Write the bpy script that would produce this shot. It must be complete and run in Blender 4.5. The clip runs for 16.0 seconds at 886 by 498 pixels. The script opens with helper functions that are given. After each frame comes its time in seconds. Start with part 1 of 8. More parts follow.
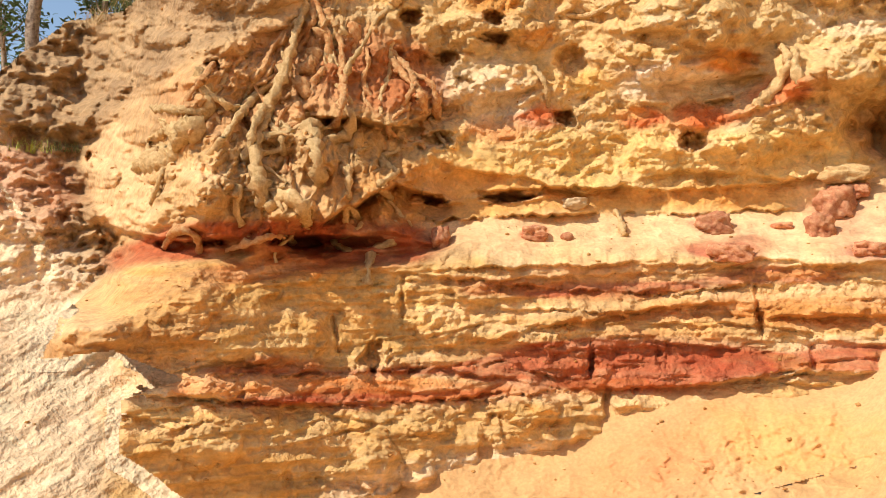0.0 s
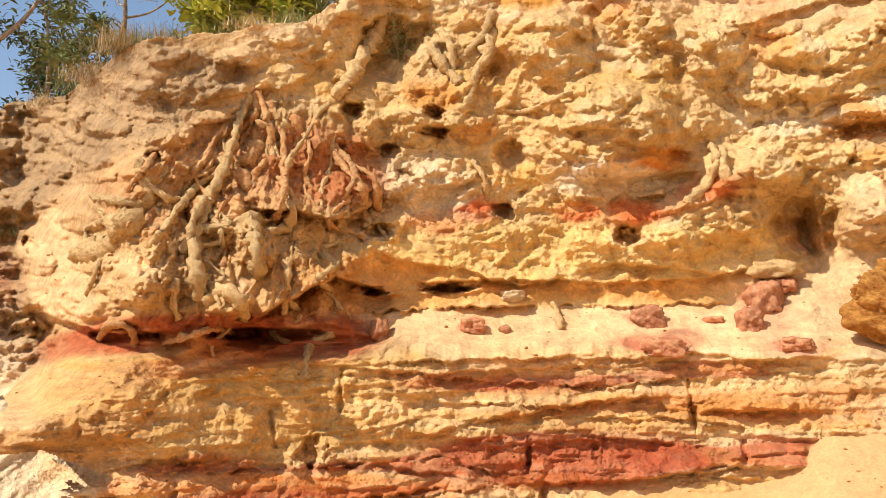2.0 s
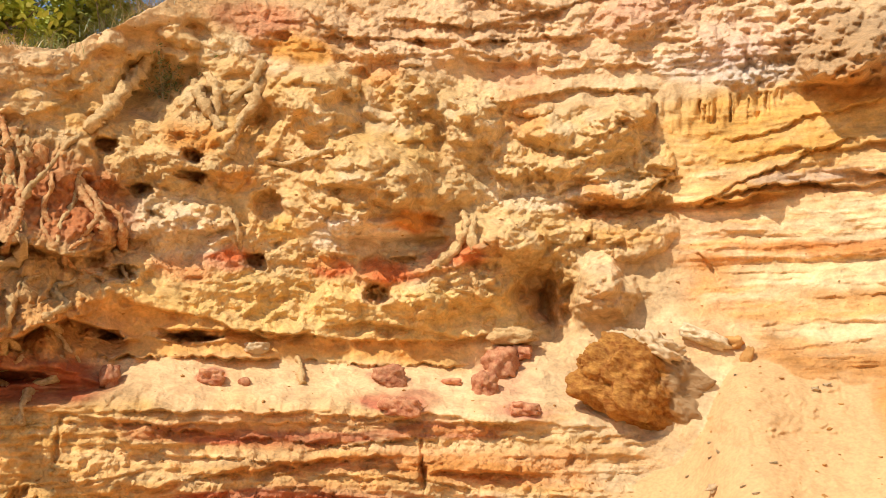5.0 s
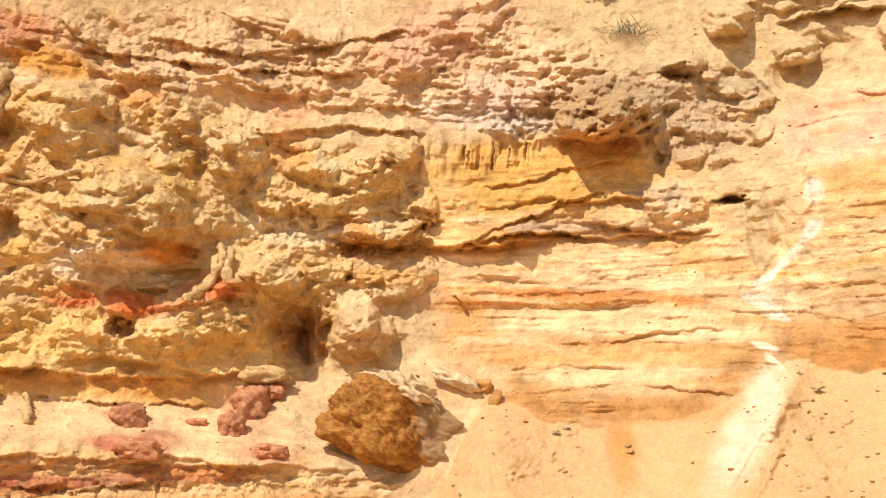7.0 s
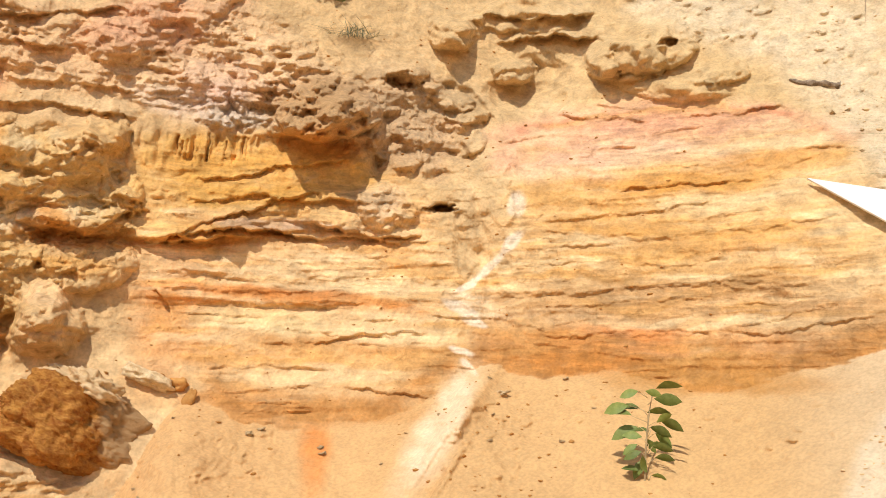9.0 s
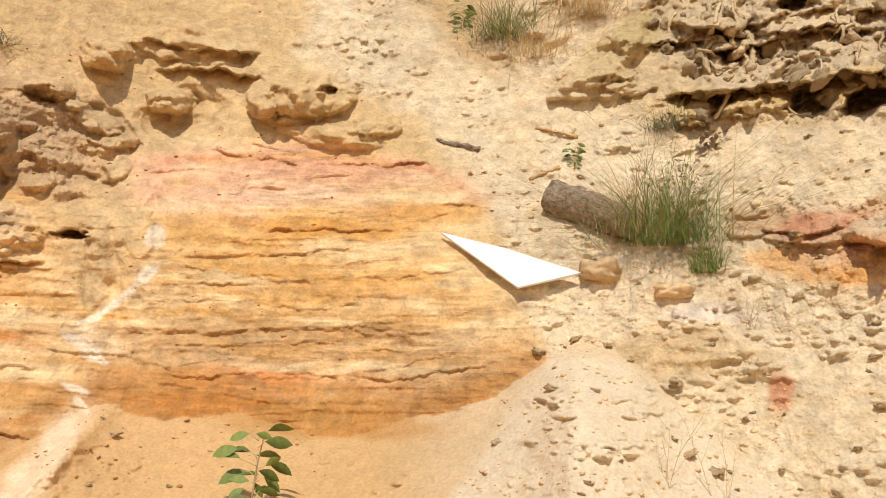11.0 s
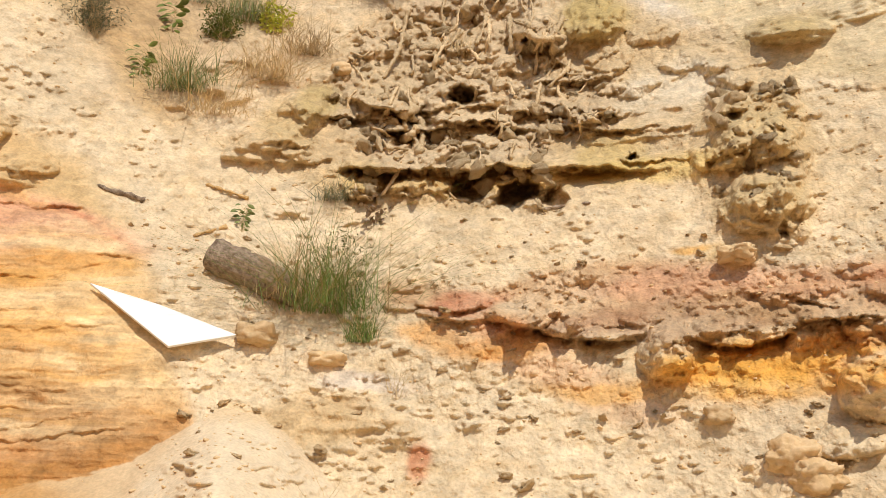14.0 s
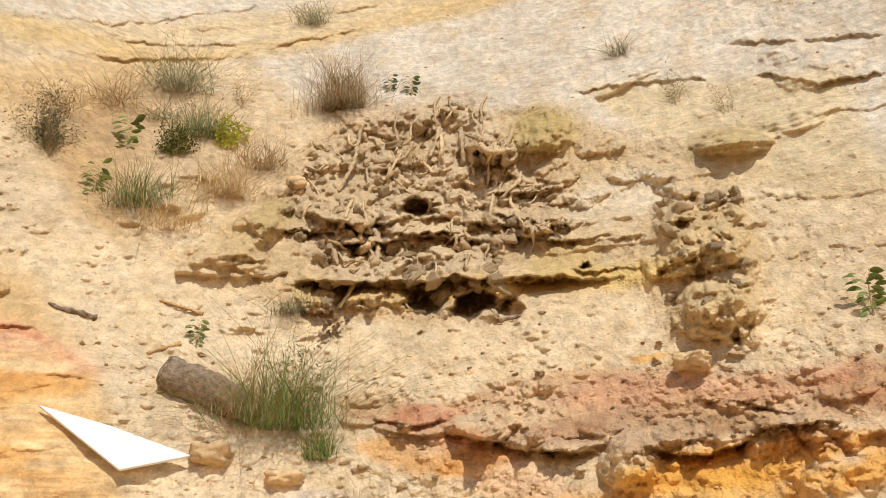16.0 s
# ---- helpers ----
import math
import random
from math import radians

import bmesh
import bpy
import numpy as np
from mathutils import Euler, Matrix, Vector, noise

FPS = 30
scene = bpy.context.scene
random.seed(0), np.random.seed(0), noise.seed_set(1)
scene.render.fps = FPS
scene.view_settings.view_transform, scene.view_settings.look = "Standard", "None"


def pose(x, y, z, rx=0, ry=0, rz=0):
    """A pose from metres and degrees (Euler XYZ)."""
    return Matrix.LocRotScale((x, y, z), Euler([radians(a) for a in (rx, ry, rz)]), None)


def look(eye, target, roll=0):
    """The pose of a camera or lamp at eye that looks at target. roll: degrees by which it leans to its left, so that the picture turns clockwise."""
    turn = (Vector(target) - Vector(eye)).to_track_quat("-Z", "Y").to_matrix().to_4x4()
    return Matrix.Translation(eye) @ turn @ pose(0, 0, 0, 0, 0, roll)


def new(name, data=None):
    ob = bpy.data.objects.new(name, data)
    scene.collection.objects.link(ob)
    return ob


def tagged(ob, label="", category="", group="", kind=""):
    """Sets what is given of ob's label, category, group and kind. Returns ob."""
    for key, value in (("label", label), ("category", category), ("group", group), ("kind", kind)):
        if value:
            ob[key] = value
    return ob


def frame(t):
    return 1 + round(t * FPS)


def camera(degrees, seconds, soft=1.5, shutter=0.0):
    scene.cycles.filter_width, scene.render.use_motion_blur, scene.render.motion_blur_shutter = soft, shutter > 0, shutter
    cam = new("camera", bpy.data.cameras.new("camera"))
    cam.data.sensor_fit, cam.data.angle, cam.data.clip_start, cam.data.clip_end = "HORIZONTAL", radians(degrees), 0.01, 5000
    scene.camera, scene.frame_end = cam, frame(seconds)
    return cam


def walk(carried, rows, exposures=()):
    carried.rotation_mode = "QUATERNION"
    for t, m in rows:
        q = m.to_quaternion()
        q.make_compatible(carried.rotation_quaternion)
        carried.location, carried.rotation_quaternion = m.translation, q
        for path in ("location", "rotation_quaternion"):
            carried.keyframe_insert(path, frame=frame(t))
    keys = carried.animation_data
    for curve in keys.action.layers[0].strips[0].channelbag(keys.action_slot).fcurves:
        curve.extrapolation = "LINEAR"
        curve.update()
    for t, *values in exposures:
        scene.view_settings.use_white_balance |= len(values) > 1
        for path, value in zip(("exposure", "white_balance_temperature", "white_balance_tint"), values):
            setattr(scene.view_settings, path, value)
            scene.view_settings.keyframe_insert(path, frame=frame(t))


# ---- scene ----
cam = camera(50.2, 16.0, soft=0.5)
PATH = [
    (0, (0.000, 0.000, 1.600), (-0.005, 3.998, 1.738), -0.00),
    (0.5, (0.050, -0.031, 1.645), (0.124, 3.961, 1.888), -0.02),
    (1, (0.026, -0.052, 1.703), (0.204, 3.931, 2.026), -0.01),
    (1.5, (0.030, -0.064, 1.715), (0.212, 3.913, 2.104), -0.07),
    (2, (0.057, -0.074, 1.785), (0.275, 3.897, 2.208), 0.09),
    (2.5, (0.096, -0.061, 1.761), (0.486, 3.883, 2.299), 0.90),
    (3, (0.110, -0.074, 1.783), (0.548, 3.866, 2.320), 0.91),
    (5.5, (0.478, -0.152, 1.804), (1.731, 3.580, 2.511), 2.85),
    (6, (0.539, -0.112, 1.820), (1.974, 3.548, 2.556), 2.94),
    (6.5, (0.578, -0.112, 1.824), (2.222, 3.442, 2.640), 2.57),
    (7, (0.644, -0.148, 1.877), (2.508, 3.291, 2.716), 2.62),
    (7.5, (0.691, -0.187, 1.909), (2.756, 3.116, 2.819), 2.06),
    (8, (0.778, -0.236, 1.897), (3.030, 2.930, 2.847), 2.61),
    (8.5, (0.888, -0.247, 1.862), (3.360, 2.768, 2.757), 2.53),
    (9, (0.988, -0.304, 1.887), (3.674, 2.522, 2.780), 2.47),
    (9.5, (1.071, -0.398, 1.918), (3.959, 2.211, 2.843), 2.55),
    (10, (1.172, -0.508, 1.945), (4.251, 1.846, 2.935), 2.39),
    (12.5, (1.519, -0.666, 1.744), (5.166, 0.433, 2.965), 0.64),
    (13, (1.512, -0.669, 1.758), (5.206, 0.258, 2.981), 0.60),
    (13.5, (1.486, -0.717, 1.827), (5.202, -0.032, 3.138), 0.45),
    (14, (1.457, -0.798, 1.864), (5.161, -0.273, 3.279), -0.12),
    (14.5, (1.436, -0.835, 1.890), (5.087, -0.402, 3.467), -0.64),
    (15, (1.428, -0.816, 1.896), (5.040, -0.454, 3.577), -1.80),
    (15.5, (1.410, -0.778, 1.908), (4.987, -0.446, 3.667), -2.31),
    (16, (1.402, -0.774, 1.910), (4.954, -0.475, 3.726), -2.44),
]
walk(cam, [(t, look(eye, target, roll)) for t, eye, target, roll in PATH],
     exposures=[(0, 0.09), (3, 0.09), (5.5, -0.03), (7.5, -0.1), (9, -0.32), (10, -0.48), (12.5, -0.44), (14, -0.44), (16, -0.5)])

# ---- daylight: a high sun from the open side, and a clear sky ----
SUN_AZ, SUN_EL = -114, 48
world = bpy.data.worlds.new("sky")
scene.world = world
world.use_nodes = True
wn = world.node_tree.nodes
sky = wn.new("ShaderNodeTexSky")
sky.sky_type, sky.sun_disc = "NISHITA", False
sky.sun_elevation, sky.sun_rotation = radians(SUN_EL), radians(SUN_AZ)
world.node_tree.links.new(sky.outputs[0], wn["Background"].inputs[0])
wn["Background"].inputs[1].default_value = 0.14
sun_data = bpy.data.lights.new("sun", "SUN")
sun_data.energy, sun_data.angle, sun_data.color = 4.4, radians(0.6), (1.0, 0.945, 0.87)
sun = new("sun", sun_data)
sun_dir = Vector((math.sin(radians(SUN_AZ)) * math.cos(radians(SUN_EL)),
                  math.cos(radians(SUN_AZ)) * math.cos(radians(SUN_EL)), math.sin(radians(SUN_EL))))
sun.matrix_world = look(sun_dir * 40, (0, 0, 0))

# ---- the bay in the cliff: a relief laid round a standing point, u degrees of bearing by v degrees of height ----
CX, CY, CZ = 0.7, -0.3, 1.75
STEP = 0.07
us = np.concatenate([np.arange(-62, -31, 0.8), np.arange(-31, 117.5, STEP), np.arange(118, 152, 0.8)])
vs = np.concatenate([np.arange(-42, -15, 0.6), np.arange(-15, 44, STEP)])
nu, nv = len(us), len(vs)
us, vs = us.astype(np.float32), vs.astype(np.float32)
U, V = np.meshgrid(us, vs, indexing="ij")
rng = np.random.default_rng(7)
PERM = rng.permutation(4096)
GX, GY = np.cos(np.arange(4096) * 2.399).astype(np.float32), np.sin(np.arange(4096) * 2.399).astype(np.float32)
PERM = PERM.astype(np.int32)


def nz(x, y, seed=0):
    """Gradient noise in the plane, about -1 to 1."""
    x, y = np.asarray(x, np.float32), np.asarray(y, np.float32)
    xi, yi = np.floor(x).astype(np.int32), np.floor(y).astype(np.int32)
    fx, fy = x - xi.astype(np.float32), y - yi.astype(np.float32)
    sx, sy = fx * fx * fx * (fx * (fx * 6 - 15) + 10), fy * fy * fy * (fy * (fy * 6 - 15) + 10)

    def corner(i, j):
        h = PERM[(PERM[(xi + i + seed * 131) & 4095] + yi + j) & 4095]
        return GX[h] * (fx - i) + GY[h] * (fy - j)

    a, b = corner(0, 0), corner(1, 0)
    c, d = corner(0, 1), corner(1, 1)
    return 1.5 * ((a + (b - a) * sx) * (1 - sy) + (c + (d - c) * sx) * sy)


def fbm(x, y, octaves, seed=0, gain=0.5):
    out, amp, tot = np.float32(0), 1.0, 0.0
    for k in range(octaves):
        out = out + amp * nz(x * 2**k + 17.3 * k, y * 2**k - 9.1 * k, seed + k)
        tot += amp
        amp *= gain
    return out / tot


def lumps(x, y, octaves, seed=0, gain=0.5):
    """Rounded lumps with sharp creases between them, 0 to 1."""
    out, amp, tot = np.float32(0), 1.0, 0.0
    for k in range(octaves):
        out = out + amp * np.minimum(1.0, 1.7 * np.abs(nz(x * 2**k + 7.7 * k, y * 2**k + 3.3 * k, seed + k)))
        tot += amp
        amp *= gain
    return out / tot


def smooth(lo, hi, x):
    k = np.clip((x - lo) / (hi - lo), 0, 1)
    return k * k * (3 - 2 * k)


# metres along the wall and up it, for patterns of real size
A, B = U * 0.14, V * 0.14
WARP_U = 0.55 * fbm(A * 1.3, B * 1.3, 3, 40) + 0.10 * nz(A * 9, B * 9, 44)
WARP_V = 0.55 * fbm(A * 1.3, B * 1.3, 3, 50) + 0.10 * nz(A * 9, B * 9, 54)
VW = V + WARP_V


def cell(u, v):
    return min(int(np.searchsorted(us, u)), nu - 1), min(int(np.searchsorted(vs, v)), nv - 1)


def line(knots, u=None):
    """Height of a line drawn along the wall through knots."""
    knots = sorted(knots)
    return np.interp(us if u is None else u, [k[0] for k in knots], [k[1] for k in knots])


def area(poly, soft=0.4, warp=1.0):
    """1 inside an outline on the wall, 0 outside, with an edge softened over some degrees."""
    px = np.array([p[0] for p in poly])
    py = np.array([p[1] for p in poly])
    pad = 2 * soft + 1.2 * warp
    i0, i1 = np.searchsorted(us, (px.min() - pad, px.max() + pad))
    j0, j1 = np.searchsorted(vs, (py.min() - pad, py.max() + pad))
    out = np.zeros(U.shape, np.float32)
    if i1 <= i0 or j1 <= j0:
        return out
    x = U[i0:i1, j0:j1] + warp * WARP_U[i0:i1, j0:j1]
    y = V[i0:i1, j0:j1] + warp * WARP_V[i0:i1, j0:j1]
    best, inside = np.full(x.shape, 1e9), np.zeros(x.shape, bool)
    for k in range(len(poly)):
        ax, ay, bx, by = px[k - 1], py[k - 1], px[k], py[k]
        dx, dy = bx - ax, by - ay
        t = np.clip(((x - ax) * dx + (y - ay) * dy) / (dx * dx + dy * dy + 1e-9), 0, 1)
        best = np.minimum(best, np.hypot(x - ax - t * dx, y - ay - t * dy))
        if dy:
            inside ^= ((ay > y) != (by > y)) & (x < dx * (y - ay) / dy + ax)
    out[i0:i1, j0:j1] = smooth(-soft, soft, np.where(inside, best, -best))
    return out


H = np.zeros(U.shape, np.float32)   # metres that the wall stands proud of its mean face


def window(c, ru, rv, reach, warp):
    i0, i1 = np.searchsorted(us, (c[0] - ru * reach - 1, c[0] + ru * reach + 1))
    j0, j1 = np.searchsorted(vs, (c[1] - rv * reach - 1, c[1] + rv * reach + 1))
    s = (slice(i0, i1), slice(j0, j1))
    return s, U[s] + warp * WARP_U[s] - c[0], V[s] + warp * WARP_V[s] - c[1]


def ragged(a, b, c):
    """An uneven outline for a lump or hole about c."""
    return 0.30 * nz(a * 1.1 + c[0] * 3.1, b * 1.1 + c[1] * 3.7, 3) + 0.16 * nz(a * 3.1 + c[0], b * 3.1 + c[1], 4)


def bump(c, ru, rv, h, turn=0.0, edge=0.5, warp=0.6):
    """A swelling (h > 0) or hollow; edge near 0: a soft mound, near 1: a steep-sided lump."""
    r = max(ru, rv)
    s, x, y = window(c, r, r, 1.6, warp)
    ct, st = math.cos(radians(turn)), math.sin(radians(turn))
    a, b = (x * ct + y * st) / ru, (-x * st + y * ct) / rv
    q = np.hypot(a, b) + ragged(a, b, c)
    H[s] += h * (0.85 + 0.5 * nz(a * 2.3 + c[0], b * 2.3 + c[1], 9)) * ((1 - edge) * np.exp(-2.2 * q * q) + edge * np.sqrt(np.clip(1 - q * q, 0, 1)) * smooth(1.0, 0.85, q))


def hole(c, ru, rv, deep, turn=0.0, warp=0.35):
    """A burrow or cavity with steep walls."""
    r = max(ru, rv)
    s, x, y = window(c, r, r, 1.8, warp)
    ct, st = math.cos(radians(turn)), math.sin(radians(turn))
    a, b = (x * ct + y * st) / ru, (-x * st + y * ct) / rv
    q = np.hypot(a, b) + 1.3 * ragged(a, b, c)
    H[s] -= 0.8 * deep * smooth(1.15, 0.5, q)


def shelf(knots, h, up, down, under=0.0, fade=1.5):
    """A bed that juts out: its lower lip runs along the knots; it dies away over up degrees above and is undercut below."""
    ks = sorted(knots)
    i0, i1 = np.searchsorted(us, (ks[0][0] - 1.5 * fade, ks[-1][0] + 1.5 * fade))
    j0, j1 = np.searchsorted(vs, (min(k[1] for k in ks) - down - 1.2, max(k[1] for k in ks) + up + 1.2))
    s = (slice(i0, i1), slice(j0, j1))
    a, b, u = A[s], B[s], us[i0:i1]
    yl = line(ks, u)[:, None] + 0.35 * WARP_V[s] + 0.16 * nz(a * 4, b * 0 + ks[0][1], 6) + 0.12 * nz(a * 11, b * 2 + ks[0][1], 7)
    some = np.clip(0.75 + 0.9 * nz(a * 1.6, b * 0.7 + 3 * ks[0][1], 8) + 0.5 * nz(a * 5, b * 3 + ks[0][1], 10), 0.1, 1.5)
    ends = smooth(ks[0][0] - fade, ks[0][0] + fade, u) * smooth(ks[-1][0] + fade, ks[-1][0] - fade, u)
    d = V[s] - yl
    f = np.where(d > 0, h * np.clip(1 - d / up, 0, 1) ** 1.3, 0) * smooth(-0.12, 0.15, d)
    g = np.where(d < 0, -under * np.clip(1 + d / down, 0, 1) ** 1.5, 0) * smooth(0.12, -0.15, d)
    H[s] += (f + g) * some * ends[:, None]

# ---- mean face of the bay ----
side = smooth(50, 70, U)
BASE = ((1 - side) * np.interp(V, [-20, -14, -6, 1, 5, 9, 15, 22, 28, 48], [6.4, 6.6, 6.95, 7.25, 7.6, 7.9, 8.1, 8.4, 8.9, 11.0])
        + side * np.interp(V, [-20, -14, 0, 8, 14, 20, 26, 36, 48], [6.0, 6.2, 6.9, 7.5, 7.85, 8.45, 9.25, 11.0, 13.5]))
BASE += 0.4 * smooth(4, 0, np.abs(U - 50) / 3) * smooth(16, 24, V)

# regions by what the wall is made of
root_mat = area([(-24.34, 0.86), (-22.80, 3.96), (-19.98, 8.75), (-18.12, 11.65), (-14.35, 12.83), (-12.40, 14.81), (-7.83, 13.78), (-5.23, 11.29), (-4.63, 8.70), (-6.84, 4.38), (-6.30, 2.39), (-11.56, 1.68), (-16.34, 0.66), (-20.89, 0.61)], 1.0)
left_bank = area([(-33.04, -11.92), (-20.29, -12.79), (-23.83, -10.09), (-23.63, -7.34), (-20.49, -6.37), (-22.17, -5.77), (-23.87, -4.97), (-27.44, -5.15), (-26.47, -3.00), (-24.09, -0.94), (-22.93, 0.58), (-24.29, 2.38), (-25.02, 5.38), (-22.05, 9.22), (-16.88, 12.66), (-12.38, 16.04), (-20.50, 17.69), (-32.80, 13.12)], 0.5, 0.5)
behind = area([(-33.29, -13.42), (-19.86, -13.25), (-23.83, -10.09), (-23.69, -7.37), (-20.49, -6.37), (-22.12, -5.78), (-23.87, -4.97), (-27.55, -5.20), (-26.55, -3.14), (-24.09, -0.79), (-22.93, 0.58), (-25.04, 4.78), (-29.52, 9.70), (-33.03, 9.30)], 0.04, 0.75)
ca, cb = (-24.09, -0.79), (-29.55, 7.41)
across = ((cb[1] - ca[1]) * (U - ca[0]) - (cb[0] - ca[0]) * (V - ca[1])) / math.hypot(cb[0] - ca[0], cb[1] - ca[1])
across = across * (1 if (cb[1] - ca[1]) * ((-27.55, -5.20)[0] - ca[0]) - (cb[0] - ca[0]) * ((-27.55, -5.20)[1] - ca[1]) > 0 else -1)
behind = behind * smooth(-1.5, 2.6, across + 0.9 * WARP_U)
bench = area([(-6.53, 1.84), (-1.92, 2.60), (3.75, 2.71), (13.96, 2.51), (18.93, 5.14), (20.97, 3.84), (23.64, 0.54), (25.29, -0.52), (21.23, -0.29), (12.83, -0.11), (7.95, 0.30), (3.63, -0.59), (-1.33, -0.66), (-3.95, 0.76)], 0.5, 0.7)
apron = area([(18.61, 4.22), (27.29, 7.29), (30.94, 6.10), (31.90, 3.53), (29.95, -0.41), (27.70, -1.17), (25.05, 0.14), (20.08, 0.37)], 0.6)
bench = np.maximum(bench, apron)
lower_wall = area([(-23.80, -0.33), (-15.42, 0.03), (-7.74, -0.26), (-3.14, -0.09), (3.10, 0.24), (11.07, 0.38), (19.05, 0.94), (25.26, 0.84), (24.92, -5.38), (18.67, -6.34), (11.61, -7.62), (3.63, -9.97), (-2.26, -11.24), (-6.89, -13.02), (-21.17, -12.87), (-23.97, -10.08)], 0.8)
left_layers = area([(27.56, 17.77), (32.39, 19.11), (39.50, 19.06), (44.44, 16.14), (46.49, 11.53), (46.81, 8.28), (46.16, 6.33), (41.95, 3.31), (36.69, 2.77), (33.33, 3.58), (31.19, 5.74), (28.39, 7.55), (26.73, 11.40)], 0.8)
right_layers = area([(48.98, 16.90), (50.36, 20.90), (56.91, 22.73), (64.28, 21.37), (69.04, 18.66), (70.99, 13.28), (72.79, 10.17), (69.13, 7.42), (63.48, 5.76), (56.91, 6.17), (50.29, 6.22), (46.98, 6.70), (46.52, 10.86)], 0.8)
layers = np.maximum(left_layers, right_layers)
knobbly = area([(-12.11, 16.91), (-3.75, 20.70), (2.64, 22.38), (8.31, 20.53), (16.91, 18.59), (25.41, 16.88), (26.83, 12.23), (21.77, 9.38), (20.80, 6.65), (16.77, 4.44), (4.14, 4.35), (-5.09, 4.90), (-10.77, 6.15)], 1.2)
crest = area([(0.28, 22.55), (14.50, 24.75), (23.36, 24.85), (28.15, 27.26), (34.14, 25.76), (39.38, 22.68), (43.67, 23.03), (46.49, 20.72), (44.43, 17.79), (39.52, 18.40), (37.31, 20.66), (32.34, 19.77), (24.52, 20.46), (15.04, 21.12), (0.92, 19.33)], 1.0)
rubble = area([(55.98, 27.25), (64.38, 23.79), (69.07, 18.82), (70.17, 14.96), (72.44, 11.18), (75.03, 10.57), (84.47, 8.03), (99.91, 3.14), (106.85, -0.29), (108.49, 10.34), (99.00, 11.39), (91.50, 12.58), (84.46, 15.15), (82.06, 20.73), (79.23, 23.13), (73.24, 24.18), (66.59, 27.21), (61.70, 31.85), (57.53, 32.48)], 1.0)
cone = area([(73.10, 10.87), (76.97, 9.95), (81.46, 6.26), (85.70, 2.16), (87.35, -3.21), (66.04, -3.51), (67.83, 2.60), (70.89, 7.42)], 0.5)
tangle = area([(77.91, 29.98), (79.87, 32.63), (84.39, 34.23), (89.87, 34.60), (92.89, 32.68), (93.52, 30.31), (96.37, 28.99), (96.51, 26.03), (92.61, 25.80), (91.79, 22.00), (85.59, 22.70), (80.09, 22.84), (80.46, 26.39), (78.18, 27.69)], 0.6)
upper_rocks = area([(71.99, 25.21), (75.97, 28.29), (79.87, 32.63), (84.38, 34.56), (89.87, 34.60), (96.71, 32.88), (103.68, 30.10), (106.61, 27.25), (107.02, 22.46), (106.43, 19.21), (102.20, 19.87), (100.96, 22.86), (93.88, 23.09), (91.78, 21.68), (80.09, 22.84), (75.82, 24.41)], 0.8)
dune = area([(50.91, 33.72), (64.09, 36.48), (74.75, 37.03), (79.73, 34.27), (96.74, 33.21), (106.79, 28.17), (114.60, 25.29), (122.79, 22.71), (129.09, 38.33), (46.89, 43.41)], 1.0)

rubble = np.maximum(rubble, 0.85 * smooth(66, 71, U + 2 * WARP_U) * (1 - upper_rocks) * (1 - dune) * (1 - layers))
# broad unevenness, then beds, crust and grain by region
H += 0.10 * fbm(A * 0.7, B * 0.9, 3, 1) * (1 - 0.6 * layers)


def cells(x, y, seed=0, keep=1.0):
    """Scattered clods of uneven size, each a low dome with a steep edge, 0 to about 0.75."""
    xi, yi = np.floor(x).astype(np.int32), np.floor(y).astype(np.int32)
    out = np.zeros(x.shape, np.float32)
    for i in (-1, 0, 1):
        for j in (-1, 0, 1):
            h = PERM[(PERM[(xi + i + seed * 57) & 4095] + yi + j) & 4095]
            r = (0.32 + 0.42 * ((h * 37) & 1023) / 1023).astype(np.float32)
            dx, dy = x - (xi + i + 0.5 + 0.4 * GX[h]), y - (yi + j + 0.5 + 0.4 * GY[h])
            dome = r * np.sqrt(np.clip(1 - (dx * dx + dy * dy) / (r * r), 0, 1))
            out = np.maximum(out, np.where(((h * 53) & 1023) < keep * 1023, dome, 0))
    return out


def beds(pitch, tilt, seed, reach):
    """Broken edges of beds: each juts out at its lower lip and dies away upwards; every bed comes and goes along the wall."""
    p = (V + 0.35 * WARP_V - tilt * U) / pitch + 0.7 * fbm(A * 0.3, B * 0.3, 2, seed) + 0.10 * nz(A * 7, B * 5, seed + 2)
    k = np.floor(p)
    f = p - k
    amp = np.clip(1.9 * nz(A * reach + 0.37 * k, k * 7.31 + 0.5, seed + 1) + 0.15, 0, 1)
    return amp * smooth(0, 0.10, f) * (1 - f) ** 1.6


def strata(tilt, seed):
    """Hard and soft beds worn back by different depths, with sharp edges between them, about -0.5 to 0.5."""
    c = V + 0.22 * WARP_V - tilt * U + 0.5 * nz(A * 0.25, B * 0.3, seed)
    broad = smooth(-0.10, 0.10, nz(A * 0.22, c * 0.62, seed + 1) + 0.10 * nz(A * 5, c * 2, seed + 2))
    mid = smooth(-0.12, 0.12, nz(A * 0.45, c * 1.35, seed + 3) + 0.12 * nz(A * 8, c * 3, seed + 4))
    thin = smooth(-0.15, 0.15, nz(A * 0.9, c * 3.1, seed + 5) + 0.15 * nz(A * 11, c * 4, seed + 6))
    return 0.5 * broad + 0.32 * mid + 0.18 * thin - 0.5


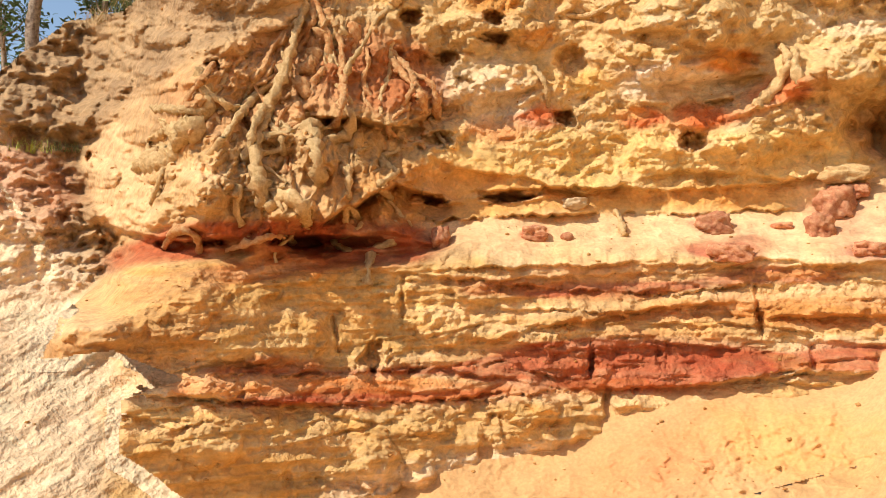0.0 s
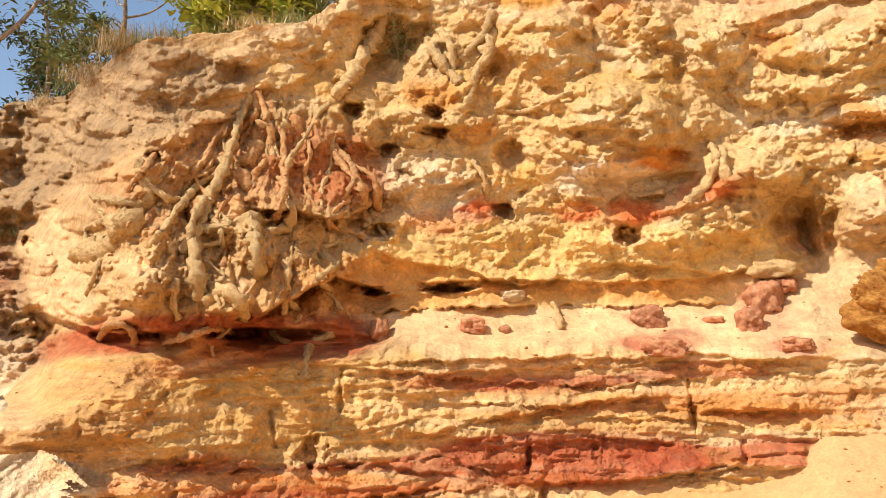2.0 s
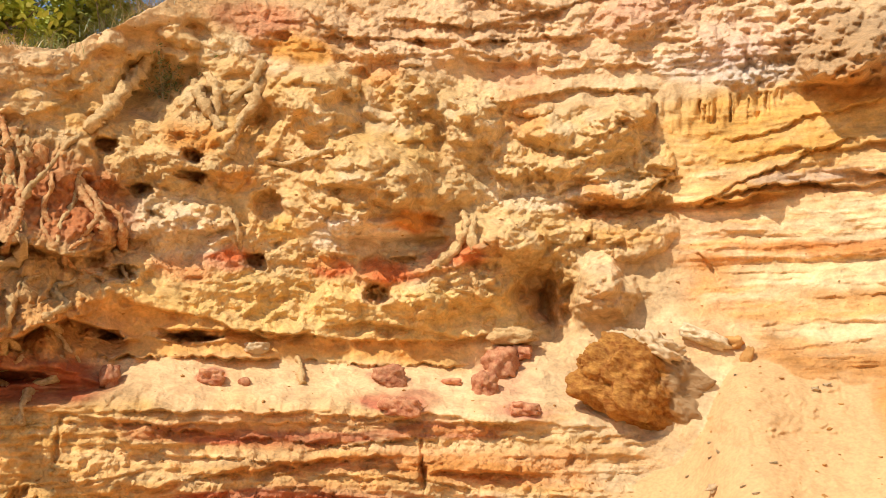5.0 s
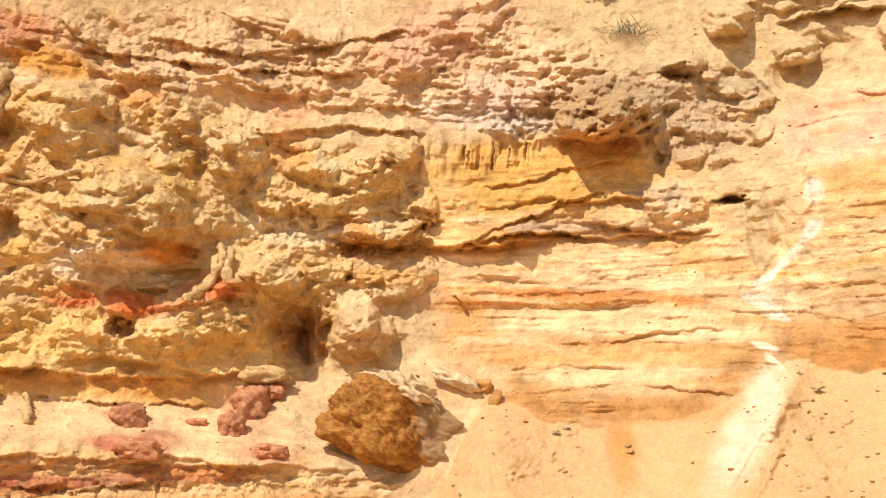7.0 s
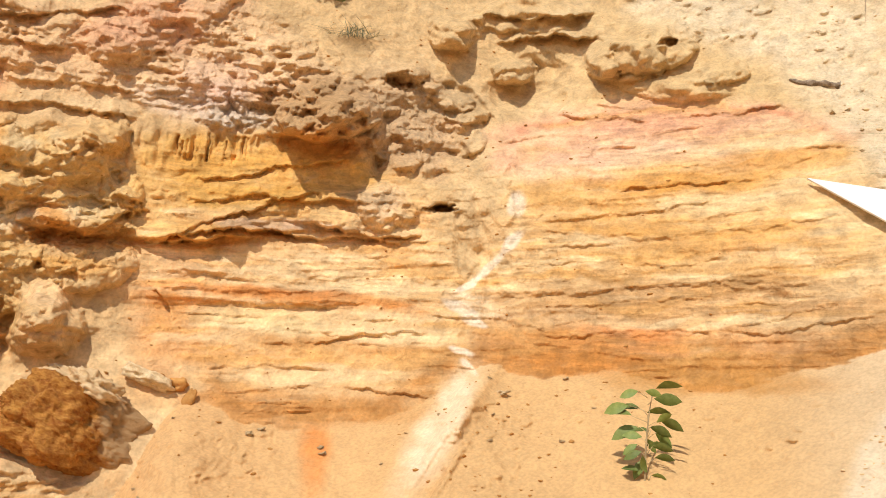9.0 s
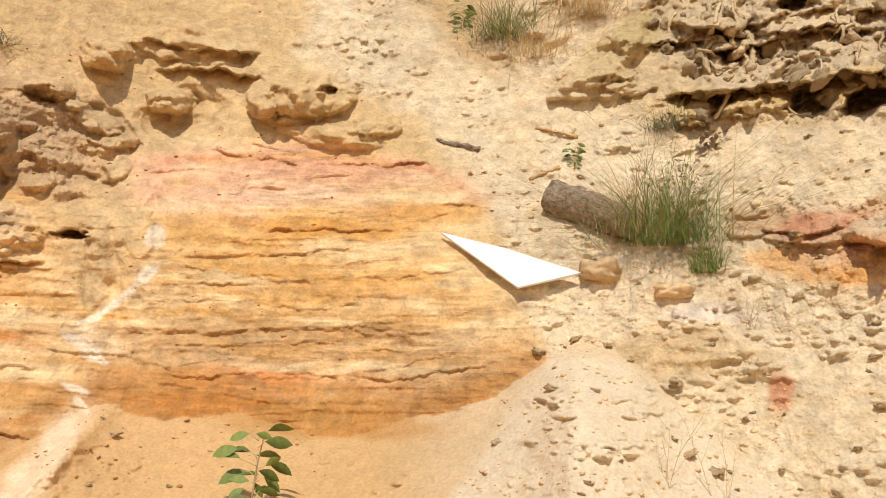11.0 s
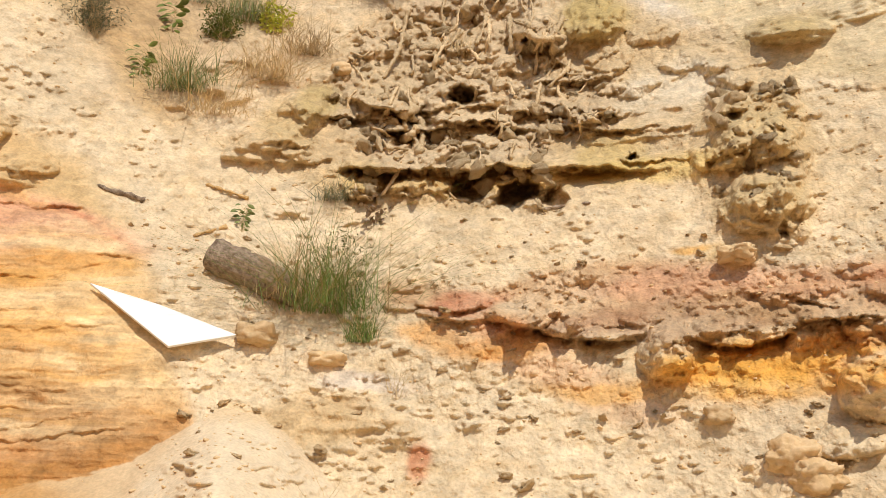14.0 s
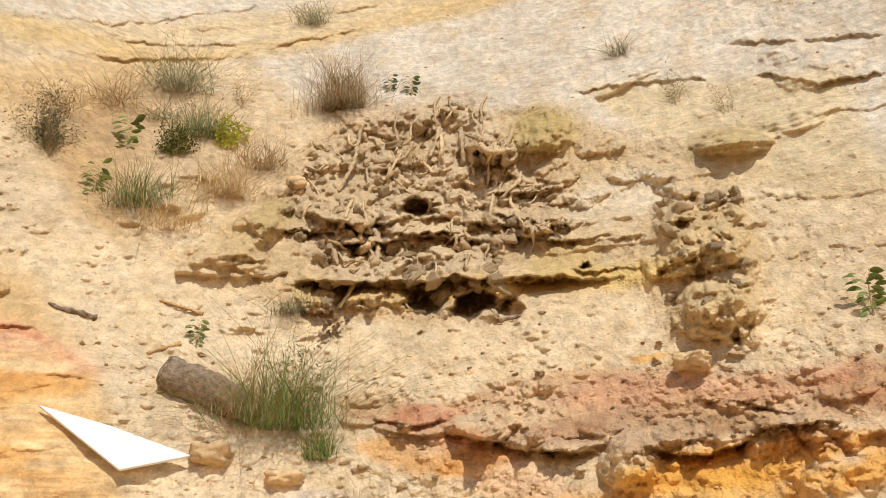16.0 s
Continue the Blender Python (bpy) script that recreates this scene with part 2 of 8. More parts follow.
loose = np.maximum(np.maximum(rubble, dune), bench)
patchy = smooth(-0.35, 0.4, nz(A * 0.9, B * 1.1, 21))
rough_a = smooth(-0.40, 0.10, nz(A * 1.3 + WARP_U, B * 1.7 + WARP_V, 49))
rough_b = smooth(-0.10, 0.20, nz(A * 2.6 + WARP_U, B * 3.4, 50))
H += (0.02 + 0.05 * lower_wall + 0.02 * knobbly + 0.05 * upper_rocks + 0.05 * crest) * (1 - 0.85 * loose) * (1 - layers) * beds(1.7, 0.03, 5, 0.8)
H += (0.01 + 0.03 * lower_wall + 0.015 * knobbly + 0.03 * crest) * (1 - 0.9 * loose) * (1 - layers) * beds(0.7, 0.05, 25, 1.7)
H += (0.10 * lower_wall + 0.035 * layers + 0.02 * knobbly + 0.07 * crest + 0.02 * dune) * (1 - bench) * strata(0.045, 120)
# broken rock: a warped rough field, sharper in the creases than on the bosses
def broken(x, y, seed, octaves=5, gain=0.56):
    n = fbm(x + 0.5 * WARP_U, y + 0.5 * WARP_V, octaves, seed, gain)
    return n - 0.55 * np.clip(0.12 - np.abs(fbm(x * 0.8 + 5.1, y * 0.9 - 2.2, 3, seed + 9)), 0, 1)


rock_a = broken(A * 1.3, B * 1.6, 11)
H += (0.30 * knobbly + 0.30 * crest + 0.18 * root_mat + 0.10 * lower_wall + 0.16 * left_bank + 0.20 * upper_rocks) * rock_a * (1 - 0.9 * bench)
rock_b = broken(A * 3.1, B * 4.4, 17, 4, 0.6)
H += (0.17 * knobbly + 0.17 * crest + 0.10 * root_mat + 0.07 * lower_wall + 0.028 * layers + 0.14 * left_bank
      + 0.16 * upper_rocks + 0.03 * rubble + 0.03) * rock_b * (1 - 0.9 * bench) * (0.45 + 0.8 * patchy)
# crust of grains and small nodules in patches, worn smooth between them
nodule = cells(A * 8 + 0.4 * WARP_U, B * 10 + 0.4 * WARP_V, 41, 0.8) + 0.6 * cells(A * 17 + 0.3 * WARP_U, B * 20, 43, 0.8)
crusty = np.clip((0.8 * smooth(83, 86, U) * smooth(19, 17, V) * smooth(10, 12, V) + 0.9 * knobbly + 0.9 * crest + 0.8 * root_mat + 0.7 * lower_wall + 0.9 * left_bank * (1 - behind) + 0.9 * upper_rocks + 0.12 * layers + 0.15), 0, 1) * np.maximum(rough_a, 0.75 * rough_b) * (1 - 0.95 * bench)
H += 0.060 * crusty * (nodule - 0.4)
beside = area([(-25.29, 5.67), (-22.05, 9.52), (-19.37, 9.10), (-21.91, 4.31), (-23.21, 0.88), (-23.23, -0.63), (-24.90, 1.16)], 0.8)
H += beside * (0.22 * broken((A + 0.4 * B) * 1.6, B * 2.2, 58) + 0.04 * (nodule - 0.4))
# pits
H -= (0.06 * lower_wall + 0.08 * knobbly + 0.08 * upper_rocks + 0.08 * crest + 0.012 * layers + 0.02) * (1 - 0.9 * loose) * np.clip(3.2 * nz(A * 6, B * 8.5, 27) - 1.45, 0, 1)
H += 0.006 * fbm(A * 11, B * 14, 2, 29) * (1 - 0.6 * bench)
# hanging columns of the root mat, fanned out from the crown above
fan_c = (-9.64, 21.91)
fan_a = np.degrees(np.arctan2(U - fan_c[0], fan_c[1] - V)) + 6 * WARP_U
fan_d = np.hypot(U - fan_c[0], V - fan_c[1])
H += tangle * (0.20 * rock_b + 0.08 * (nodule - 0.4))
H += root_mat * (0.10 * lumps(fan_a * 0.10, fan_d * 0.10, 2, 31, 0.5) + 0.13 * lumps(fan_a * 0.24, fan_d * 0.26, 3, 33, 0.6) - 0.08)
# diagonal runnels on the left bank and the loose far slope
H += 0.05 * left_bank * fbm((A + 0.75 * B) * 0.8, (B - 0.65 * A) * 3.0, 4, 37)
H += 0.05 * cone * fbm((A - 16.8) / np.maximum(14.0 - V, 1.5) * 22, B * 0.6, 3, 39)


def knob(c, ru, rv, h, turn=0.0, over=0.6, crust=1.0):
    """A boss of harder rock, steepest along its lower side, with a ragged outline and a grainy crust."""
    r = max(ru, rv)
    s, x, y = window(c, r, r, 1.9, 0.5)
    ct, st = math.cos(radians(turn)), math.sin(radians(turn))
    a, b = (x * ct + y * st) / ru, (-x * st + y * ct) / rv
    n = 0.42 * fbm(a * 0.9 + c[0] * 3.1, b * 0.9 + c[1] * 3.7, 4, 3, 0.6)
    q = np.hypot(a, b) + n
    m = np.sqrt(np.clip(1 - q * q, 0, 1))
    H[s] += h * m * (0.8 - 0.35 * over * b + 0.35 * rock_b[s]) + 0.035 * crust * smooth(0, 0.5, m) * (nodule[s] - 0.35)


def ledge(knots, h, up, down, under=0.0, fade=0.8, jag=1.0):
    """A thin bed with a sharp, nearly straight lower lip, broken along its length and undercut below."""
    ks = sorted(knots)
    i0, i1 = np.searchsorted(us, (ks[0][0] - 1.5 * fade, ks[-1][0] + 1.5 * fade))
    j0, j1 = np.searchsorted(vs, (min(k[1] for k in ks) - down - 1.2, max(k[1] for k in ks) + up + 1.2))
    s = (slice(i0, i1), slice(j0, j1))
    a, b, u = A[s], B[s], us[i0:i1]
    yl = line(ks, u)[:, None] + jag * (0.16 * WARP_V[s] + 0.14 * nz(a * 5, b * 0 + ks[0][1], 6) + 0.10 * nz(a * 14, b * 0 + ks[0][1], 7) + 0.05 * nz(a * 33, b * 4, 12))
    some = np.clip(0.8 + 0.9 * nz(a * 2.4, b * 0.7 + 3 * ks[0][1], 8) + 0.5 * nz(a * 8, b * 3 + ks[0][1], 10), 0.0, 1.5)
    ends = smooth(ks[0][0] - fade, ks[0][0] + fade, u) * smooth(ks[-1][0] + fade, ks[-1][0] - fade, u)
    d = V[s] - yl
    f = np.where(d > 0, h * np.clip(1 - d / up, 0, 1) ** 1.3, 0) * smooth(-0.05, 0.09, d)
    g = np.where(d < 0, -under * np.clip(1 + d / down, 0, 1) ** 1.5, 0) * smooth(0.05, -0.09, d)
    H[s] += (f + g) * some * ends[:, None]


def crack(knots, wide, deep):
    """A narrow cleft that runs through the knots in any direction."""
    px, py = [k[0] for k in knots], [k[1] for k in knots]
    i0, i1 = np.searchsorted(us, (min(px) - 1.5, max(px) + 1.5))
    j0, j1 = np.searchsorted(vs, (min(py) - 1.5, max(py) + 1.5))
    s = (slice(i0, i1), slice(j0, j1))
    x, y = U[s] + 0.35 * WARP_U[s] + 0.08 * nz(A[s] * 12, B[s] * 12, 14), V[s] + 0.35 * WARP_V[s]
    best = np.full(x.shape, 1e9)
    for k in range(len(knots) - 1):
        dx, dy = px[k + 1] - px[k], py[k + 1] - py[k]
        t = np.clip(((x - px[k]) * dx + (y - py[k]) * dy) / (dx * dx + dy * dy + 1e-9), 0, 1)
        best = np.minimum(best, np.hypot(x - px[k] - t * dx, y - py[k] - t * dy))
    H[s] -= deep * np.clip(0.7 + 0.8 * nz(A[s] * 5, B[s] * 5, 15), 0.1, 1.3) * smooth(wide, 0.2 * wide, best)


# the left bank lies behind the jutting block
bank_r = (7.9 + 1.75 * 0.9) / (1 - np.where(V < 0, 1.2, 0.9) * np.minimum(np.tan(np.radians(V)), 0.75))
bank_h = 0.05 * (lumps(A * 2.2, B * 2.6, 4, 36, 0.5) - 0.3) * smooth(-0.3, 0.4, nz(A, B, 34)) + 0.13 * fbm((A + 0.75 * B) * 0.6, (B - 0.65 * A) * 2.2, 5, 37, 0.55) + 0.02 * rock_b + 0.02 * np.clip(2 * nz(A * 3, B * 3, 38) - 0.6, 0, 1)
bank_h = bank_h + smooth(-4, 2, V) * (0.35 * rock_b + 0.35 * rock_a + 0.05 * (nodule - 0.4) * rough_a) + 0.18 * smooth(-4, 2, V) * (lumps((A + 0.6 * B) * 1.8, (B - 0.5 * A) * 3.0, 4, 52, 0.62) - 0.3) * smooth(-0.6, 0.1, nz(A * 0.9, B, 53))
away = np.maximum(smooth(-18.5, -26, U + 1.2 * WARP_U) * smooth(-5, -1, V), smooth(-26.0, -30.8, U + WARP_U))
H -= away * np.clip(bank_r - BASE, 0, 6)
H += 0.22 * left_bank * smooth(0.05, 0.4, away) * (lumps((A + 0.6 * B) * 2.0, (B - 0.5 * A) * 3.2, 4, 52, 0.6) - 0.3) * smooth(-0.5, 0.2, nz(A * 0.9, B, 53))
H += left_bank * smooth(0.05, 0.4, away) * (0.40 * rock_b + 0.35 * rock_a + 0.06 * (nodule - 0.4))
# jutting block and the wall below the bench
bump((-20.07, -3.09), 8.451, 4.069, 0.42, -8, 0.35)
bump((-24.14, -3.93), 3.443, 1.878, 0.2, 0, 0.4)
bump((-17.52, -9.87), 8.138, 2.974, 0.35, -6, 0.4)
bump((-8.74, -10.51), 6.260, 1.878, 0.2, 0, 0.4)
bump((-0.21, -9.04), 2.974, 2.191, 0.22, 0, 0.6)
bump((-10.44, -3.51), 4.069, 3.443, -0.28, 0, 0.3)
# root mass that hangs over the dark red hollow
bump((-16.69, 6.72), 8.764, 6.573, 0.24, 20, 0.2)
bump((-8.56, 9.92), 4.695, 3.443, 0.22, 0, 0.3)
shelf([(-23.74, 1.79), (-21.16, 1.22), (-18.79, 0.95), (-16.30, 1.62), (-12.83, 1.83), (-10.83, 3.00), (-8.15, 4.36), (-5.25, 3.39)], 0.22, 4.5, 2.2, 0.22)
shelf([(-12.51, 8.34), (-10.58, 8.08), (-7.99, 7.66), (-4.95, 9.03)], 0.32, 3.0, 2.5, 0.18)
hole((-12.24, 0.86), 2.504, 0.689, 0.5, 4)
hole((-19.99, 1.09), 1.565, 0.626, 0.25)
bump((-11.93, 0.54), 6.260, 1.440, -0.42, 2, 0.3)
bump((-20.00, 0.62), 4.069, 1.064, -0.25, 2, 0.3)
# beds of the lower wall
shelf([(-8.41, -0.59), (-3.18, -1.24), (3.39, -0.75), (7.89, -0.75), (12.28, -0.11), (18.98, -0.31), (22.60, -0.33)], 0.13, 1.8, 1.2, 0.02)
shelf([(-3.63, -4.52), (1.31, -3.71), (10.02, -2.22), (10.91, -3.18), (18.84, -3.11)], 0.16, 1.4, 1.0, 0.05)
shelf([(-19.53, -5.55), (-13.07, -6.02), (-5.33, -6.29), (1.16, -7.44), (7.58, -7.39), (13.79, -6.32), (18.67, -6.19)], 0.12, 1.6, 0.7, 0.08)
shelf([(-23.35, -7.21), (-16.56, -7.94), (-8.66, -8.32), (-2.11, -7.44)], 0.12, 0.9, 0.8, 0.10)
hole((-9.69, -5.44), 0.751, 1.127, 0.35)
hole((12.27, -3.49), 0.282, 1.002, 0.2, 4)
hole((6.77, -5.79), 0.376, 1.002, 0.12, 8)
hole((2.69, -5.82), 0.219, 0.939, 0.12)
hole((-3.55, -10.76), 0.501, 0.939, 0.2)
hole((3.68, -9.02), 0.376, 1.252, 0.18, 10)
# bench of drifted sand: a ramp that runs back from the lip of the wall below
lip = line([(-7.19, 0.54), (-3.95, 0.60), (-1.33, -0.72), (3.62, -0.72), (7.95, 0.20), (12.83, -0.18), (21.22, -0.41), (25.27, -0.83)])[:, None] + 0.3 * WARP_V
hollow = area([(-24.60, 1.46), (-15.96, 2.20), (-5.01, 2.06), (-5.11, 0.01), (-12.94, -1.40), (-24.65, -0.64)], 0.4)
rear = line([(-7.18, 1.76), (-1.92, 2.60), (3.75, 2.71), (13.96, 2.51), (17.57, 3.84), (19.23, 4.98), (20.97, 3.84), (23.71, 1.32), (25.31, -0.21)])[:, None] + 0.3 * WARP_V
ends = smooth(-8.5, -5.5, U) * smooth(27, 23, U)
ramp = np.clip((V - lip) / np.maximum(rear - lip, 0.3), 0, 1)
H -= 0.36 * ends * np.where(V < rear, ramp, np.clip(1 - (V - rear) / 10.0, 0, 1) ** 1.5)
# face above the bench
hole((-6.90, 14.03), 0.751, 0.532, 0.45)
hole((-2.11, 14.16), 0.751, 0.438, 0.45)
hole((-1.93, 13.08), 0.814, 0.376, 0.4)
hole((-4.95, 11.85), 0.626, 0.376, 0.35)
hole((-3.92, 10.51), 0.563, 0.376, 0.3)
hole((2.07, 8.23), 0.626, 0.438, 0.35, -15)
hole((9.27, 6.71), 0.783, 0.563, 0.4)
hole((-5.71, 6.97), 1.315, 0.438, 0.45)
hole((-1.59, 3.81), 1.502, 0.344, 0.45, 6)
hole((-5.96, 3.65), 0.751, 0.282, 0.35)
hole((-24.51, 5.47), 0.376, 0.438, 0.3)
hole((-18.19, 10.81), 0.501, 0.313, 0.25)
bump((-1.38, 7.41), 5.008, 2.817, 0.14, 0, 0.2)
bump((10.25, 13.20), 5.634, 3.443, 0.42, 0, 0.45)
bump((7.95, 11.22), 2.817, 1.565, 0.2, 0, 0.5)
bump((14.76, 9.35), 3.756, 2.191, 0.3, 25, 0.5)
bump((11.57, 7.23), 6.260, 2.504, 0.16, 0, 0.3)
shelf([(-4.14, 5.40), (-0.21, 4.75), (3.04, 4.07), (8.30, 5.34), (14.44, 4.55), (18.02, 5.08)], 0.12, 1.2, 1.0, 0.12)
bump((19.50, 6.86), 2.348, 2.348, -0.30, 0, 0.3)
bump((22.50, 7.67), 2.504, 2.191, 0.16, 0, 0.4)
bump((11.15, 7.28), 5.634, 2.504, 0.22, 0, 0.2)
# upper knobs and the diagonal root hollow
bump((4.29, 19.10), 2.974, 2.348, 0.45, 0, 0.7)
bump((10.53, 13.47), 2.817, 1.565, 0.2, -5, 0.6)
bump((13.03, 18.33), 2.191, 1.127, 0.2, -10, 0.6)
bump((19.09, 17.36), 1.878, 1.252, 0.2, 0, 0.6)
bump((24.00, 17.85), 1.878, 1.409, 0.2, 0, 0.6)
bump((17.28, 9.85), 2.504, 1.409, 0.25, 10, 0.6)
bump((24.89, 23.74), 2.817, 1.409, 0.25, 20, 0.6)
bump((28.57, 26.66), 3.756, 1.565, 0.3, 25, 0.6)
bump((33.51, 24.11), 2.817, 1.252, 0.22, 10, 0.6)
bump((16.58, 21.68), 3.756, 0.814, 0.2, 0, 0.6)
bump((17.13, 24.90), 3.756, 0.751, 0.2, -8, 0.6)
bump((8.66, 15.64), 4.382, 2.817, 0.45, -10, 0.5)
bump((9.73, 20.35), 3.443, 1.878, 0.25, -20, 0.4)
hole((-4.51, 17.78), 2.348, 1.722, 0.7, 40)
bump((-4.66, 17.76), 5.634, 3.130, -0.55, 15, 0.35)
hole((26.12, 14.56), 0.939, 0.626, 0.3)
hole((22.72, 12.63), 1.409, 0.501, 0.3, 6)
hole((11.76, 10.19), 1.565, 0.313, 0.2, 5)
hole((2.79, 21.52), 0.689, 0.313, 0.3)
bump((15.19, 17.49), 2.191, 1.878, 0.22, 0, 0.5)
bump((21.92, 16.80), 3.756, 2.191, 0.34, 0, 0.5)
bump((17.79, 14.28), 3.130, 1.252, -0.2, -25, 0.3)
bump((23.38, 13.83), 2.817, 0.814, 0.25, 8, 0.6)
shelf([(21.63, 14.44), (24.40, 14.86), (26.81, 14.57)], 0.1, 1.0, 1.0, 0.2)
bump((22.82, 7.74), 1.722, 1.878, 0.2, 0, 0.4)
bump((4.46, 19.11), 2.661, 1.722, 0.30, -10, 0.6)
bump((7.83, 15.01), 4.695, 2.348, 0.30, -12, 0.5)
bump((-2.63, 14.87), 2.974, 1.878, 0.28, 0, 0.5)
bump((14.49, 17.30), 1.878, 2.191, 0.2, 20, 0.5)
bump((8.49, 18.99), 2.817, 1.565, 0.22, -20, 0.6)
bump((12.69, 18.13), 2.191, 1.252, 0.20, 0, 0.6)
bump((-1.50, 10.36), 2.817, 1.409, 0.22, 0, 0.5)
bump((10.16, 10.96), 2.817, 1.252, 0.20, 0, 0.5)
bump((14.91, 10.66), 2.191, 1.409, 0.25, 0, 0.6)
bump((1.84, 16.82), 1.440, 2.348, -0.35, -15, 0.3)
bump((3.00, 12.66), 1.878, 2.034, -0.25, 0, 0.2)
bump((15.02, 14.35), 3.443, 0.939, -0.12, -35, 0.2)
# brow of dark crust over the yellow beds
shelf([(33.79, 19.45), (35.93, 19.55), (38.75, 20.37), (40.14, 21.39)], 0.22, 2.6, 1.4, 0.05, 1.2)
bump((36.55, 21.46), 3.287, 1.722, 0.22, 8, 0.5)
bump((30.00, 22.58), 4.695, 1.878, 0.08, 10, 0.3)
bump((41.61, 19.43), 2.191, 2.504, -0.30, -30, 0.3)
bump((45.10, 20.41), 2.504, 2.504, -0.28, 20, 0.3)
brow = area([(30.10, 21.28), (34.29, 23.17), (39.36, 23.33), (41.58, 21.07), (39.49, 19.39), (34.52, 19.22), (30.22, 19.64)], 0.6)
H += brow * (0.12 * rock_b + 0.06 * (nodule - 0.4))
shelf([(27.29, 12.77), (30.69, 13.06), (33.43, 13.48)], 0.16, 2.2, 0.8, 0.05)
shelf([(36.16, 14.62), (38.96, 14.31), (41.73, 13.91), (44.13, 13.82)], 0.08, 1.6, 0.6, 0.05)
shelf([(21.30, 12.59), (24.89, 13.08), (26.47, 14.37)], 0.25, 1.6, 1.4, 0.12)
shelf([(29.59, 9.43), (36.38, 9.77), (39.78, 9.73)], 0.042, 0.8, 0.6, 0.04)
shelf([(32.71, 8.28), (39.83, 8.25), (43.85, 8.53)], 0.042, 0.8, 0.6, 0.05)
hole((44.96, 15.97), 0.751, 0.219, 0.25)
# right-hand beds
shelf([(53.66, 14.32), (58.46, 14.29), (63.18, 14.66), (69.08, 15.20)], 0.035, 0.8, 0.6, 0.03)
shelf([(56.23, 17.02), (59.67, 17.24), (63.07, 17.55), (68.71, 18.83)], 0.03, 0.8, 0.6, 0.02)
shelf([(48.53, 10.65), (53.19, 11.19), (58.59, 11.62), (63.28, 11.44)], 0.042, 0.7, 0.6, 0.04)
shelf([(47.29, 9.77), (53.38, 8.59), (58.73, 8.78), (66.57, 10.20)], 0.042, 0.8, 0.6, 0.03)
bump((66.49, 14.95), 4.695, 6.260, 0.25, 0, 0.2)
H += 0.10 * area([(25.37, 18.90), (30.94, 19.52), (31.39, 18.05), (27.61, 17.12), (25.55, 16.94)], 0.4) * (lumps(A * 7, B * 1.2, 2, 43) - 0.5)
shelf([(36.11, 15.62), (37.84, 16.18), (39.60, 16.07)], 0.14, 0.8, 0.6, 0.05)
shelf([(29.18, 14.90), (32.60, 15.78), (34.69, 16.06)], 0.10, 0.9, 0.5, 0.05)
shelf([(31.86, 5.77), (35.19, 6.26), (38.55, 6.07)], 0.056, 0.7, 0.5, 0.05)
# gully between the two faces
bump((47.66, 12.89), 1.722, 3.756, -0.22, 20, 0.2)
bump((50.14, 23.16), 2.817, 1.878, -0.25, 0, 0.2)
bump((56.06, 24.64), 2.817, 1.565, 0.35, 5, 0.6)
bump((59.37, 22.74), 3.130, 0.939, 0.15, 0, 0.4)
bump((45.49, 26.35), 1.722, 1.096, 0.25, 0, 0.5)
bump((49.01, 23.74), 1.409, 0.876, 0.2, 0, 0.6)
bump((49.70, 27.28), 3.443, 1.252, 0.3, 0, 0.5)
# far bank with the tangle of roots
shelf([(79.54, 28.36), (82.50, 27.68), (87.58, 27.99), (92.65, 27.11)], 0.25, 2.2, 1.2, 0.15, 0.8)
shelf([(81.87, 26.54), (87.60, 26.83), (91.91, 26.35)], 0.30, 0.9, 1.0, 0.35, 0.6)
shelf([(79.93, 24.45), (86.24, 24.13), (89.05, 24.46), (93.93, 24.05), (98.02, 23.59)], 0.35, 1.2, 1.2, 0.32, 0.8)
hole((87.31, 23.11), 1.189, 0.751, 0.5)
hole((90.43, 22.75), 1.252, 0.876, 0.6)
hole((92.65, 22.40), 0.814, 0.689, 0.4)
hole((96.02, 26.68), 0.344, 0.282, 0.3)
hole((97.23, 24.33), 0.282, 0.219, 0.3)
hole((86.83, 28.69), 1.127, 0.563, 0.35)
bump((104.23, 23.91), 3.287, 5.008, 0.28, 6, 0.35)
bump((105.04, 20.97), 2.348, 2.191, 0.16, 0, 0.6)
bump((103.44, 26.27), 1.878, 1.409, 0.25, 0, 0.6)
bump((105.07, 24.07), 1.878, 1.252, 0.2, 10, 0.7)
hole((102.70, 23.54), 1.252, 0.313, 0.25, 12)
bump((104.89, 26.96), 2.191, 1.252, 0.2, 0, 0.4)
bump((95.51, 32.06), 1.878, 1.189, 0.4, 0, 0.6)
bump((91.34, 32.17), 1.409, 1.878, 0.3, 0, 0.4)
bump((107.08, 29.70), 2.504, 0.814, 0.3, -8, 0.7)
bump((76.76, 27.66), 1.878, 1.409, 0.3, 40, 0.6)
bump((74.98, 25.50), 2.817, 1.002, 0.35, 8, 0.6)
bump((70.82, 29.63), 4.695, 2.191, 0.3, 0, 0.2)
shelf([(85.51, 15.97), (87.12, 15.68), (88.73, 15.72)], 0.10, 1.4, 1.0, 0.14, 0.5)
shelf([(90.65, 15.30), (93.17, 14.61), (95.66, 14.32), (97.86, 14.66)], 0.07, 1.6, 1.8, 0.10, 0.5)
shelf([(99.95, 14.15), (102.24, 13.44), (104.27, 13.38)], 0.07, 1.4, 1.4, 0.10, 0.5)
shelf([(105.25, 14.05), (107.27, 14.18), (109.20, 14.12)], 0.07, 1.6, 1.4, 0.10, 0.5)
shelf([(110.41, 13.44), (112.49, 13.33), (114.88, 12.79)], 0.07, 1.8, 1.6, 0.10, 0.5)
